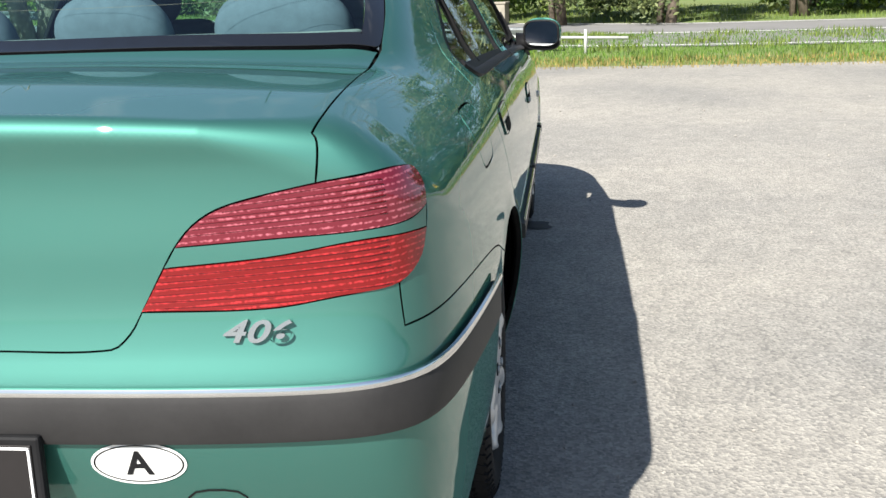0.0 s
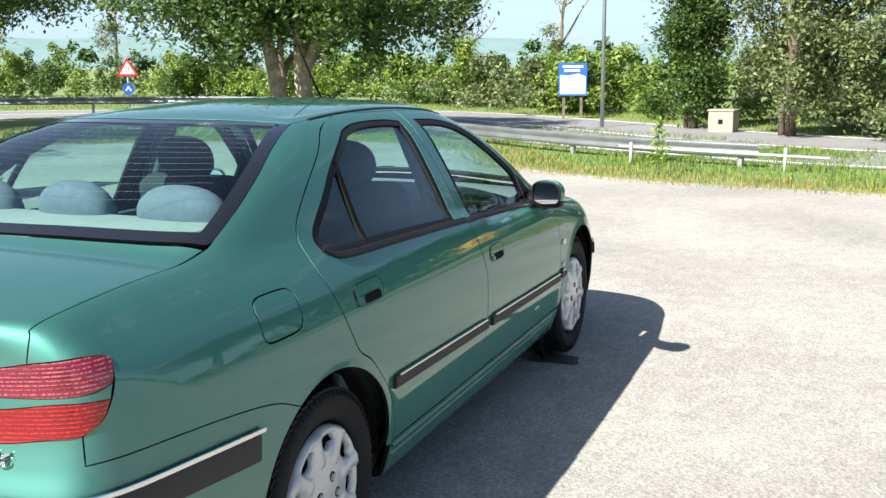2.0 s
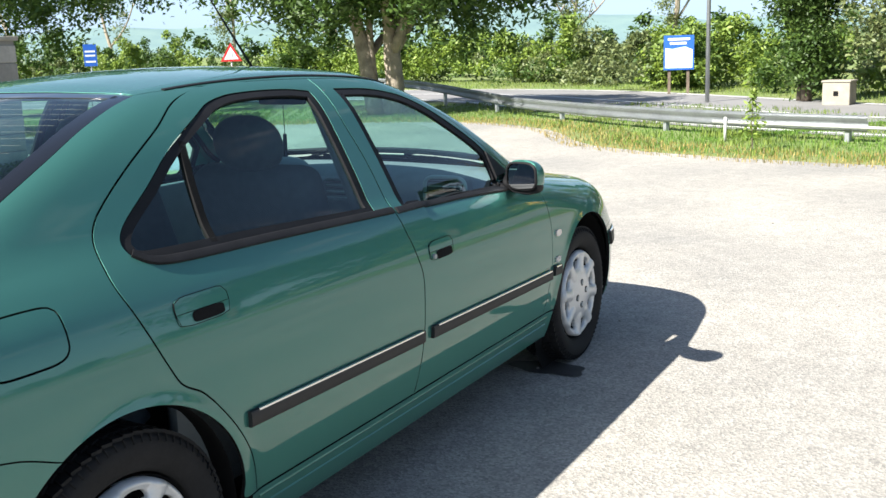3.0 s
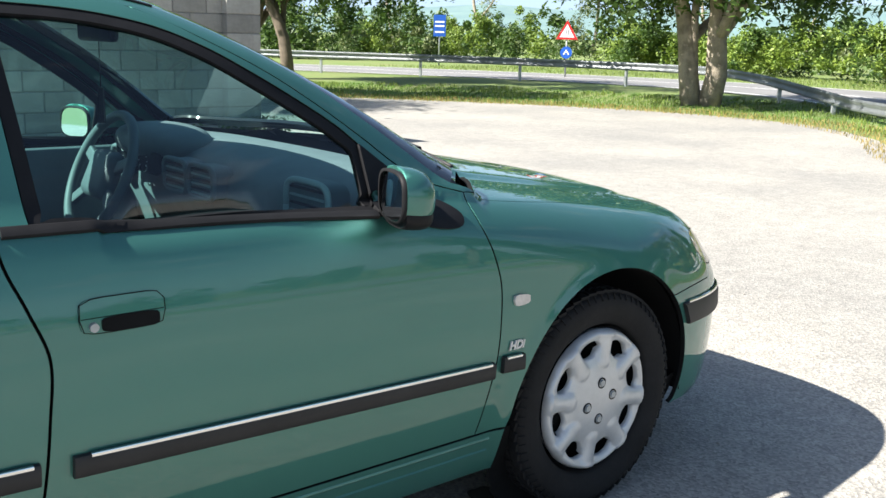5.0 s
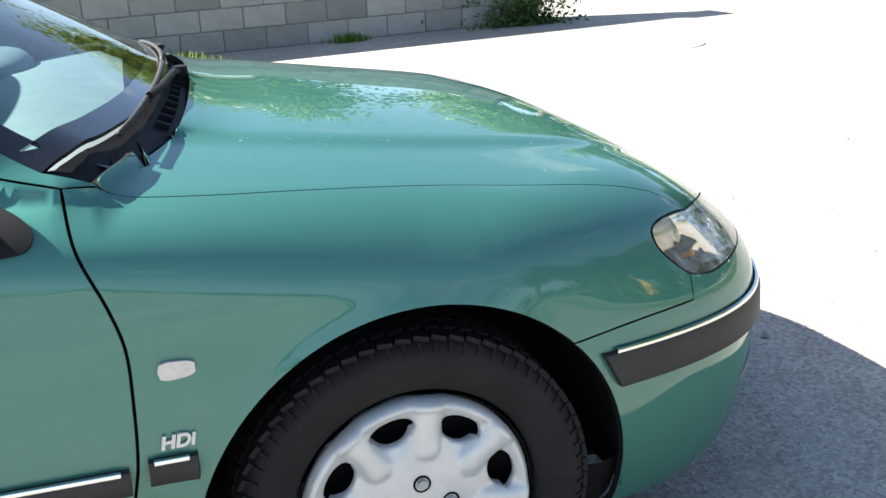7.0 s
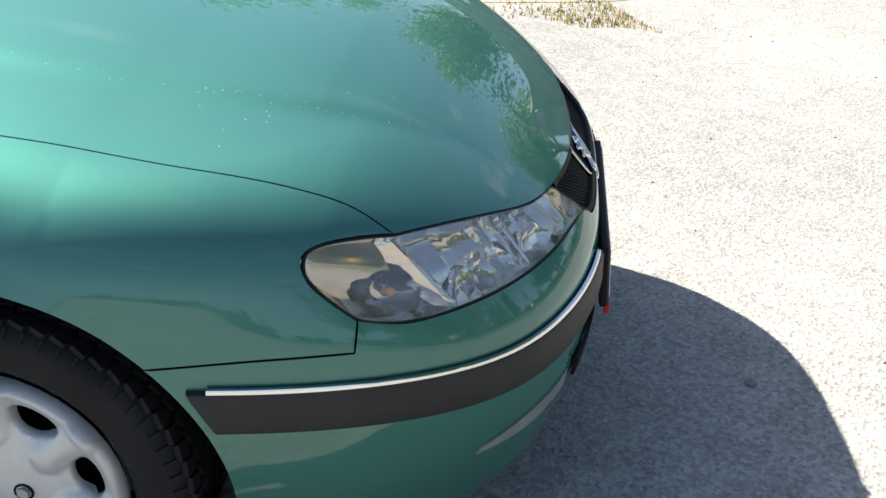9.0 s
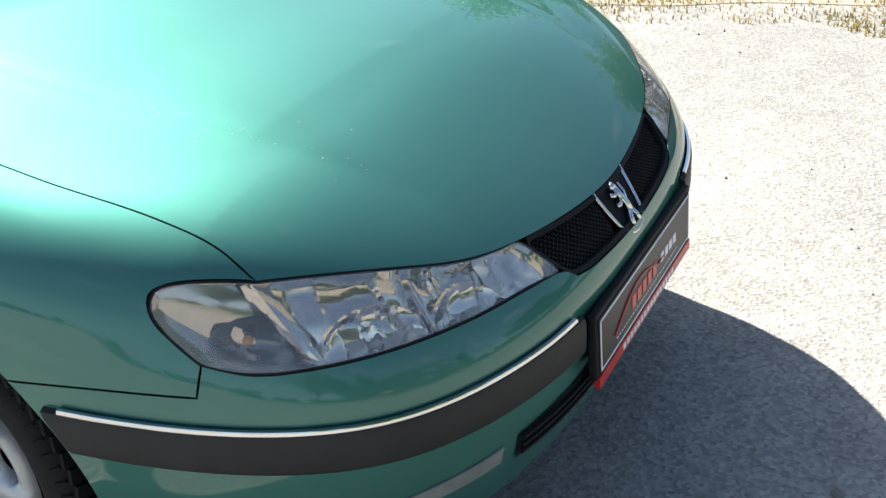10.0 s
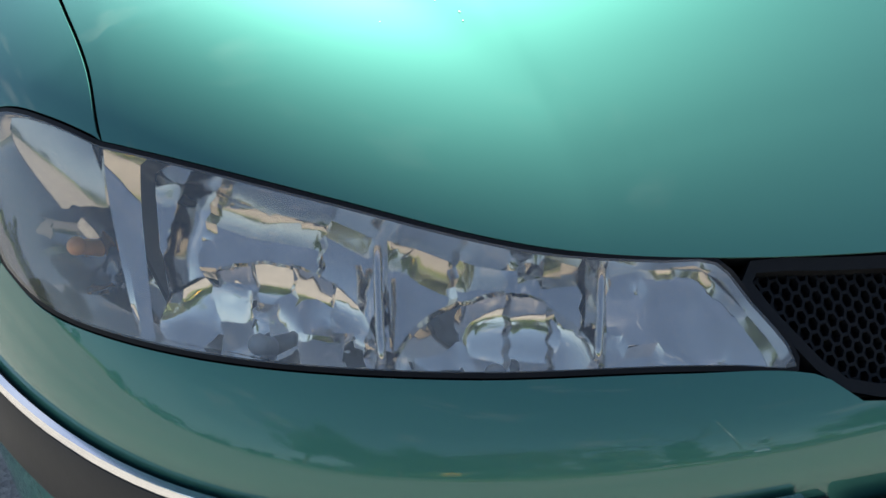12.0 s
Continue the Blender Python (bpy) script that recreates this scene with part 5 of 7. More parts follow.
def build_wheel():
    w = new("wheel")
    w.parent = car
    w["label"] = "black tyre with a silver eight-hole wheel cover"
    bm = bmesh.new()
    revolve(bm, [(.205, .070), (.212, -.080), (.222, -.088), (.250, -.100), (.275, -.101), (.292, -.094), (.301, -.082), (.304, -.070), (.3045, 0), (.304, .070), (.300, .084), (.275, .098), (.212, .085), (.205, .070)], 72)
    tyre = wheel_part("tyre", bm, TYRE, w)
    bm = bmesh.new()
    for k in range(64):
        a = k * math.tau / 64
        for j, (y0, y1) in enumerate(((-.090, -.062), (-.054, -.020), (-.013, .013), (.020, .054), (.062, .090))):
            m_ = Matrix.Rotation(-a - j * .02, 4, "Y") @ Matrix.Translation((.3055 if 0 < j < 4 else .3035, 0, 0))
            box(bm, (-.004, y0, -.0122), (.0045, y1, .0122), .0, 1, m_ @ Matrix.Rotation(radians(14 if j % 2 else -14), 4, "X"))
    tagged(wheel_part("tread", bm, TYRE, tyre), kind="stuff")
    bm = bmesh.new()
    for k in range(72):
        a = k * math.tau / 72
        box(bm, (-.009, -.002, -.0018), (.009, .002, .0018), 0, 1, Matrix.Rotation(-a, 4, "Y") @ Matrix.Translation((.292, -.0955, 0)) @ Matrix.Rotation(radians(28), 4, "Z"))
    tagged(wheel_part("shoulder", bm, TYRE, tyre), kind="stuff")
    # steel rim seen through the holes
    bm = bmesh.new()
    revolve(bm, [(.206, -.080), (.195, -.060), (.180, -.035), (.120, -.030), (.05, -.045), (.001, -.045)], 40)
    wheel_part("rim", bm, DARK, w, "dark steel rim")
    # cover: a dished disc with eight openings
    loops = [np.array([(.1985 * math.cos(a), .1985 * math.sin(a)) for a in np.linspace(0, math.tau, 120, endpoint=False)])]
    for k in range(8):
        c = k * math.tau / 8 + math.tau / 16
        pts_ = []
        for u in np.linspace(0, math.tau, 26, endpoint=False):
            r = .1530 + .0240 * math.sin(u) * (.92 if math.sin(u) > 0 else 1.1)
            half = .245 * math.copysign(abs(math.cos(u)) ** .85, math.cos(u)) * (1.05 if math.sin(u) > 0 else .88)
            pts_.append((r * math.cos(c + half), r * math.sin(c + half)))
        loops.append(np.array(pts_))
    P, tri, _ = fill2d(loops, .006)
    r, th = np.hypot(P[:, 0], P[:, 1]), np.arctan2(P[:, 1], P[:, 0])
    step8 = math.tau / 8
    dth = (th + step8 / 2) % step8 - step8 / 2  # from the middle of the nearest tongue
    across = np.abs(dth) * r
    tongue = np.clip(1 - (np.hypot(np.maximum(.118 - r, 0), across) / .027) ** 2, 0, 1) ** .6
    h = .010 * np.clip(1 - (r / .12) ** 2, 0, 1) + .007 * tongue * (r > .085) - .009 * np.exp(-((r - .150) / .030) ** 2) * (1 - tongue) \
        - .014 * np.clip((r - .188) / .0105, 0, 1) ** 2 + .003 * np.exp(-((r - .187) / .006) ** 2)
    V = np.stack([P[:, 0], -.082 - h - .012, P[:, 1]], 1)
    T = V[tri]
    n = np.cross(T[:, 1] - T[:, 0], T[:, 2] - T[:, 0])
    tri[n[:, 1] > 0] = tri[n[:, 1] > 0][:, ::-1]
    edges = {}
    for a, b, c in tri:
        for e in ((a, b), (b, c), (c, a)):
            edges[tuple(e)] = True
    rim_ = [(a, b) for a, b in edges if (b, a) not in edges]
    ids = sorted({i for e in rim_ for i in e})
    mp = {v: len(V) + j for j, v in enumerate(ids)}
    V = np.concatenate([V, V[ids] + (0, .016, 0)])
    cover = mesh_object("wheel_cover", V, [tuple(t) for t in tri] + [(a, mp[a], mp[b], b) for a, b in rim_], SILVER, w, "silver plastic wheel cover with eight openings")
    for k in range(4):
        a = radians((95, 18, -85, 200)[k])
        x, z = .051 * math.cos(a), .051 * math.sin(a)
        # a near-black ring draws the shade of the hole round each bolt
        bm = bmesh.new()
        revolve(bm, [(.0155, -.098), (.0155, -.1035), (.0120, -.1035), (.0115, -.100)], 20)
        bmesh.ops.translate(bm, vec=(x, 0, z), verts=bm.verts)
        ringb = wheel_part("bolt_hole_shade", bm, DARK, cover)
        bm = bmesh.new()
        bmesh.ops.create_cone(bm, segments=6, radius1=.0105, radius2=.0096, depth=.008, cap_ends=True, matrix=Matrix.Translation((x, -.1035, z)) @ Matrix.Rotation(radians(90), 4, "X"))
        part("bolt", bm, STEEL, cover)
    bm = bmesh.new()
    for pts_, rr_ in (([(-.004, .016), (0, .004), (.004, -.006), (.002, -.016)], .004), ([(0, .006), (-.012, .006)], .0022), ([(0, .0), (-.012, -.004)], .0022), ([(.006, -.004), (.012, .006), (.010, .014)], .0016), ([(.002, -.012), (.010, -.018)], .0024)):
        tube(bm, [(x, -.0985, z) for x, z in pts_], rr_, 6)
    wheel_part("cover_device", bm, STEEL, cover)
    bm = bmesh.new()
    revolve(bm, [(.03, .05), (.14, .05), (.14, .03), (.03, .03)], 32)
    wheel_part("brake_disc", bm, STEEL, w)
    return w


wheel = build_wheel()
WY = -.742
wheel.matrix_basis = pose(1.355, WY, .308, 0, 8, 0)
for x_, y_, ry_, rz_ in ((-1.368, WY, 31, 0), (1.352, -WY, 20, 180), (-1.368, -WY, 50, 180)):
    copy_thing(wheel, pose(x_, y_, .308, 0, ry_, rz_))
# wheel housings
for ax in (1.36, -1.385):
    for ys in (1, -1):
        bm = bmesh.new()
        n_ = 24
        a0 = -9 if ax > 0 else -5
        rings = []
        for yy, r in ((-.828, .374), (-.79, .380), (-.52, .380), (-.52, .05)):
            rings.append([bm.verts.new((ax + r * math.cos(radians(a0 + (185 - a0) * i / n_)), yy * ys, .315 + r * math.sin(radians(a0 + (185 - a0) * i / n_)))) for i in range(n_ + 1)])
        for A, B in zip(rings, rings[1:]):
            for i in range(n_):
                bm.faces.new((A[i], A[i + 1], B[i + 1], B[i]))
        part("wheel_housing", bm, DARK, body, "black plastic wheel housing", smooth=True)
bm = bmesh.new()
box(bm, (-2.1, -.50, .19), (2.05, .50, .24), .01)
# wider floor boxes, added to stop sunlight leaking under the body
box(bm, (-.98, -.81, .195), (.96, .81, .235), .01)
box(bm, (1.74, -.66, .215), (1.90, .66, .235), .01)
box(bm, (1.88, -.46, .217), (2.06, .46, .237), .01)
box(bm, (-2.12, -.66, .27), (-1.80, .66, .30), .01)
part("underside", bm, DARK, body)
# unseen boxes added in the hollow nose to stop sunlight leaking through
bm = bmesh.new()
box(bm, (1.30, -.48, .25), (1.86, .48, .66), .02)
box(bm, (1.80, -.27, .25), (2.08, .27, .58), .02)
part("nose_light_stop", bm, DARK, body)

# ---- door mirrors ----
def shell(bm, c, r, e1=.75, e2=.8, nu=28, nv=16, cut=None):
    """A rounded box shape (superellipsoid)."""
    def pw(v, e):
        return math.copysign(abs(v) ** e, v)
    rows = []
    for i in range(nv + 1):
        a = -math.pi / 2 + math.pi * i / nv
        row = []
        for k in range(nu):
            b = math.tau * k / nu
            p = [c[0] + r[0] * pw(math.cos(a), e1) * pw(math.cos(b), e2), c[1] + r[1] * pw(math.cos(a), e1) * pw(math.sin(b), e2), c[2] + r[2] * pw(math.sin(a), e1)]
            if cut:
                p = cut(p)
            row.append(bm.verts.new(p))
        rows.append(row)
    for A, B in zip(rows, rows[1:]):
        for k in range(nu):
            bm.faces.new((A[k], A[(k + 1) % nu], B[(k + 1) % nu], B[k]))
    bmesh.ops.remove_doubles(bm, verts=bm.verts, dist=1e-5)


for ys in (1, -1):
    mir = new("door_mirror")
    mir.parent = car
    mir["label"] = "body-coloured door mirror with a black foot"

    def bend(p):
        x, y, z = p
        x = max(x, .628)
        t = (x - .63) / .11
        return turn((x, -.920 + (y + .920) * (1 - .22 * max(t, 0)), z - .014 * t))

    def turn(p):
        """Turns the head of the mirror inwards, on its own side of the car."""
        q = Matrix.Rotation(radians(-17), 3, "Z") @ (Vector(p) - Vector((.66, -.87, 0)))
        return (q.x + .634, (q.y - .87) * ys, q.z)
    bm = bmesh.new()
    shell(bm, (.645, -.920, .950), (.066, .080, .060), .78, .80, cut=bend)
    bmesh.ops.recalc_face_normals(bm, faces=bm.faces)
    part("housing", bm, PAINT, mir, smooth=True, angle=1.2)
    bm = bmesh.new()
    shell(bm, (.647, -.918, .914), (.061, .076, .034), .78, .80, cut=bend)
    bmesh.ops.recalc_face_normals(bm, faces=bm.faces)
    part("base", bm, BLACK, mir, "black plastic lower shell", smooth=True, angle=1.2)
    bm = bmesh.new()
    oval = [(math.copysign(abs(math.cos(a)) ** .6, math.cos(a)), math.copysign(abs(math.sin(a)) ** .6, math.sin(a))) for a in np.linspace(0, math.tau, 36, endpoint=False)]
    rings = [[bm.verts.new(turn((x, -.920 + ry * c, .948 + rz * s_))) for c, s_ in oval] for x, ry, rz in ((.628, .076, .054), (.618, .076, .054), (.618, .070, .048))]
    for A, B in zip(rings, rings[1:]):
        for i in range(36):
            bm.faces.new((A[i], A[(i + 1) % 36], B[(i + 1) % 36], B[i]))
    part("bezel", bm, BLACK, mir, smooth=True)
    bm = bmesh.new()
    q = [bm.verts.new(turn((.621 + .0029 * s_ + .0019 * c, -.920 + .071 * c, .948 + .049 * s_))) for c, s_ in oval]
    bm.faces.new(q)
    part("mirror_glass", bm, MIRROR, mir, "mirror glass")
    # black sail panel and foot
    sail = two(S((.612, 1.035))) + S((.70, .965), (.80, .900), (.842, .870), (.83, .848), (.76, .850)) + two(S((.612, .890)))
    ob = panel("sail", [sail if ys > 0 else sail], Side(), BLACK, mir, "black triangular panel", step=0.02, gap=0.0, off=0.006, lip=0.012)
    if ys < 0:
        for v in ob.data.vertices:
            v.co.y = -v.co.y
        ob.data.flip_normals()
    bm = bmesh.new()
    secs = [(-.80, .060, .042, .700, .905), (-.86, .056, .034, .672, .908), (-.90, .05, .032, .655, .912)]
    rings = [[bm.verts.new((cx + a * math.cos(u), yy * ys, cz + b * math.sin(u))) for u in np.linspace(0, math.tau, 20, endpoint=False)] for yy, a, b, cx, cz in secs]
    for A, B in zip(rings, rings[1:]):
        for i in range(20):
            bm.faces.new((A[i], A[(i + 1) % 20], B[(i + 1) % 20], B[i]))
    bm.faces.new(rings[0])
    bm.faces.new(rings[-1])
    part("foot", bm, BLACK, mir, smooth=True, angle=.9)

# ---- wipers and aerial ----
def foot_x(y):
    """Where the windscreen's foot lies."""
    return 1.082 - .085 * (abs(y) / .6) ** 2


for y0, y1 in ((-.10, -.62), (.40, -.08)):
    wp = new("wiper")
    wp.parent = car
    wp["label"] = "black windscreen wiper"

    def over(x, y, up):
        z = march(np.array([(x, y, 1.6)]), np.array([(0., 0, -1.)]))[0][2]
        return (x, y, z + up)
    bm = bmesh.new()
    tube(bm, [over(foot_x(y0) + .012, y0, -.004), over(foot_x(y0 - .08) + .006, y0 - .08, .008), over(foot_x((y0 + y1) / 2) - .002, (y0 + y1) / 2, .014), over(foot_x((y0 + y1) / 2 - .08) - .012, (y0 + y1) / 2 - .08, .012)], .007, 8)
    bmesh.ops.create_cone(bm, segments=16, radius1=.02, radius2=.016, depth=.03, cap_ends=True, matrix=Matrix.Translation(over(foot_x(y0) + .014, y0, -.006)))
    part("arm", bm, BLACK, wp, smooth=True)
    bm = bmesh.new()
    tube(bm, [over(foot_x(y0 - .02 + (y1 - y0) * i / 8) - .016, y0 - .02 + (y1 - y0) * i / 8, .006) for i in range(9)], .0055, 6)
    part("blade", bm, RUBBER, wp, smooth=True)
aer = new("aerial")
aer.parent = car
aer["label"] = "black rod aerial on the roof"
bm = bmesh.new()
tube(bm, [(.17, 0, 1.375), (.04, 0, 1.53), (-.10, 0, 1.70)], .0055, 8, .0022)
part("rod", bm, BLACK, aer, smooth=True)
bm = bmesh.new()
shell(bm, (.175, 0, 1.375), (.035, .016, .016), nu=16, nv=8)
part("base", bm, BLACK, aer, smooth=True)

# ---- inside the car ----
def cushion(name, lo, hi, m_, parent, bevel=.05, m=None, label=""):
    bm = bmesh.new()
    box(bm, lo, hi, bevel, 4, m)
    return part(name, bm, m_, parent, label, smooth=True, angle=1.5)


def headrest(c, r, m_, parent, tilt=0.0):
    bm = bmesh.new()
    shell(bm, (0, 0, 0), r, .85, .8, 28, 18)
    bmesh.ops.transform(bm, matrix=Matrix.Translation(c) @ Matrix.Rotation(radians(tilt), 4, "Y"), verts=bm.verts)
    h = part("headrest", bm, m_, parent, smooth=True, angle=1.5)
    bm = bmesh.new()
    for dy in (-.05, .05):
        tube(bm, [(c[0], c[1] + dy, c[2] - r[2] * .5), (c[0] + .01, c[1] + dy, c[2] - r[2] - .07)], .007, 8)
    part("post", bm, STEEL, h, smooth=True)


for ys, nm in ((-1, "passenger_seat"), (1, "driver_seat")):
    st = new(nm)
    st.parent = car
    st["label"] = "dark cloth front seat with a headrest"
    y = .37 * ys
    cushion("seat", (-.10, y - .25, .38), (.42, y + .25, .54), SEATDARK, st, .06)
    R = Matrix.Translation((-.10, y, .52)) @ Matrix.Rotation(radians(-20), 4, "Y")
    cushion("backrest", (-.09, -.245, -.02), (.05, .245, .60), SEATDARK, st, .06, R)
    headrest((-.33, y, 1.150), (.055, .130, .095), SEATDARK, st, -14)
bench = new("rear_bench")
bench.parent = car
bench["label"] = "grey cloth rear bench with three headrests"
cushion("seat", (-1.02, -.64, .36), (-.50, .64, .52), SEAT, bench, .06)
cushion("backrest", (-.06, -.62, -.02), (.07, .62, .56), SEAT, bench, .05, Matrix.Translation((-1.08, 0, .52)) @ Matrix.Rotation(radians(-24), 4, "Y"))
for y in (-.39, 0, .39):
    headrest((-1.365, y, 1.085), (.062, .155 if y else .135, .105), SEAT, bench, -18)
shelf = cushion("parcel_shelf", (-1.625, -.57, 1.03), (-1.37, .57, 1.090), SHELF, car, .012, None, "grey cloth parcel shelf")
dash = new("dashboard")
dash.parent = car
dash["label"] = "dark grey dashboard"
bm = bmesh.new()
prof = [(.98, .93), (.86, .955), (.74, .95), (.66, .925), (.605, .88), (.60, .80), (.63, .72), (.66, .60), (.68, .50), (.98, .50)]
ra = [bm.verts.new((x - .0, -.70, z)) for x, z in prof]
rows_ = [[bm.verts.new((x + .07 * abs(y / .7) ** 2 * (1 if x < .9 else 0), y, z - .03 * (abs(y) / .7) ** 2)) for x, z in prof] for y in np.linspace(-.70, .70, 21)]
for A, B in zip(rows_, rows_[1:]):
    for i in range(len(prof) - 1):
        bm.faces.new((A[i], A[i + 1], B[i + 1], B[i]))
for v in ra:
    bm.verts.remove(v)
bmesh.ops.recalc_face_normals(bm, faces=bm.faces)
part("dash_top", bm, DASH2, dash, smooth=True, angle=1.0)
bm = bmesh.new()
shell(bm, (.66, .37, .935), (.12, .20, .055), .8, .8, 24, 12)
part("instrument_hood", bm, DASH2, dash, smooth=True, angle=1.5)
bm = bmesh.new()
box(bm, (.565, .22, .845), (.60, .52, .935), .02, 3)
cl = part("instruments", bm, BLACK, dash, "dark instrument panel", smooth=True)
for y, r in ((.30, .040), (.42, .040), (.36, .018)):
    bm = bmesh.new()
    revolve(bm, [(r, .563), (r, .560), (r * .9, .560), (r * .9, .563)], 28, "x")
    bmesh.ops.translate(bm, vec=(0, y, .89), verts=bm.verts)
    d_ = part("dial", bm, CHROME, cl, smooth=True)
    bm = bmesh.new()
    for k in range(10):
        a = radians(220 - k * 29)
        tube(bm, [(.5625, y + r * .65 * math.cos(a), .89 + r * .65 * math.sin(a)), (.5625, y + r * .85 * math.cos(a), .89 + r * .85 * math.sin(a))], .0012, 4)
    part("marks", bm, SIGNWHITE, d_)
for y, z, w_, h_, x0 in ((.085, .868, .072, .045, .565), (-.075, .868, .072, .045, .565), (-.575, .868, .092, .066, .585), (.60, .850, .06, .045, .615)):
    vent = new("air_vent")
    vent.parent = dash
    vent["label"] = "grey-rimmed air vent"
    ring_ = [(math.copysign(abs(math.cos(a)) ** .45, math.cos(a)) * w_, math.copysign(abs(math.sin(a)) ** .45, math.sin(a)) * h_) for a in np.linspace(0, math.tau, 33)]
    bm = bmesh.new()
    tube(bm, [(x0, y + a, z + b) for a, b in ring_], .008, 8)
    part("vent_rim", bm, TRIMGREY if y < -.5 else DASH2, vent, smooth=True)
    bm = bmesh.new()
    fr_ = [bm.verts.new((x0 + .004, y + a, z + b)) for a, b in ring_[:-1]]
    bk_ = [bm.verts.new((x0 + .06, y + a, z + b)) for a, b in ring_[:-1]]
    bm.faces.new(fr_)
    for k in range(32):
        bm.faces.new((fr_[k], bk_[k], bk_[(k + 1) % 32], fr_[(k + 1) % 32]))
    part("vent_body", bm, DASH, vent)
    for k in range(6):
        bm = bmesh.new()
        zz = z - h_ * .72 + h_ * 1.44 * k / 5
        box(bm, (x0 - .002, y - w_ * .80, zz - .0025), (x0 + .010, y + w_ * .80, zz + .0025))
        part("vent_slat", bm, BLACK if k % 2 else TRIMGREY, vent)
sw = new("steering_wheel")
sw.parent = car
sw["label"] = "dark grey steering wheel"
sw.matrix_local = pose(.46, .37, .845, 0, -66, 0)
bm = bmesh.new()
n1, n2, R1, R2 = 48, 12, .185, .015
rg = [[bm.verts.new(((R1 + R2 * math.cos(b)) * math.cos(a), (R1 + R2 * math.cos(b)) * math.sin(a), R2 * math.sin(b))) for b in np.linspace(0, math.tau, n2, endpoint=False)] for a in np.linspace(0, math.tau, n1, endpoint=False)]
for i in range(n1):
    for j in range(n2):
        bm.faces.new((rg[i][j], rg[(i + 1) % n1][j], rg[(i + 1) % n1][(j + 1) % n2], rg[i][(j + 1) % n2]))
part("rim", bm, DASH, sw, smooth=True)
cushion("hub", (-.075, -.085, -.035), (.075, .085, .02), DASH, sw, .03)
for a in (20, 160, 215, 325):
    bm = bmesh.new()
    box(bm, (.06, -.018, -.02), (.185, .018, .0), .006, 2, Matrix.Rotation(radians(a - 90), 4, "Z"))
    part("spoke", bm, DASH, sw)
cushion("console", (-.3, -.11, .25), (.66, .11, .58), DASH, car, .03, None, "dark centre console")
bm = bmesh.new()
tube(bm, [(.30, 0, .58), (.27, 0, .70)], .012, 8)
bmesh.ops.create_icosphere(bm, subdivisions=2, radius=.03, matrix=Matrix.Translation((.268, 0, .72)))
part("gear_lever", bm, BLACK, car, smooth=True)
bm = bmesh.new()
box(bm, (-1.25, -.72, .22), (.95, .72, .28), .01)
part("cabin_floor", bm, DARK, car)
for ys in (1, -1):
    for x0, x1, zt in ((-1.12, -.17, .93), (-.13, .84, .905)):
        bm = bmesh.new()
        box(bm, (x0, .735 * ys - .02, .32), (x1, .735 * ys + .02, zt - .02), .015, 2)
        part("door_lining", bm, DASH, car, "dark grey door lining", smooth=True)
bm = bmesh.new()
tube(bm, [(.36, 0, 1.325), (.33, 0, 1.29)], .008, 8)
box(bm, (.315, -.115, 1.235), (.34, .115, 1.295), .012, 3)
im = part("inside_mirror", bm, BLACK, car, "black inside mirror", smooth=True)
bm = bmesh.new()
tube(bm, [(.33, 0, 1.235), (.33, 0, 1.12)], .0015, 5)
tube(bm, [(.33, 0, 1.12), (.33, .004, 1.03)], .008, 6, .011)
part("hanging_tassel", bm, BLACK, im)
for ys in (1, -1):
    bm = bmesh.new()
    tube(bm, [(-.165, .70 * ys, .90), (-.18, .63 * ys, 1.10), (-.185, .545 * ys, 1.30)], .035, 10)
    part("centre_pillar", bm, DASH, car, "dark pillar lining", smooth=True)
lin = panel("headlining", [round_trip([(.34, 0, 1.35), (.26, -.45, 1.32), (-.2, -.45, 1.36), (-.8, -.44, 1.35), (-.95, 0, 1.35)])], Top(), TRIMGREY, car, "pale cloth headlining", step=0.08, gap=0.0, off=-0.02, lip=0.0)

# ---- the ground ----
def sheet(name, outline, z, material, label, kind="structure", category="", step=None):
    bm = bmesh.new()
    bm.faces.new([bm.verts.new((x, y, z)) for x, y in outline])
    bmesh.ops.triangulate(bm, faces=bm.faces)
    me = bpy.data.meshes.new(name)
    bm.to_mesh(me)
    bm.free()
    me.materials.append(material)
    return tagged(new(name, me), label, category or name, kind=kind)


sheet("ground", [(-1500, -1500), (2500, -1500), (2500, 1500), (-1500, 1500)], -.02, GRASSGROUND, "flat grassy ground to the horizon")
KERB = [(8.4, -30), (8.6, -10), (9.0, -2), (9.5, .4), (10.6, 2.6), (13.0, 4.3), (14.4, 6.3), (14.4, 8.6), (13.5, 10.7), (11.6, 13.1), (9.5, 15), (5, 19), (0, 23), (-8, 28)]
lot = [(-40, -40)] + [tuple(p) for p in dense([(8.2, -40)] + KERB, 1.0, closed=False)] + [(-12, 30), (-40, 34)]
sheet("car_park", lot, 0.0, ASPHALT, "pale worn asphalt of a car park", category="ground")


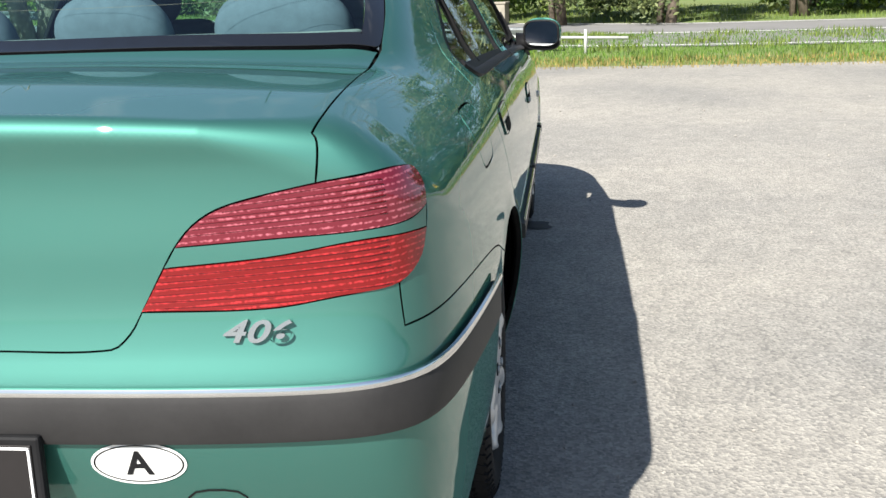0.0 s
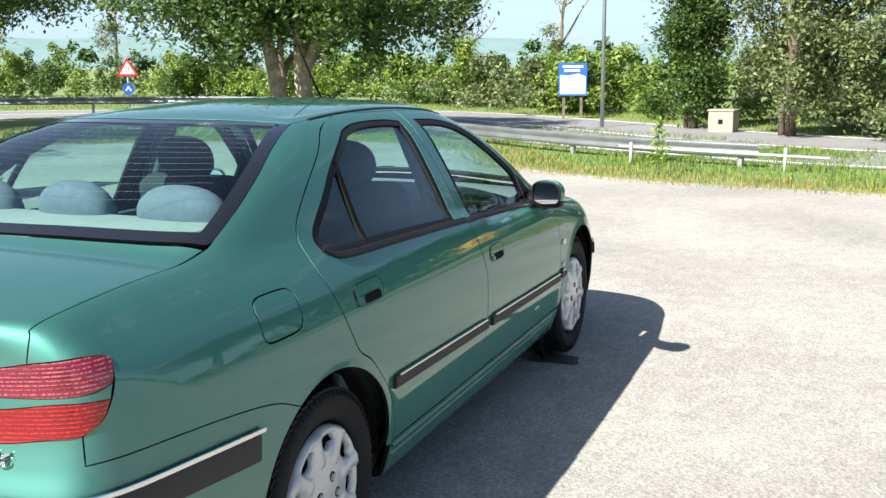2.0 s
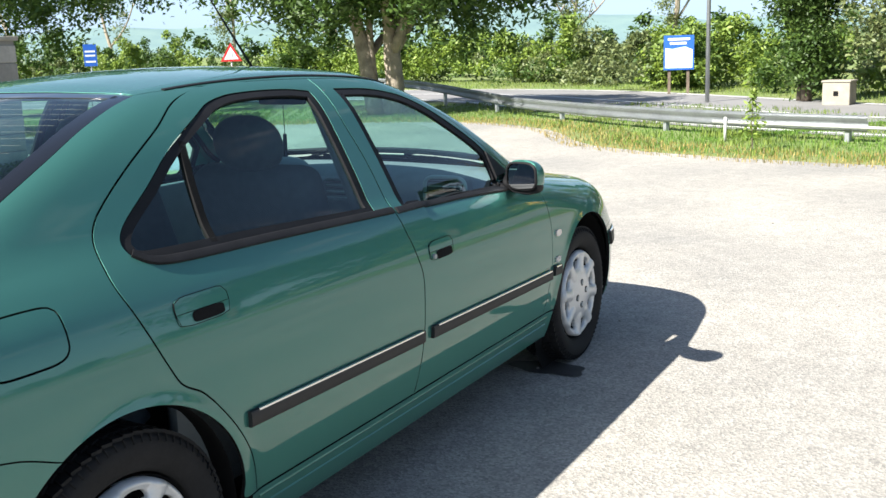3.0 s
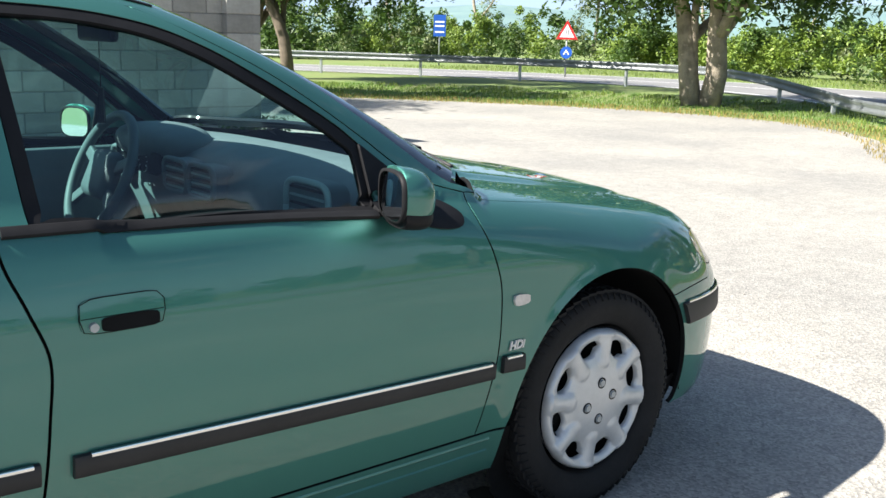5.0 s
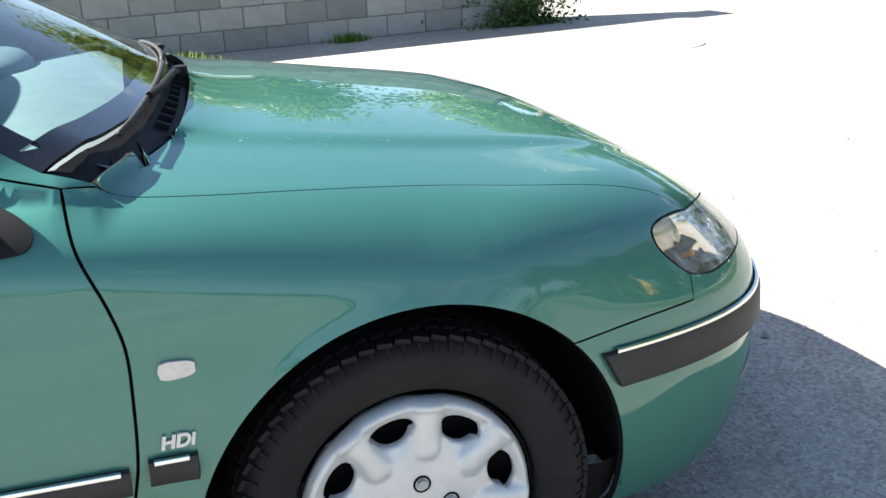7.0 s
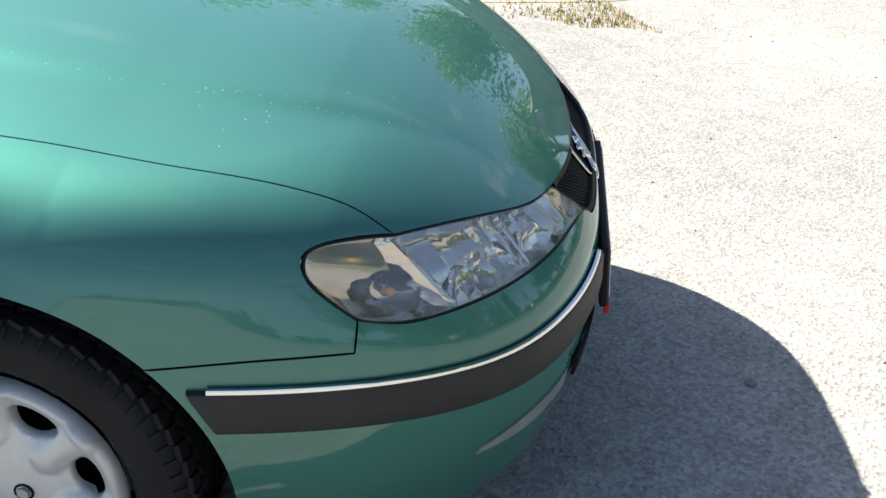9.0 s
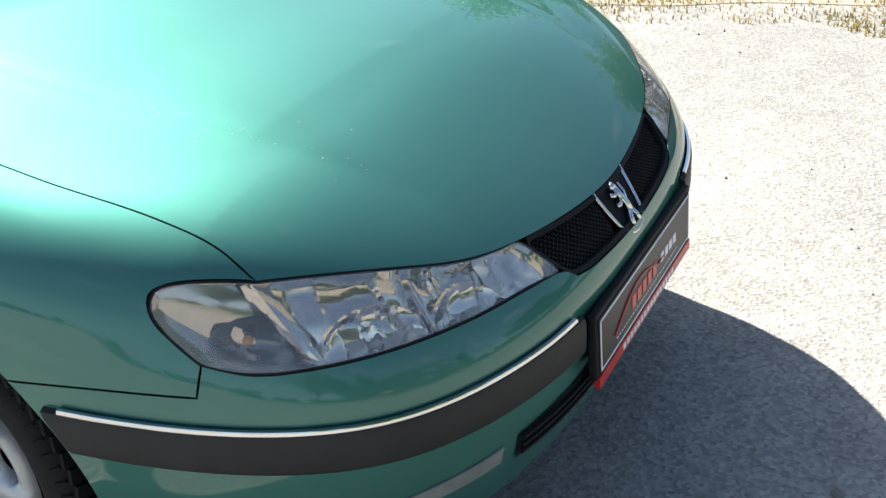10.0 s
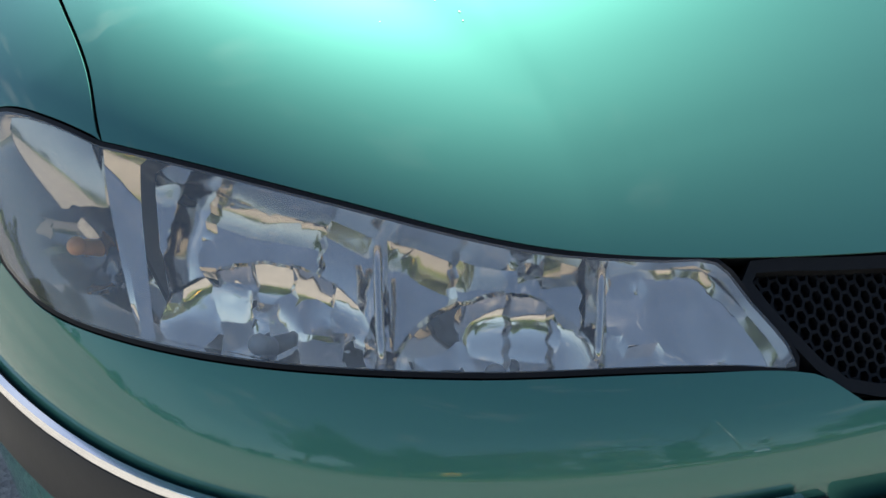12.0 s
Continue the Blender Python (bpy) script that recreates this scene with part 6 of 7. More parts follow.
def strewn(name, places, size, material, label, category, parent=None, kind="stuff", bend=.35, tall=True, seed=1):
    """Many small blades or leaves as one mesh: places n x 3, size range."""
    rng = np.random.default_rng(seed)
    n = len(places)
    s = rng.uniform(size[0], size[1], n)
    a = rng.uniform(0, math.tau, n)
    if tall:
        d = np.stack([np.cos(a), np.sin(a), 0 * a], 1)
        lean = np.stack([np.cos(a + 1.5), np.sin(a + 1.5), 0 * a], 1) * (rng.uniform(-bend, bend, n) * s)[:, None]
        up = np.array((0, 0, 1.)) * s[:, None]
        w = (s * .045 + .003)[:, None]
        V = np.stack([places - d * w, places + d * w, places + lean * .4 + up * .6 + d * w * .7, places + lean + up, places + lean * .4 + up * .6 - d * w * .7], 1)
        k = 5
    else:
        nrm = rng.normal(size=(n, 3))
        nrm[:, 2] = np.abs(nrm[:, 2]) + .3
        nrm /= np.linalg.norm(nrm, axis=1, keepdims=True)
        t = np.cross(nrm, rng.normal(size=(n, 3)))
        t /= np.linalg.norm(t, axis=1, keepdims=True)
        b = np.cross(nrm, t)
        L, Wd = s[:, None], s[:, None] * .42
        V = np.stack([places - t * L * .5, places + b * Wd * .5 + nrm * L * .06, places + t * L * .5, places - b * Wd * .5 + nrm * L * .06], 1)
        k = 4
    V = V.reshape(-1, 3)
    me = bpy.data.meshes.new(name)
    me.vertices.add(len(V))
    me.vertices.foreach_set("co", V.ravel())
    me.loops.add(n * k)
    me.loops.foreach_set("vertex_index", np.arange(n * k))
    me.polygons.add(n)
    me.polygons.foreach_set("loop_start", np.arange(0, n * k, k))
    me.update(calc_edges=True)
    me.materials.append(material)
    ob = new(name, me)
    if parent:
        ob.parent = parent
        if label:
            ob["label"] = label
    else:
        tagged(ob, label, category)
    ob["kind"] = kind
    return ob


KD = dense(KERB, .25, closed=False)
rng = np.random.default_rng(4)


def along(line, n, lo, hi):
    """Random places beside a line, from lo to hi metres beyond it."""
    i = rng.integers(0, len(line) - 1, n)
    t = rng.uniform(0, 1, n)[:, None]
    p = line[i] * (1 - t) + line[i + 1] * t
    d = line[i + 1] - line[i]
    d /= np.linalg.norm(d, axis=1, keepdims=True)
    return p + np.stack([d[:, 1], -d[:, 0]], 1) * rng.uniform(lo, hi, n)[:, None]


near = KD[(KD[:, 1] > -6) & (KD[:, 1] < 21)]
g = along(near, 60000, .30, 6.0)
tuft = np.sin(g[:, 0] * 2.3 + np.sin(g[:, 1] * 1.7)) * np.sin(g[:, 1] * 2.9 + 1.3 * np.sin(g[:, 0] * 1.1))
short, long_ = g[tuft < .35], g[tuft >= .35]
strewn("verge_grass", np.c_[short, np.full(len(short), -.02)], (.02, .07), GRASSBLADE, "short green grass on the verge", "grass", seed=2)
strewn("tall_grass", np.c_[long_, np.full(len(long_), -.02)], (.04, .12), GRASSPALE, "taller tufts of pale green grass on the verge", "grass", seed=6)
g = along(near, 14000, -.35, 1.1)
strewn("dry_grass", np.c_[g, np.full(len(g), -.005)], (.02, .07), DRYGRASS, "dry yellowish grass along the asphalt edge", "grass", seed=3)
g = rng.uniform((-6, 5.5), (2.1, 7.5), (16000, 2))
g = g[(g[:, 1] > 5.75 + .16 * np.sin(g[:, 0] * 3.1) + .08 * np.sin(g[:, 0] * 9.7)) & (g[:, 0] < 2.0 - .5 * (g[:, 1] - 5.7)) & (g[:, 1] < 7.36 + .078 * g[:, 0])]
strewn("wall_grass", np.c_[g, np.zeros(len(g))], (.06, .18), GRASSPALE, "patch of grass along the block wall", "grass", seed=4)
g = rng.normal((4.95, 7.55), (.24, .08), (1700, 2))
strewn("wall_weeds", np.c_[g, rng.uniform(0, 1, len(g)) ** 1.6 * .30], (.03, .08), LEAF, "clump of tall weeds at the wall's corner", "weeds", tall=False, seed=5)
g = rng.normal((3.05, 7.48), (.09, .05), (260, 2))
strewn("weed_tuft", np.c_[g, np.zeros(len(g))], (.03, .10), GRASSBLADE, "small weed tuft at the foot of the wall", "weeds", seed=6)
g = rng.uniform((-1.5, 2.95), (3.1, 4.7), (26000, 2))
g = g[(g[:, 0] < 2.75 - .45 * (g[:, 1] - 3.0)) & (rng.uniform(size=len(g)) < .15 + .8 * np.sin(g[:, 0] * 2.1 + np.sin(g[:, 1] * 3)) ** 2) & (g[:, 1] > 3.05 + .10 * np.sin(g[:, 0] * 4) + .05 * np.sin(g[:, 0] * 13) + .12 * (g[:, 0] - 1.5))]
strewn("dry_tufts", np.c_[g, np.zeros(len(g))], (.008, .032), DRYGRASS, "thin dry grass on bare soil beside the asphalt", "grass", seed=7)

# loose stones on the asphalt
rng = np.random.default_rng(9)
sv, sf = [], []
for i in range(900):
    r = rng.uniform(.003, .009) if i > 40 else rng.uniform(.009, .016)
    c = np.array((rng.uniform(-3, 6), rng.uniform(-5, 5), r * .35))
    k0 = len(sv)
    o = rng.uniform(.7, 1.2, (6, 1)) * np.array([(1, 0, 0), (-1, 0, 0), (0, 1, 0), (0, -1, 0), (0, 0, .7), (0, 0, -.7)]) * r
    sv += list(c + o)
    sf += [(k0 + a, k0 + b, k0 + c_) for a, b, c_ in ((0, 2, 4), (2, 1, 4), (1, 3, 4), (3, 0, 4), (2, 0, 5), (1, 2, 5), (3, 1, 5), (0, 3, 5))]
tagged(mesh_object("loose_stones", sv, sf, mat("pebble", (.30, .28, .25), .9, spread=.4, scale=4), smooth=False), "loose small stones scattered on the asphalt", "stones", kind="stuff")


def blot(name, c, r, z, material, label, lobes, n=60, seed=3):
    rg_ = random.Random(seed)
    ph = [(rg_.uniform(0, 6.28), rg_.uniform(.02, .075)) for _ in range(lobes)]
    bm = bmesh.new()
    bm.faces.new([bm.verts.new((c[0] + r[0] * math.cos(a) * (1 + sum(q * math.sin((k + 2) * a + p) for k, (p, q) in enumerate(ph))),
                                c[1] + r[1] * math.sin(a) * (1 + sum(q * math.sin((k + 2) * a + p) for k, (p, q) in enumerate(ph))), z)) for a in np.linspace(0, math.tau, n, endpoint=False)])
    me = bpy.data.meshes.new(name)
    bm.to_mesh(me)
    bm.free()
    me.materials.append(material)
    return tagged(new(name, me), label, "stain", kind="structure")


blot("dry_soil", (.3, 3.95, 0), (2.15, .80), .003, SOIL, "bare brown soil with dry grass beside the asphalt", 6, 90, 8)
blot("grass_patch", (-2.2, 6.60, 0), (4.0, .80), .003, GRASSGROUND, "grassy ground along the foot of the block wall", 6, 90, 5)
blot("oil_stain", (1.15, -.76, 0), (.085, .19), .004, OIL, "dark wet oil stain under the car's front", 6)
man = thing("manhole_cover", "round pale metal manhole cover set in the asphalt", "manhole", (5.36, 5.42, 0))
bm = bmesh.new()
revolve(bm, [(.001, .012), (.25, .012), (.262, .004), (.268, .004), (.275, .014), (.32, .012), (.33, 0)], 48, "z")
part("cover", bm, IRON, man, smooth=True, angle=.3)
bm = bmesh.new()
for i in range(-6, 7):
    for j in range(-6, 7):
        if i * i + j * j < 36:
            box(bm, (i * .038 - .011, j * .038 - .011, .010), (i * .038 + .011, j * .038 + .011, .016))
tagged(part("studs", bm, IRON, man), kind="stuff")

# ---- block wall ----
wall = thing("wall_north", "grey concrete block wall with a corner pier and flat coping", "wall", (5.15, 7.80, 0), 184.5, kind="structure")
BL, BH, BT = .40, .195, .20
WLEN, ROWS = 13.0, 8
bm = bmesh.new()
box(bm, (.42, -.188, 0), (WLEN, -.012, ROWS * (BH + .010)), 0)
part("mortar_bed", bm, MORTAR, wall)
bm = bmesh.new()
box(bm, (.38, -.23, ROWS * (BH + .01)), (WLEN, .03, ROWS * (BH + .01) + .045), .008)
part("coping", bm, CONCRETE, wall, "thin pale concrete coping")
bm = bmesh.new()
box(bm, (.012, -.288, 0), (.428, .088, 1.69), 0)
pier = part("pier_core", bm, MORTAR, wall)
bm = bmesh.new()
box(bm, (-.03, -.33, 1.69), (.47, .13, 1.74), .01)
part("pier_cap", bm, CONCRETE, wall, "pale concrete pier cap")

# ---- guard rail ----
def guard_rail(line, name, label, z=.55, post_every=3.2, paint=STEEL):
    gr_ = thing(name, label, "guard rail")
    L = dense(line, .3, closed=False)
    prof = [(0, .155), (.022, .150), (.045, .115), (.045, .075), (.005, .035), (.005, -.035), (.045, -.075), (.045, -.115), (.022, -.150), (0, -.155)]
    bm = bmesh.new()
    rows = []
    rise = [z * min(1, .44 + .56 * max(0, i * .3 - 9) / 8) for i in range(len(L))]  # the end ramps down
    for i, p in enumerate(L):
        d = L[min(i + 1, len(L) - 1)] - L[max(i - 1, 0)]
        d /= np.linalg.norm(d)
        nrm = np.array((-d[1], d[0]))
        rows.append([bm.verts.new((p[0] + nrm[0] * a, p[1] + nrm[1] * a, rise[i] + b * .72)) for a, b in prof])
    for A, B in zip(rows, rows[1:]):
        for i in range(len(prof) - 1):
            bm.faces.new((A[i], A[i + 1], B[i + 1], B[i]))
    bmesh.ops.solidify(bm, geom=bm.faces[:], thickness=.004)
    part("rail", bm, paint, gr_, smooth=True, angle=1.0)
    acc = 0.0
    for i in range(1, len(L)):
        acc += np.linalg.norm(L[i] - L[i - 1])
        if acc >= post_every or i == 1:
            acc = 0.0
            d = L[i] - L[i - 1]
            bm = bmesh.new()
            box(bm, (-.035, -.06, -.05), (.035, .02, rise[i] + .10), .006, 1, Matrix.Translation((L[i][0], L[i][1], 0)) @ Matrix.Rotation(math.atan2(d[1], d[0]), 4, "Z") @ Matrix.Translation((0, -.03, 0)))
            part("post", bm, paint, gr_)
    return gr_


RAIL = [(11.7, -.9), (12.5, 1.1), (14.1, 3.6), (16.1, 6.0), (18.2, 8.4), (20.8, 11.8), (21.6, 15.5), (20.3, 19.5), (18.2, 23), (15, 27)]
guard_rail(RAIL, "guard_rail", "galvanised steel guard rail on posts along the road")
bm = bmesh.new()
er = thing("rail_end", "low white rail beside the end of the guard rail", "rail")
tube(bm, [(11.15, -1.9, .20), (11.75, 1.2, .26)], .022, 8)
part("bar", bm, PALEGREY, er, smooth=True)
for q in ((11.28, -1.3), (11.72, 1.0)):
    bm = bmesh.new()
    tube(bm, [(q[0] - .05, q[1], -.05), (q[0] - .05, q[1], .33)], .022, 8)
    part("post", bm, PALEGREY, er, smooth=True)


# ---- road ----
def ribbon(name, line, lo, hi, z, material, label, category="road"):
    L = dense(line, 1.0, closed=False)
    V, F = [], []
    for i, p in enumerate(L):
        d = L[min(i + 1, len(L) - 1)] - L[max(i - 1, 0)]
        d /= np.linalg.norm(d)
        n_ = np.array((d[1], -d[0]))
        V += [(*(p + n_ * lo), z), (*(p + n_ * hi), z)]
        if i:
            F.append((2 * i - 2, 2 * i - 1, 2 * i + 1, 2 * i))
    return tagged(mesh_object(name, V, F, material), label, category, kind="structure")


ROADLINE = [(8.0, -60), (9.8, -20), (10.8, -6), (11.6, -1), (14.1, 3.6), (16.1, 6.0), (18.2, 8.4), (20.8, 11.8), (21.6, 15.5), (20.3, 19.5), (18.2, 23), (15, 27), (5, 33), (-12, 40)]
ribbon("road", ROADLINE, .8, 7.0, -.008, ROADMAT, "grey two-lane road beyond the guard rail")
for lo in (1.0, 3.85, 6.7):
    ribbon("road_marking", ROADLINE, lo, lo + .14, -.003, WHITEPAINT, "white line along the road", "marking")


# ---- trees ----
def branch(bm, p, d, r, length, rg_, depth, tips):
    pts = [Vector(p)]
    d = Vector(d).normalized()
    n_ = 5
    for i in range(n_):
        d = (d + Vector((rg_.uniform(-.18, .18), rg_.uniform(-.18, .18), rg_.uniform(-.05, .14)))).normalized()
        pts.append(pts[-1] + d * length / n_)
    tube(bm, pts, r, 7 if depth > 1 else 5, r * .55)
    if depth == 0:
        tips.append(pts[-1])
        tips.append(pts[-2])
        return
    for k in range(rg_.randint(2, 3) + (depth > 2)):
        i = rg_.randint(2, n_)
        side_ = Vector((rg_.uniform(-1, 1), rg_.uniform(-1, 1), rg_.uniform(-.1, .7))).normalized()
        branch(bm, pts[i], d * .55 + side_ * .8, r * .5, length * rg_.uniform(.55, .75), rg_, depth - 1, tips)
    tips.append(pts[-1])


def tree(name, label, at, stems, crown, leaves, leaf, size, bark=BARK, seed=1, droop=0.0, clump=.45):
    """Tapered stems with limbs, and a crown of leaf clumps round the twigs and within an uneven hull."""
    t = thing(name, label, "tree", at)
    rg_ = random.Random(seed)
    bm = bmesh.new()
    tips = []
    for (dx, dy, tilt, r, L) in stems:
        branch(bm, (dx, dy, -.05), (tilt[0], tilt[1], 1), r, L, rg_, 3, tips)
    part("trunk", bm, bark, t, smooth=True, angle=1.5)
    rg2 = np.random.default_rng(seed)
    c, r = np.array(crown[:3]), np.array(crown[3:])
    cen = [np.array(p) for p in tips if np.all(np.abs((np.array(p) - c) / r) < 1.15)]
    for _ in range(int(leaves / 420)):
        v = rg2.normal(size=3)
        v /= np.linalg.norm(v)
        cen.append(c + v * r * rg2.uniform(.45, 1.0))
    cen = np.array(cen)
    pick = rg2.integers(0, len(cen), leaves)
    P = cen[pick] + rg2.normal(size=(leaves, 3)) * (clump * rg2.uniform(.45, 1.0, len(cen)))[pick][:, None] * np.array((1, 1, .7))
    P[:, 2] -= droop * rg2.uniform(0, 1, leaves) ** 2
    strewn("crown", P, size, leaf, "", "", parent=t, tall=False, seed=seed)
    return t


def shrub_row(name, label, line, height, depth, leaves, leaf, size, seed, share=1.0):
    """Bushes along a line: each a heap of leafy lobes with its own height, the outline ragged."""
    rg2 = np.random.default_rng(seed)
    L = dense(line, .5, closed=False)
    n = max(8, int(len(L) * .55 * share))
    cen, rad = [], []
    for b in L[rg2.integers(0, len(L), n)] + rg2.normal(size=(n, 2)) * depth * .35:
        h = height * rg2.uniform(.55, 1.2) * (1 + .2 * math.sin(b[0] * .7 + b[1] * .45))
        for k in range(9):
            u = rg2.uniform(.1, 1) ** .8
            cen.append((b[0] + rg2.normal() * depth * .30 * (1.2 - u), b[1] + rg2.normal() * depth * .30 * (1.2 - u), h * u * .86))
            rad.append(height * rg2.uniform(.10, .22) * (1.25 - .5 * u))
    cen, rad = np.array(cen), np.array(rad)
    pick = rg2.integers(0, len(cen), leaves)
    v = rg2.normal(size=(leaves, 3))
    v /= np.linalg.norm(v, axis=1, keepdims=True)
    P = cen[pick] + v * (rad[pick] * rg2.uniform(.5, 1.25, leaves))[:, None]
    P[:, 2] = np.abs(P[:, 2])
    return strewn(name, P, size, leaf, label, "hedge", tall=False, seed=seed)


tree("roadside_tree", "leafy roadside tree with two pale stems joined at the foot", (16.8, 10.1, 0), [(-.10, .12, (-.10, .09), .23, 3.2), (.12, -.14, (.10, -.09), .25, 3.4), (0, .1, (.0, .3), .12, 3.0)],
     (0, 0, 3.5, 4.3, 4.6, 1.45), 52000, LEAF, (.11, .22), BARKPALE, 5, .8, .36)
tree("corner_tree", "dense green tree beyond the block wall", (13, 22, 0), [(0, 0, (.1, 0), .25, 3.0), (.7, -.7, (-.1, .15), .2, 2.8)], (2.2, -2.2, 3.9, 4.4, 4.6, 1.7), 44000, LEAF, (.10, .22), BARK, 8, .5, .40)
for i, (x, y, h, w, lf, lv) in enumerate(((20.8, 1.4, 9.0, .62, LEAF, 30000), (18.7, -.95, 7.0, 1.3, LEAFGREY, 24000), (18.2, -3.2, 7.4, 1.6, LEAFGREY, 20000), (19.5, -6.2, 8.0, 1.8, LEAF, 12000))):
    tree("poplar", "tall dark columnar poplar with leaves down to the grass" if i == 0 else "tall roadside poplar with a grey green crown", (x, y, 0),
         [(0, 0, (0, 0), .12, h * .6), (.25, .2, (.05, .03), .08, h * .5)], (0, 0, 3.2 if i == 0 else 2.7, w, w, 3.1 if i == 0 else 2.5), lv, lf, (.07, .16), BARK, 20 + i, .3, .30)
HEDGE = [(20, -14), (22.6, -5), (25.6, 2.2), (31, 9), (34.8, 16), (36.5, 25), (34, 36), (28, 46)]
tagged(shrub_row("hedge", "long row of light green bushes behind the road", HEDGE, 2.1, 2.4, 70000, LEAFLIGHT, (.10, .24), 31), kind="stuff")
tagged(shrub_row("green_bushes", "mid green bushes among the row behind the road", HEDGE, 2.2, 2.6, 40000, LEAF, (.10, .24), 35, .6), kind="stuff")
tagged(shrub_row("pale_bushes", "pale grey green bushes among the row behind the road", HEDGE, 1.9, 2.8, 26000, LEAFGREY, (.10, .24), 36, .4), kind="stuff")
shrub_row("back_bushes", "darker bushes behind the light green row", [(36, -12), (40, 6), (43, 20), (42, 34), (34, 52)], 2.3, 3.0, 30000, LEAF, (.20, .40), 33)
shrub_row("tall_bushes", "tall green bushes beyond the wall's corner", [(27, 37), (20, 47), (8, 58)], 3.3, 3.2, 26000, LEAF, (.16, .34), 37)
g = rng.uniform((10, -8), (36, 30), (60000, 2))
rd = dense(ROADLINE, 1.0, closed=False)
hd = dense(HEDGE, 1.0, closed=False)
far_ = np.sqrt(((g[:, None] - rd[None]) ** 2).sum(-1)).min(1)
side_ = np.array([rd[k] for k in ((g[:, None] - rd[None]) ** 2).sum(-1).argmin(1)])
g = g[(far_ > 7.3) & (far_ < 15) & (g[:, 0] > side_[:, 0])]
strewn("lawn", np.c_[g, np.full(len(g), -.02)], (.04, .13), GRASSPALE, "mown grass between the road and the bushes", "grass", seed=9)
for i, (x, y) in enumerate(((-1.5, 13.5), (4.0, 14.5), (9.0, 16.5))):
    tree("wall_tree", "light green leafy tree behind the block wall", (x, y, 0), [(0, 0, (0, 0), .18, 3.2), (.2, .2, (.1, .1), .12, 2.8)], (0, 0, 4.2, 2.5, 2.0, 1.7), 9000, LEAFLIGHT, (.12, .26), BARK, 90 + i, .4, .5)
for i, (x, y, h) in enumerate(((60, 16, 9.5), (63, 24, 8.5), (66, 37, 9.5), (64, 44, 9.0), (60, 52, 10), (52, 56, 9), (58, 7, 8.5), (48, 62, 10))):
    tree("far_poplar", "slim pale poplar in the distance", (x, y, 0), [(0, 0, (0, 0), .16, h * .7)], (0, 0, h * .55, .8, .8, h * .45), 2600, LEAFGREY, (.14, .3), BARKPALE, 50 + i, .1, .5)
g = np.array([(0, 0)]) + rng.normal(size=(60, 2)) * .05
sap = thing("sapling", "thin leafy sapling standing in the verge grass", "sapling", (10.45, .35, 0))
bm = bmesh.new()
tube(bm, [(0, 0, -.02), (.01, .02, .35), (.0, .0, .78)], .008, 6, .003)
part("stem", bm, BARK, sap)
u = rng.uniform(.15, 1, 260)
strewn("leaves", np.c_[rng.normal(size=(260, 2)) * (.10 * (1.15 - u))[:, None], u * .78], (.04, .10), LEAFLIGHT, "", "", parent=sap, tall=False, seed=77)

# trees and bushes across the car park, which the paint and windows mirror
shrub_row("lot_bushes", "low green bushes along the far side of the car park", [(-40, -34), (-12, -38), (10, -37), (26, -27), (30, -18)], 2.2, 3.0, 22000, LEAF, (.22, .44), 41)
for i, (x, y) in enumerate(((14, -15.5), (19, -12), (23, -17), (27, -12))):
    tree("lot_tree", "broad leafy tree along the far side of the car park", (x, y, 0), [(0, 0, (0, 0), .22, 3.4)], (0, 0, 4.4, 2.7, 2.7, 2.2), 6000, LEAF, (.18, .38), BARK, 60 + i, .5, .7)

for i, (x, y) in enumerate(((24, -7.5), (22.5, -11), (25, -14.5), (22, -18))):
    tree("verge_tree", "dense dark green tree beyond the road", (x, y, 0), [(0, 0, (0, 0), .2, 3.6)], (0, 0, 4.0, 2.0, 2.0, 3.4), 9000, LEAFDARK, (.16, .34), BARK, 80 + i, .4, .6)

# ---- signs and street things ----
def pole_thing(name, label, category, at, r, h, m_):
    t = thing(name, label, category, at)
    bm = bmesh.new()
    tube(bm, [(0, 0, -.03), (0, 0, h)], r, 12, r * .75)
    part("pole", bm, m_, t, smooth=True)
    return t


pole_thing("lamp_post", "tall pale grey lamp post beside the road", "lamp post", (20.7, 3.6, 0), .05, 9.0, STEEL)
ts = pole_thing("warning_sign", "red-bordered triangular warning sign above a round blue arrow sign", "road sign", (24.6, 21.3, 0), .03, 1.75, STEEL)
TOW = math.degrees(math.atan2(-2.4 - 21.3, -2.6 - 24.6))


def sign_plate(parent, name, pts, z, thick, m_, front, at_rot):
    bm = bmesh.new()
    a = [bm.verts.new((front, y, z + q)) for y, q in pts]
    b = [bm.verts.new((front - thick, y, z + q)) for y, q in pts]
    bm.faces.new(a)
    bm.faces.new(b[::-1])
    for i in range(len(pts)):
        j = (i + 1) % len(pts)
        bm.faces.new((a[i], b[i], b[j], a[j]))
    bmesh.ops.recalc_face_normals(bm, faces=bm.faces)
    bmesh.ops.transform(bm, matrix=Matrix.Rotation(radians(at_rot), 4, "Z"), verts=bm.verts)
    return part(name, bm, m_, parent)


def tri_pts(s):
    return [(-s / 2, -s * .29), (s / 2, -s * .29), (0, s * .58)]


def disc_pts(r, n=28):
    return [(r * math.cos(a), r * math.sin(a)) for a in np.linspace(0, math.tau, n, endpoint=False)]


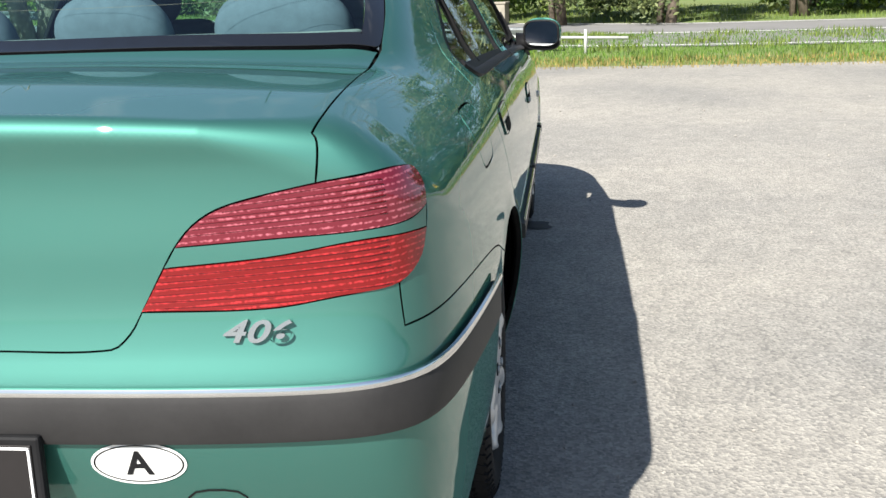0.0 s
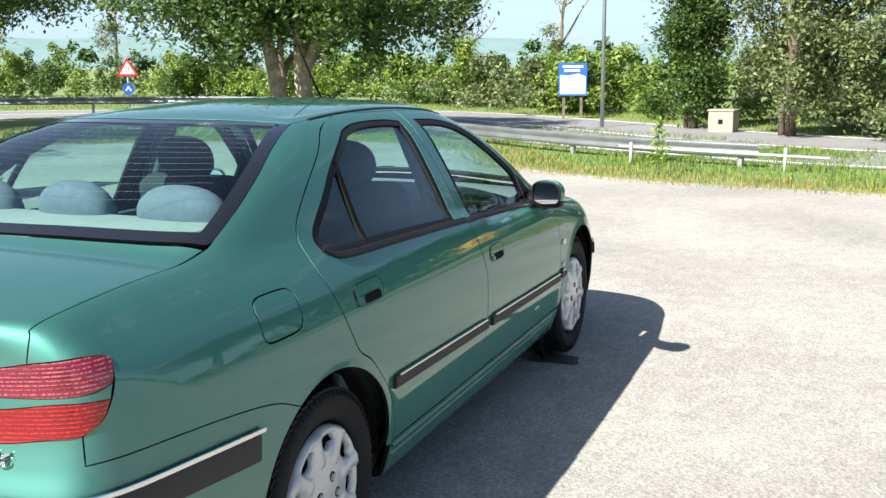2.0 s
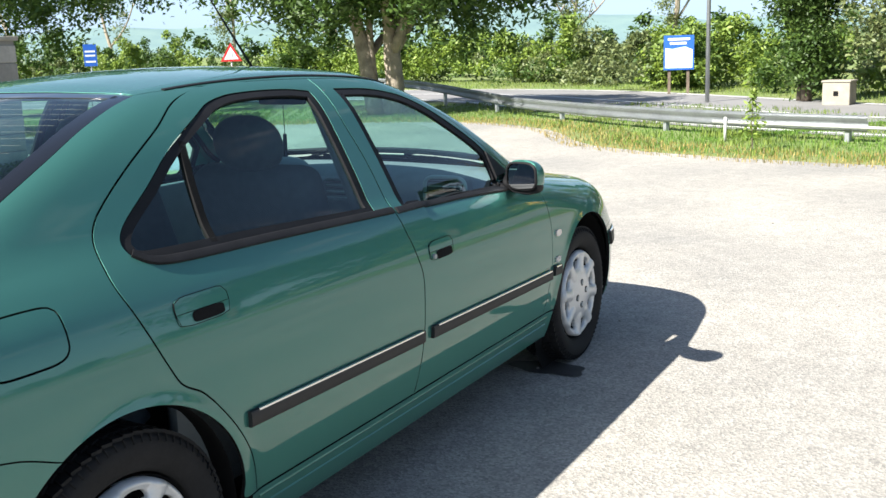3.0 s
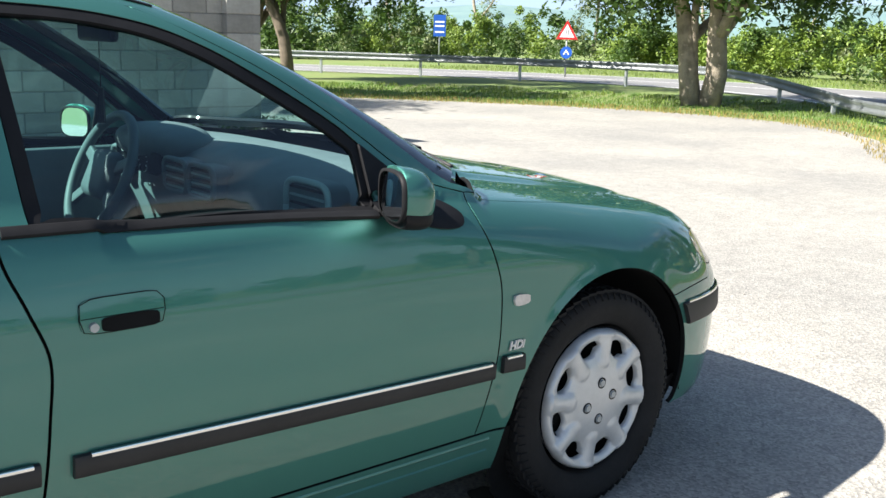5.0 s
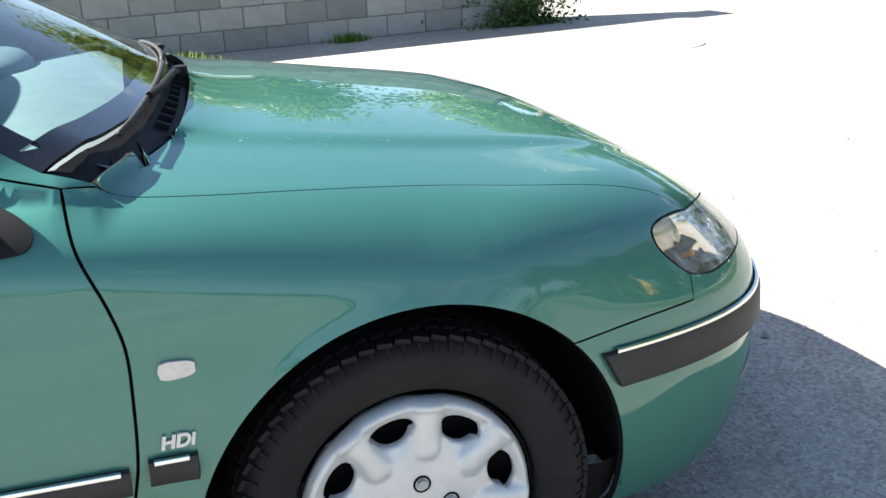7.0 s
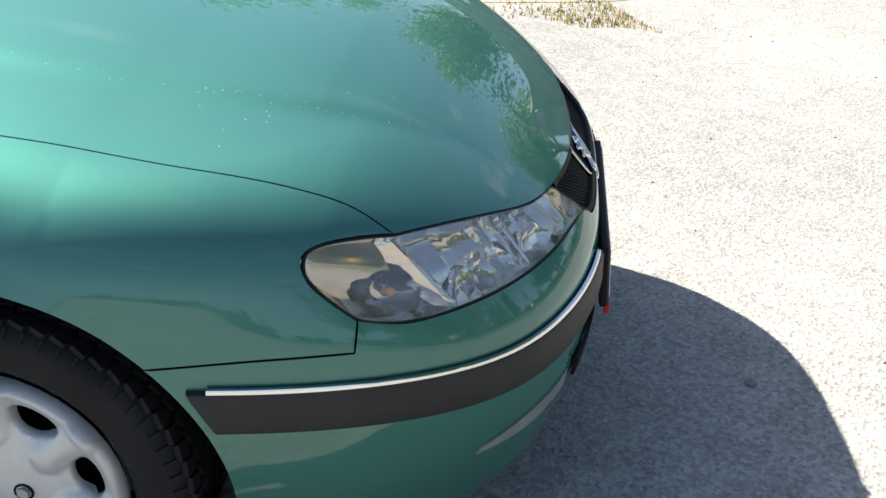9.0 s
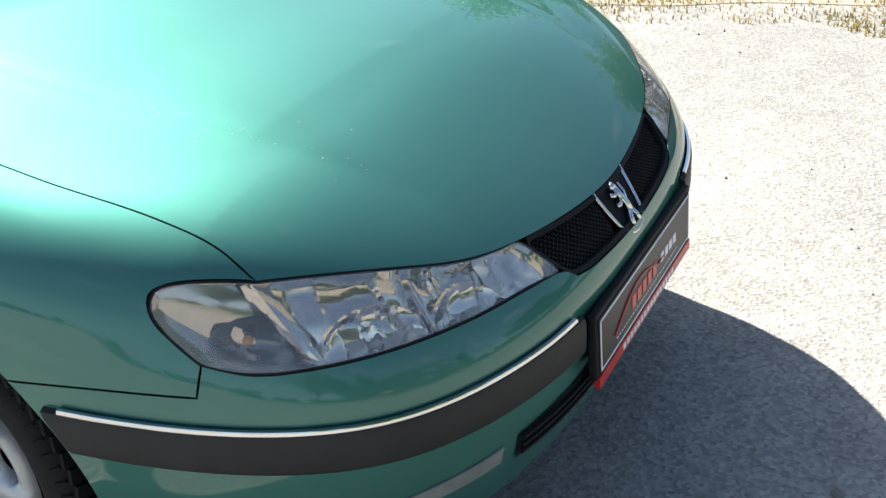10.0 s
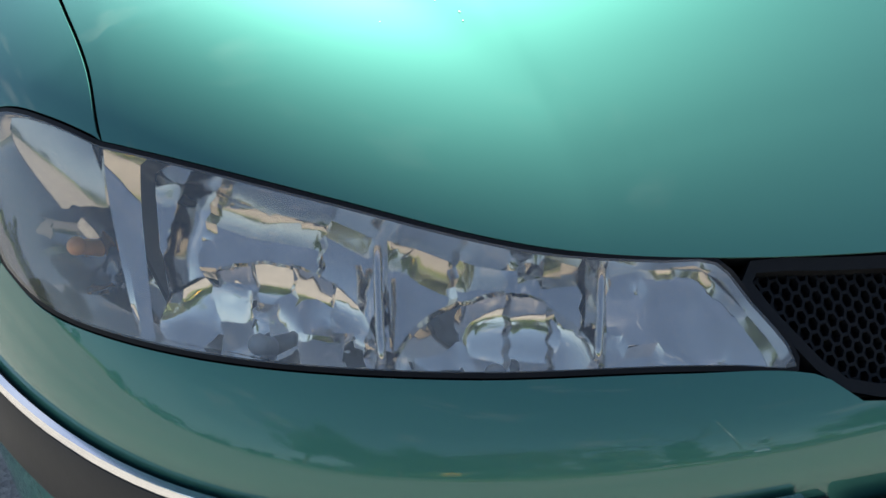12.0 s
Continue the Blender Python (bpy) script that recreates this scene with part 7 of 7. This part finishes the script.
sign_plate(ts, "triangle", tri_pts(.74), 1.45, .015, SIGNRED, .05, TOW)
sign_plate(ts, "triangle_face", tri_pts(.50), 1.45, .004, SIGNWHITE, .056, TOW)
for y0 in (-.045, .03):
    sign_plate(ts, "symbol_bar", [(y0, -.07), (y0 + .018, -.07), (y0 + .018, .10), (y0, .10)], 1.45, .003, BLACK, .060, TOW)
sign_plate(ts, "disc", disc_pts(.20), .80, .015, SIGNBLUE, .05, TOW)
sign_plate(ts, "arrow", [(-.11, -.06), (-.07, -.08), (0, .02), (.07, -.08), (.11, -.06), (0, .11)], .80, .004, SIGNWHITE, .056, TOW)
bs = pole_thing("direction_sign", "small blue rectangular sign on a post", "road sign", (27.0, 31.0, 0), .035, 2.0, STEEL)
A2 = math.degrees(math.atan2(-33, -29))
sign_plate(bs, "plate", [(-.26, -.45), (.26, -.45), (.26, .45), (-.26, .45)], 1.65, .015, SIGNBLUE, .05, A2)
for z0 in (.12, -.05, -.3):
    sign_plate(bs, "print_bar", [(-.2, z0), (.2, z0), (.2, z0 + .07), (-.2, z0 + .07)], 1.65, .003, SIGNWHITE, .055, A2)
bb = thing("billboard", "blue and white advertising board on two posts", "billboard", (24.4, 5.35, 0))
A3 = math.degrees(math.atan2(-2.3 - 7.3, -2.9 - 31.4))
for y0 in (-.25, .25):
    bm = bmesh.new()
    box(bm, (-.06, y0 - .04, -.05), (0, y0 + .04, 1.5), 0, 1, Matrix.Rotation(radians(A3), 4, "Z"))
    part("post", bm, BARK, bb)
sign_plate(bb, "board", [(-.40, -.46), (.40, -.46), (.40, .46), (-.40, .46)], 1.10, .05, SIGNBLUE, .05, A3)
sign_plate(bb, "picture", [(-.36, -.41), (.36, -.41), (.36, .08), (.16, .16), (-.16, .10), (-.36, .13)], 1.10, .004, PALEBLUE, .056, A3)
for y0, y1, z0 in ((-.29, .29, .33), (-.24, .20, .22)):
    sign_plate(bb, "print_bar", [(y0, z0), (y1, z0), (y1, z0 + .06), (y0, z0 + .06)], 1.10, .003, SIGNWHITE, .06, A3)
cb = thing("concrete_box", "weathered concrete block box beside the road", "concrete box", (19.7, .57, 0), -8)
bm = bmesh.new()
box(bm, (-.25, -.28, -.02), (.25, .28, .46), .02, 2)
part("block", bm, CONCRETE, cb)
bm = bmesh.new()
box(bm, (-.27, -.30, .46), (.27, .30, .50), .012, 2)
part("lid", bm, CONCRETE, cb)
# solid near-black slab: a hole's shade put on as colour
bm = bmesh.new()
box(bm, (-.256, -.05, .18), (-.24, .05, .28))
part("opening_patch", bm, DARK, cb)
ns = pole_thing("no_entry_sign", "round red no-entry sign on a post beyond the wall", "road sign", (7.2, 15.5, 0), .03, 1.9, STEEL)
A4 = math.degrees(math.atan2(-18, -8))
sign_plate(ns, "disc", disc_pts(.22), 1.72, .012, SIGNRED, .05, A4)
sign_plate(ns, "bar", [(-.15, -.035), (.15, -.035), (.15, .035), (-.15, .035)], 1.72, .003, SIGNWHITE, .055, A4)
# banner on the far side of the car park, mirrored in the paint
bn = thing("banner", "yellow and red banner on two posts at the car park's edge", "banner", (21, -9.8, 0), 66)
for x0 in (-1.3, 1.3):
    bm = bmesh.new()
    tube(bm, [(x0, 0, -.03), (x0, 0, 1.9)], .03, 8)
    part("post", bm, STEEL, bn, smooth=True)
bm = bmesh.new()
box(bm, (-1.25, -.01, .9), (1.25, .01, 1.8))
part("cloth", bm, YELLOW, bn)
flat_text("30", .62, facing((.25, .014, 1.35), (0, 1, 0)), RED, bn, .002)
bm = bmesh.new()
box(bm, (-1.2, .01, 1.0), (-.55, .016, 1.7))
part("print_bar", bm, SIGNWHITE, bn)

# ---- distant hills, their blue haze put into the colour ----
rg_ = random.Random(2)
V, F = [], []
n_ = 120
for i in range(n_ + 1):
    a = radians(-30 + 130 * i / n_)
    h = 52 + 16 * math.sin(i * .11 + 1) + 9 * math.sin(i * .27) + 3 * math.sin(i * .9)
    h *= .35 + .65 * min(1, max(0, (95 - (-30 + 130 * i / n_)) / 80))
    V += [(1300 * math.cos(a), 1300 * math.sin(a), -2), (1420 * math.cos(a), 1420 * math.sin(a), h * .55), (1600 * math.cos(a), 1600 * math.sin(a), h)]
    if i:
        k = 3 * i
        F += [(k - 3, k, k + 1, k - 2), (k - 2, k + 1, k + 2, k - 1)]
tagged(mesh_object("backdrop", V, F, HILL), "wooded hills coloured blue green to stand for haze", "hills", kind="structure")

# ---- blocks of the wall and pier, piece by piece ----
block_mesh = []
for w_ in (BL, BL / 2 - .005):
    bm = bmesh.new()
    box(bm, (0, -BT, 0), (w_, 0, BH), .006, 1)
    me = bpy.data.meshes.new("concrete_block")
    bm.to_mesh(me)
    bm.free()
    me.materials.append(BLOCK)
    block_mesh.append(me)
rgb = random.Random(12)
for row in range(ROWS):
    x = .435
    if row % 2:
        ob = new("concrete_block", block_mesh[1])
        ob.parent, ob.location = wall, (x, rgb.uniform(-.002, .002), row * (BH + .01) + .003)
        x += BL / 2 + .005
    while x < WLEN - BL:
        ob = new("concrete_block", block_mesh[0])
        ob.parent, ob.location = wall, (x, rgb.uniform(-.003, .003), row * (BH + .01) + .003)
        x += BL + .010
bm = bmesh.new()
box(bm, (0, -.30, 0), (.44, .10, BH), .006, 1)
pm = bpy.data.meshes.new("pier_block")
bm.to_mesh(pm)
bm.free()
pm.materials.append(BLOCK)
for row in range(ROWS):
    ob = new("pier_block", pm)
    ob.parent, ob.location = wall, (rgb.uniform(-.002, .002), rgb.uniform(-.002, .002), row * (BH + .01) + .004)
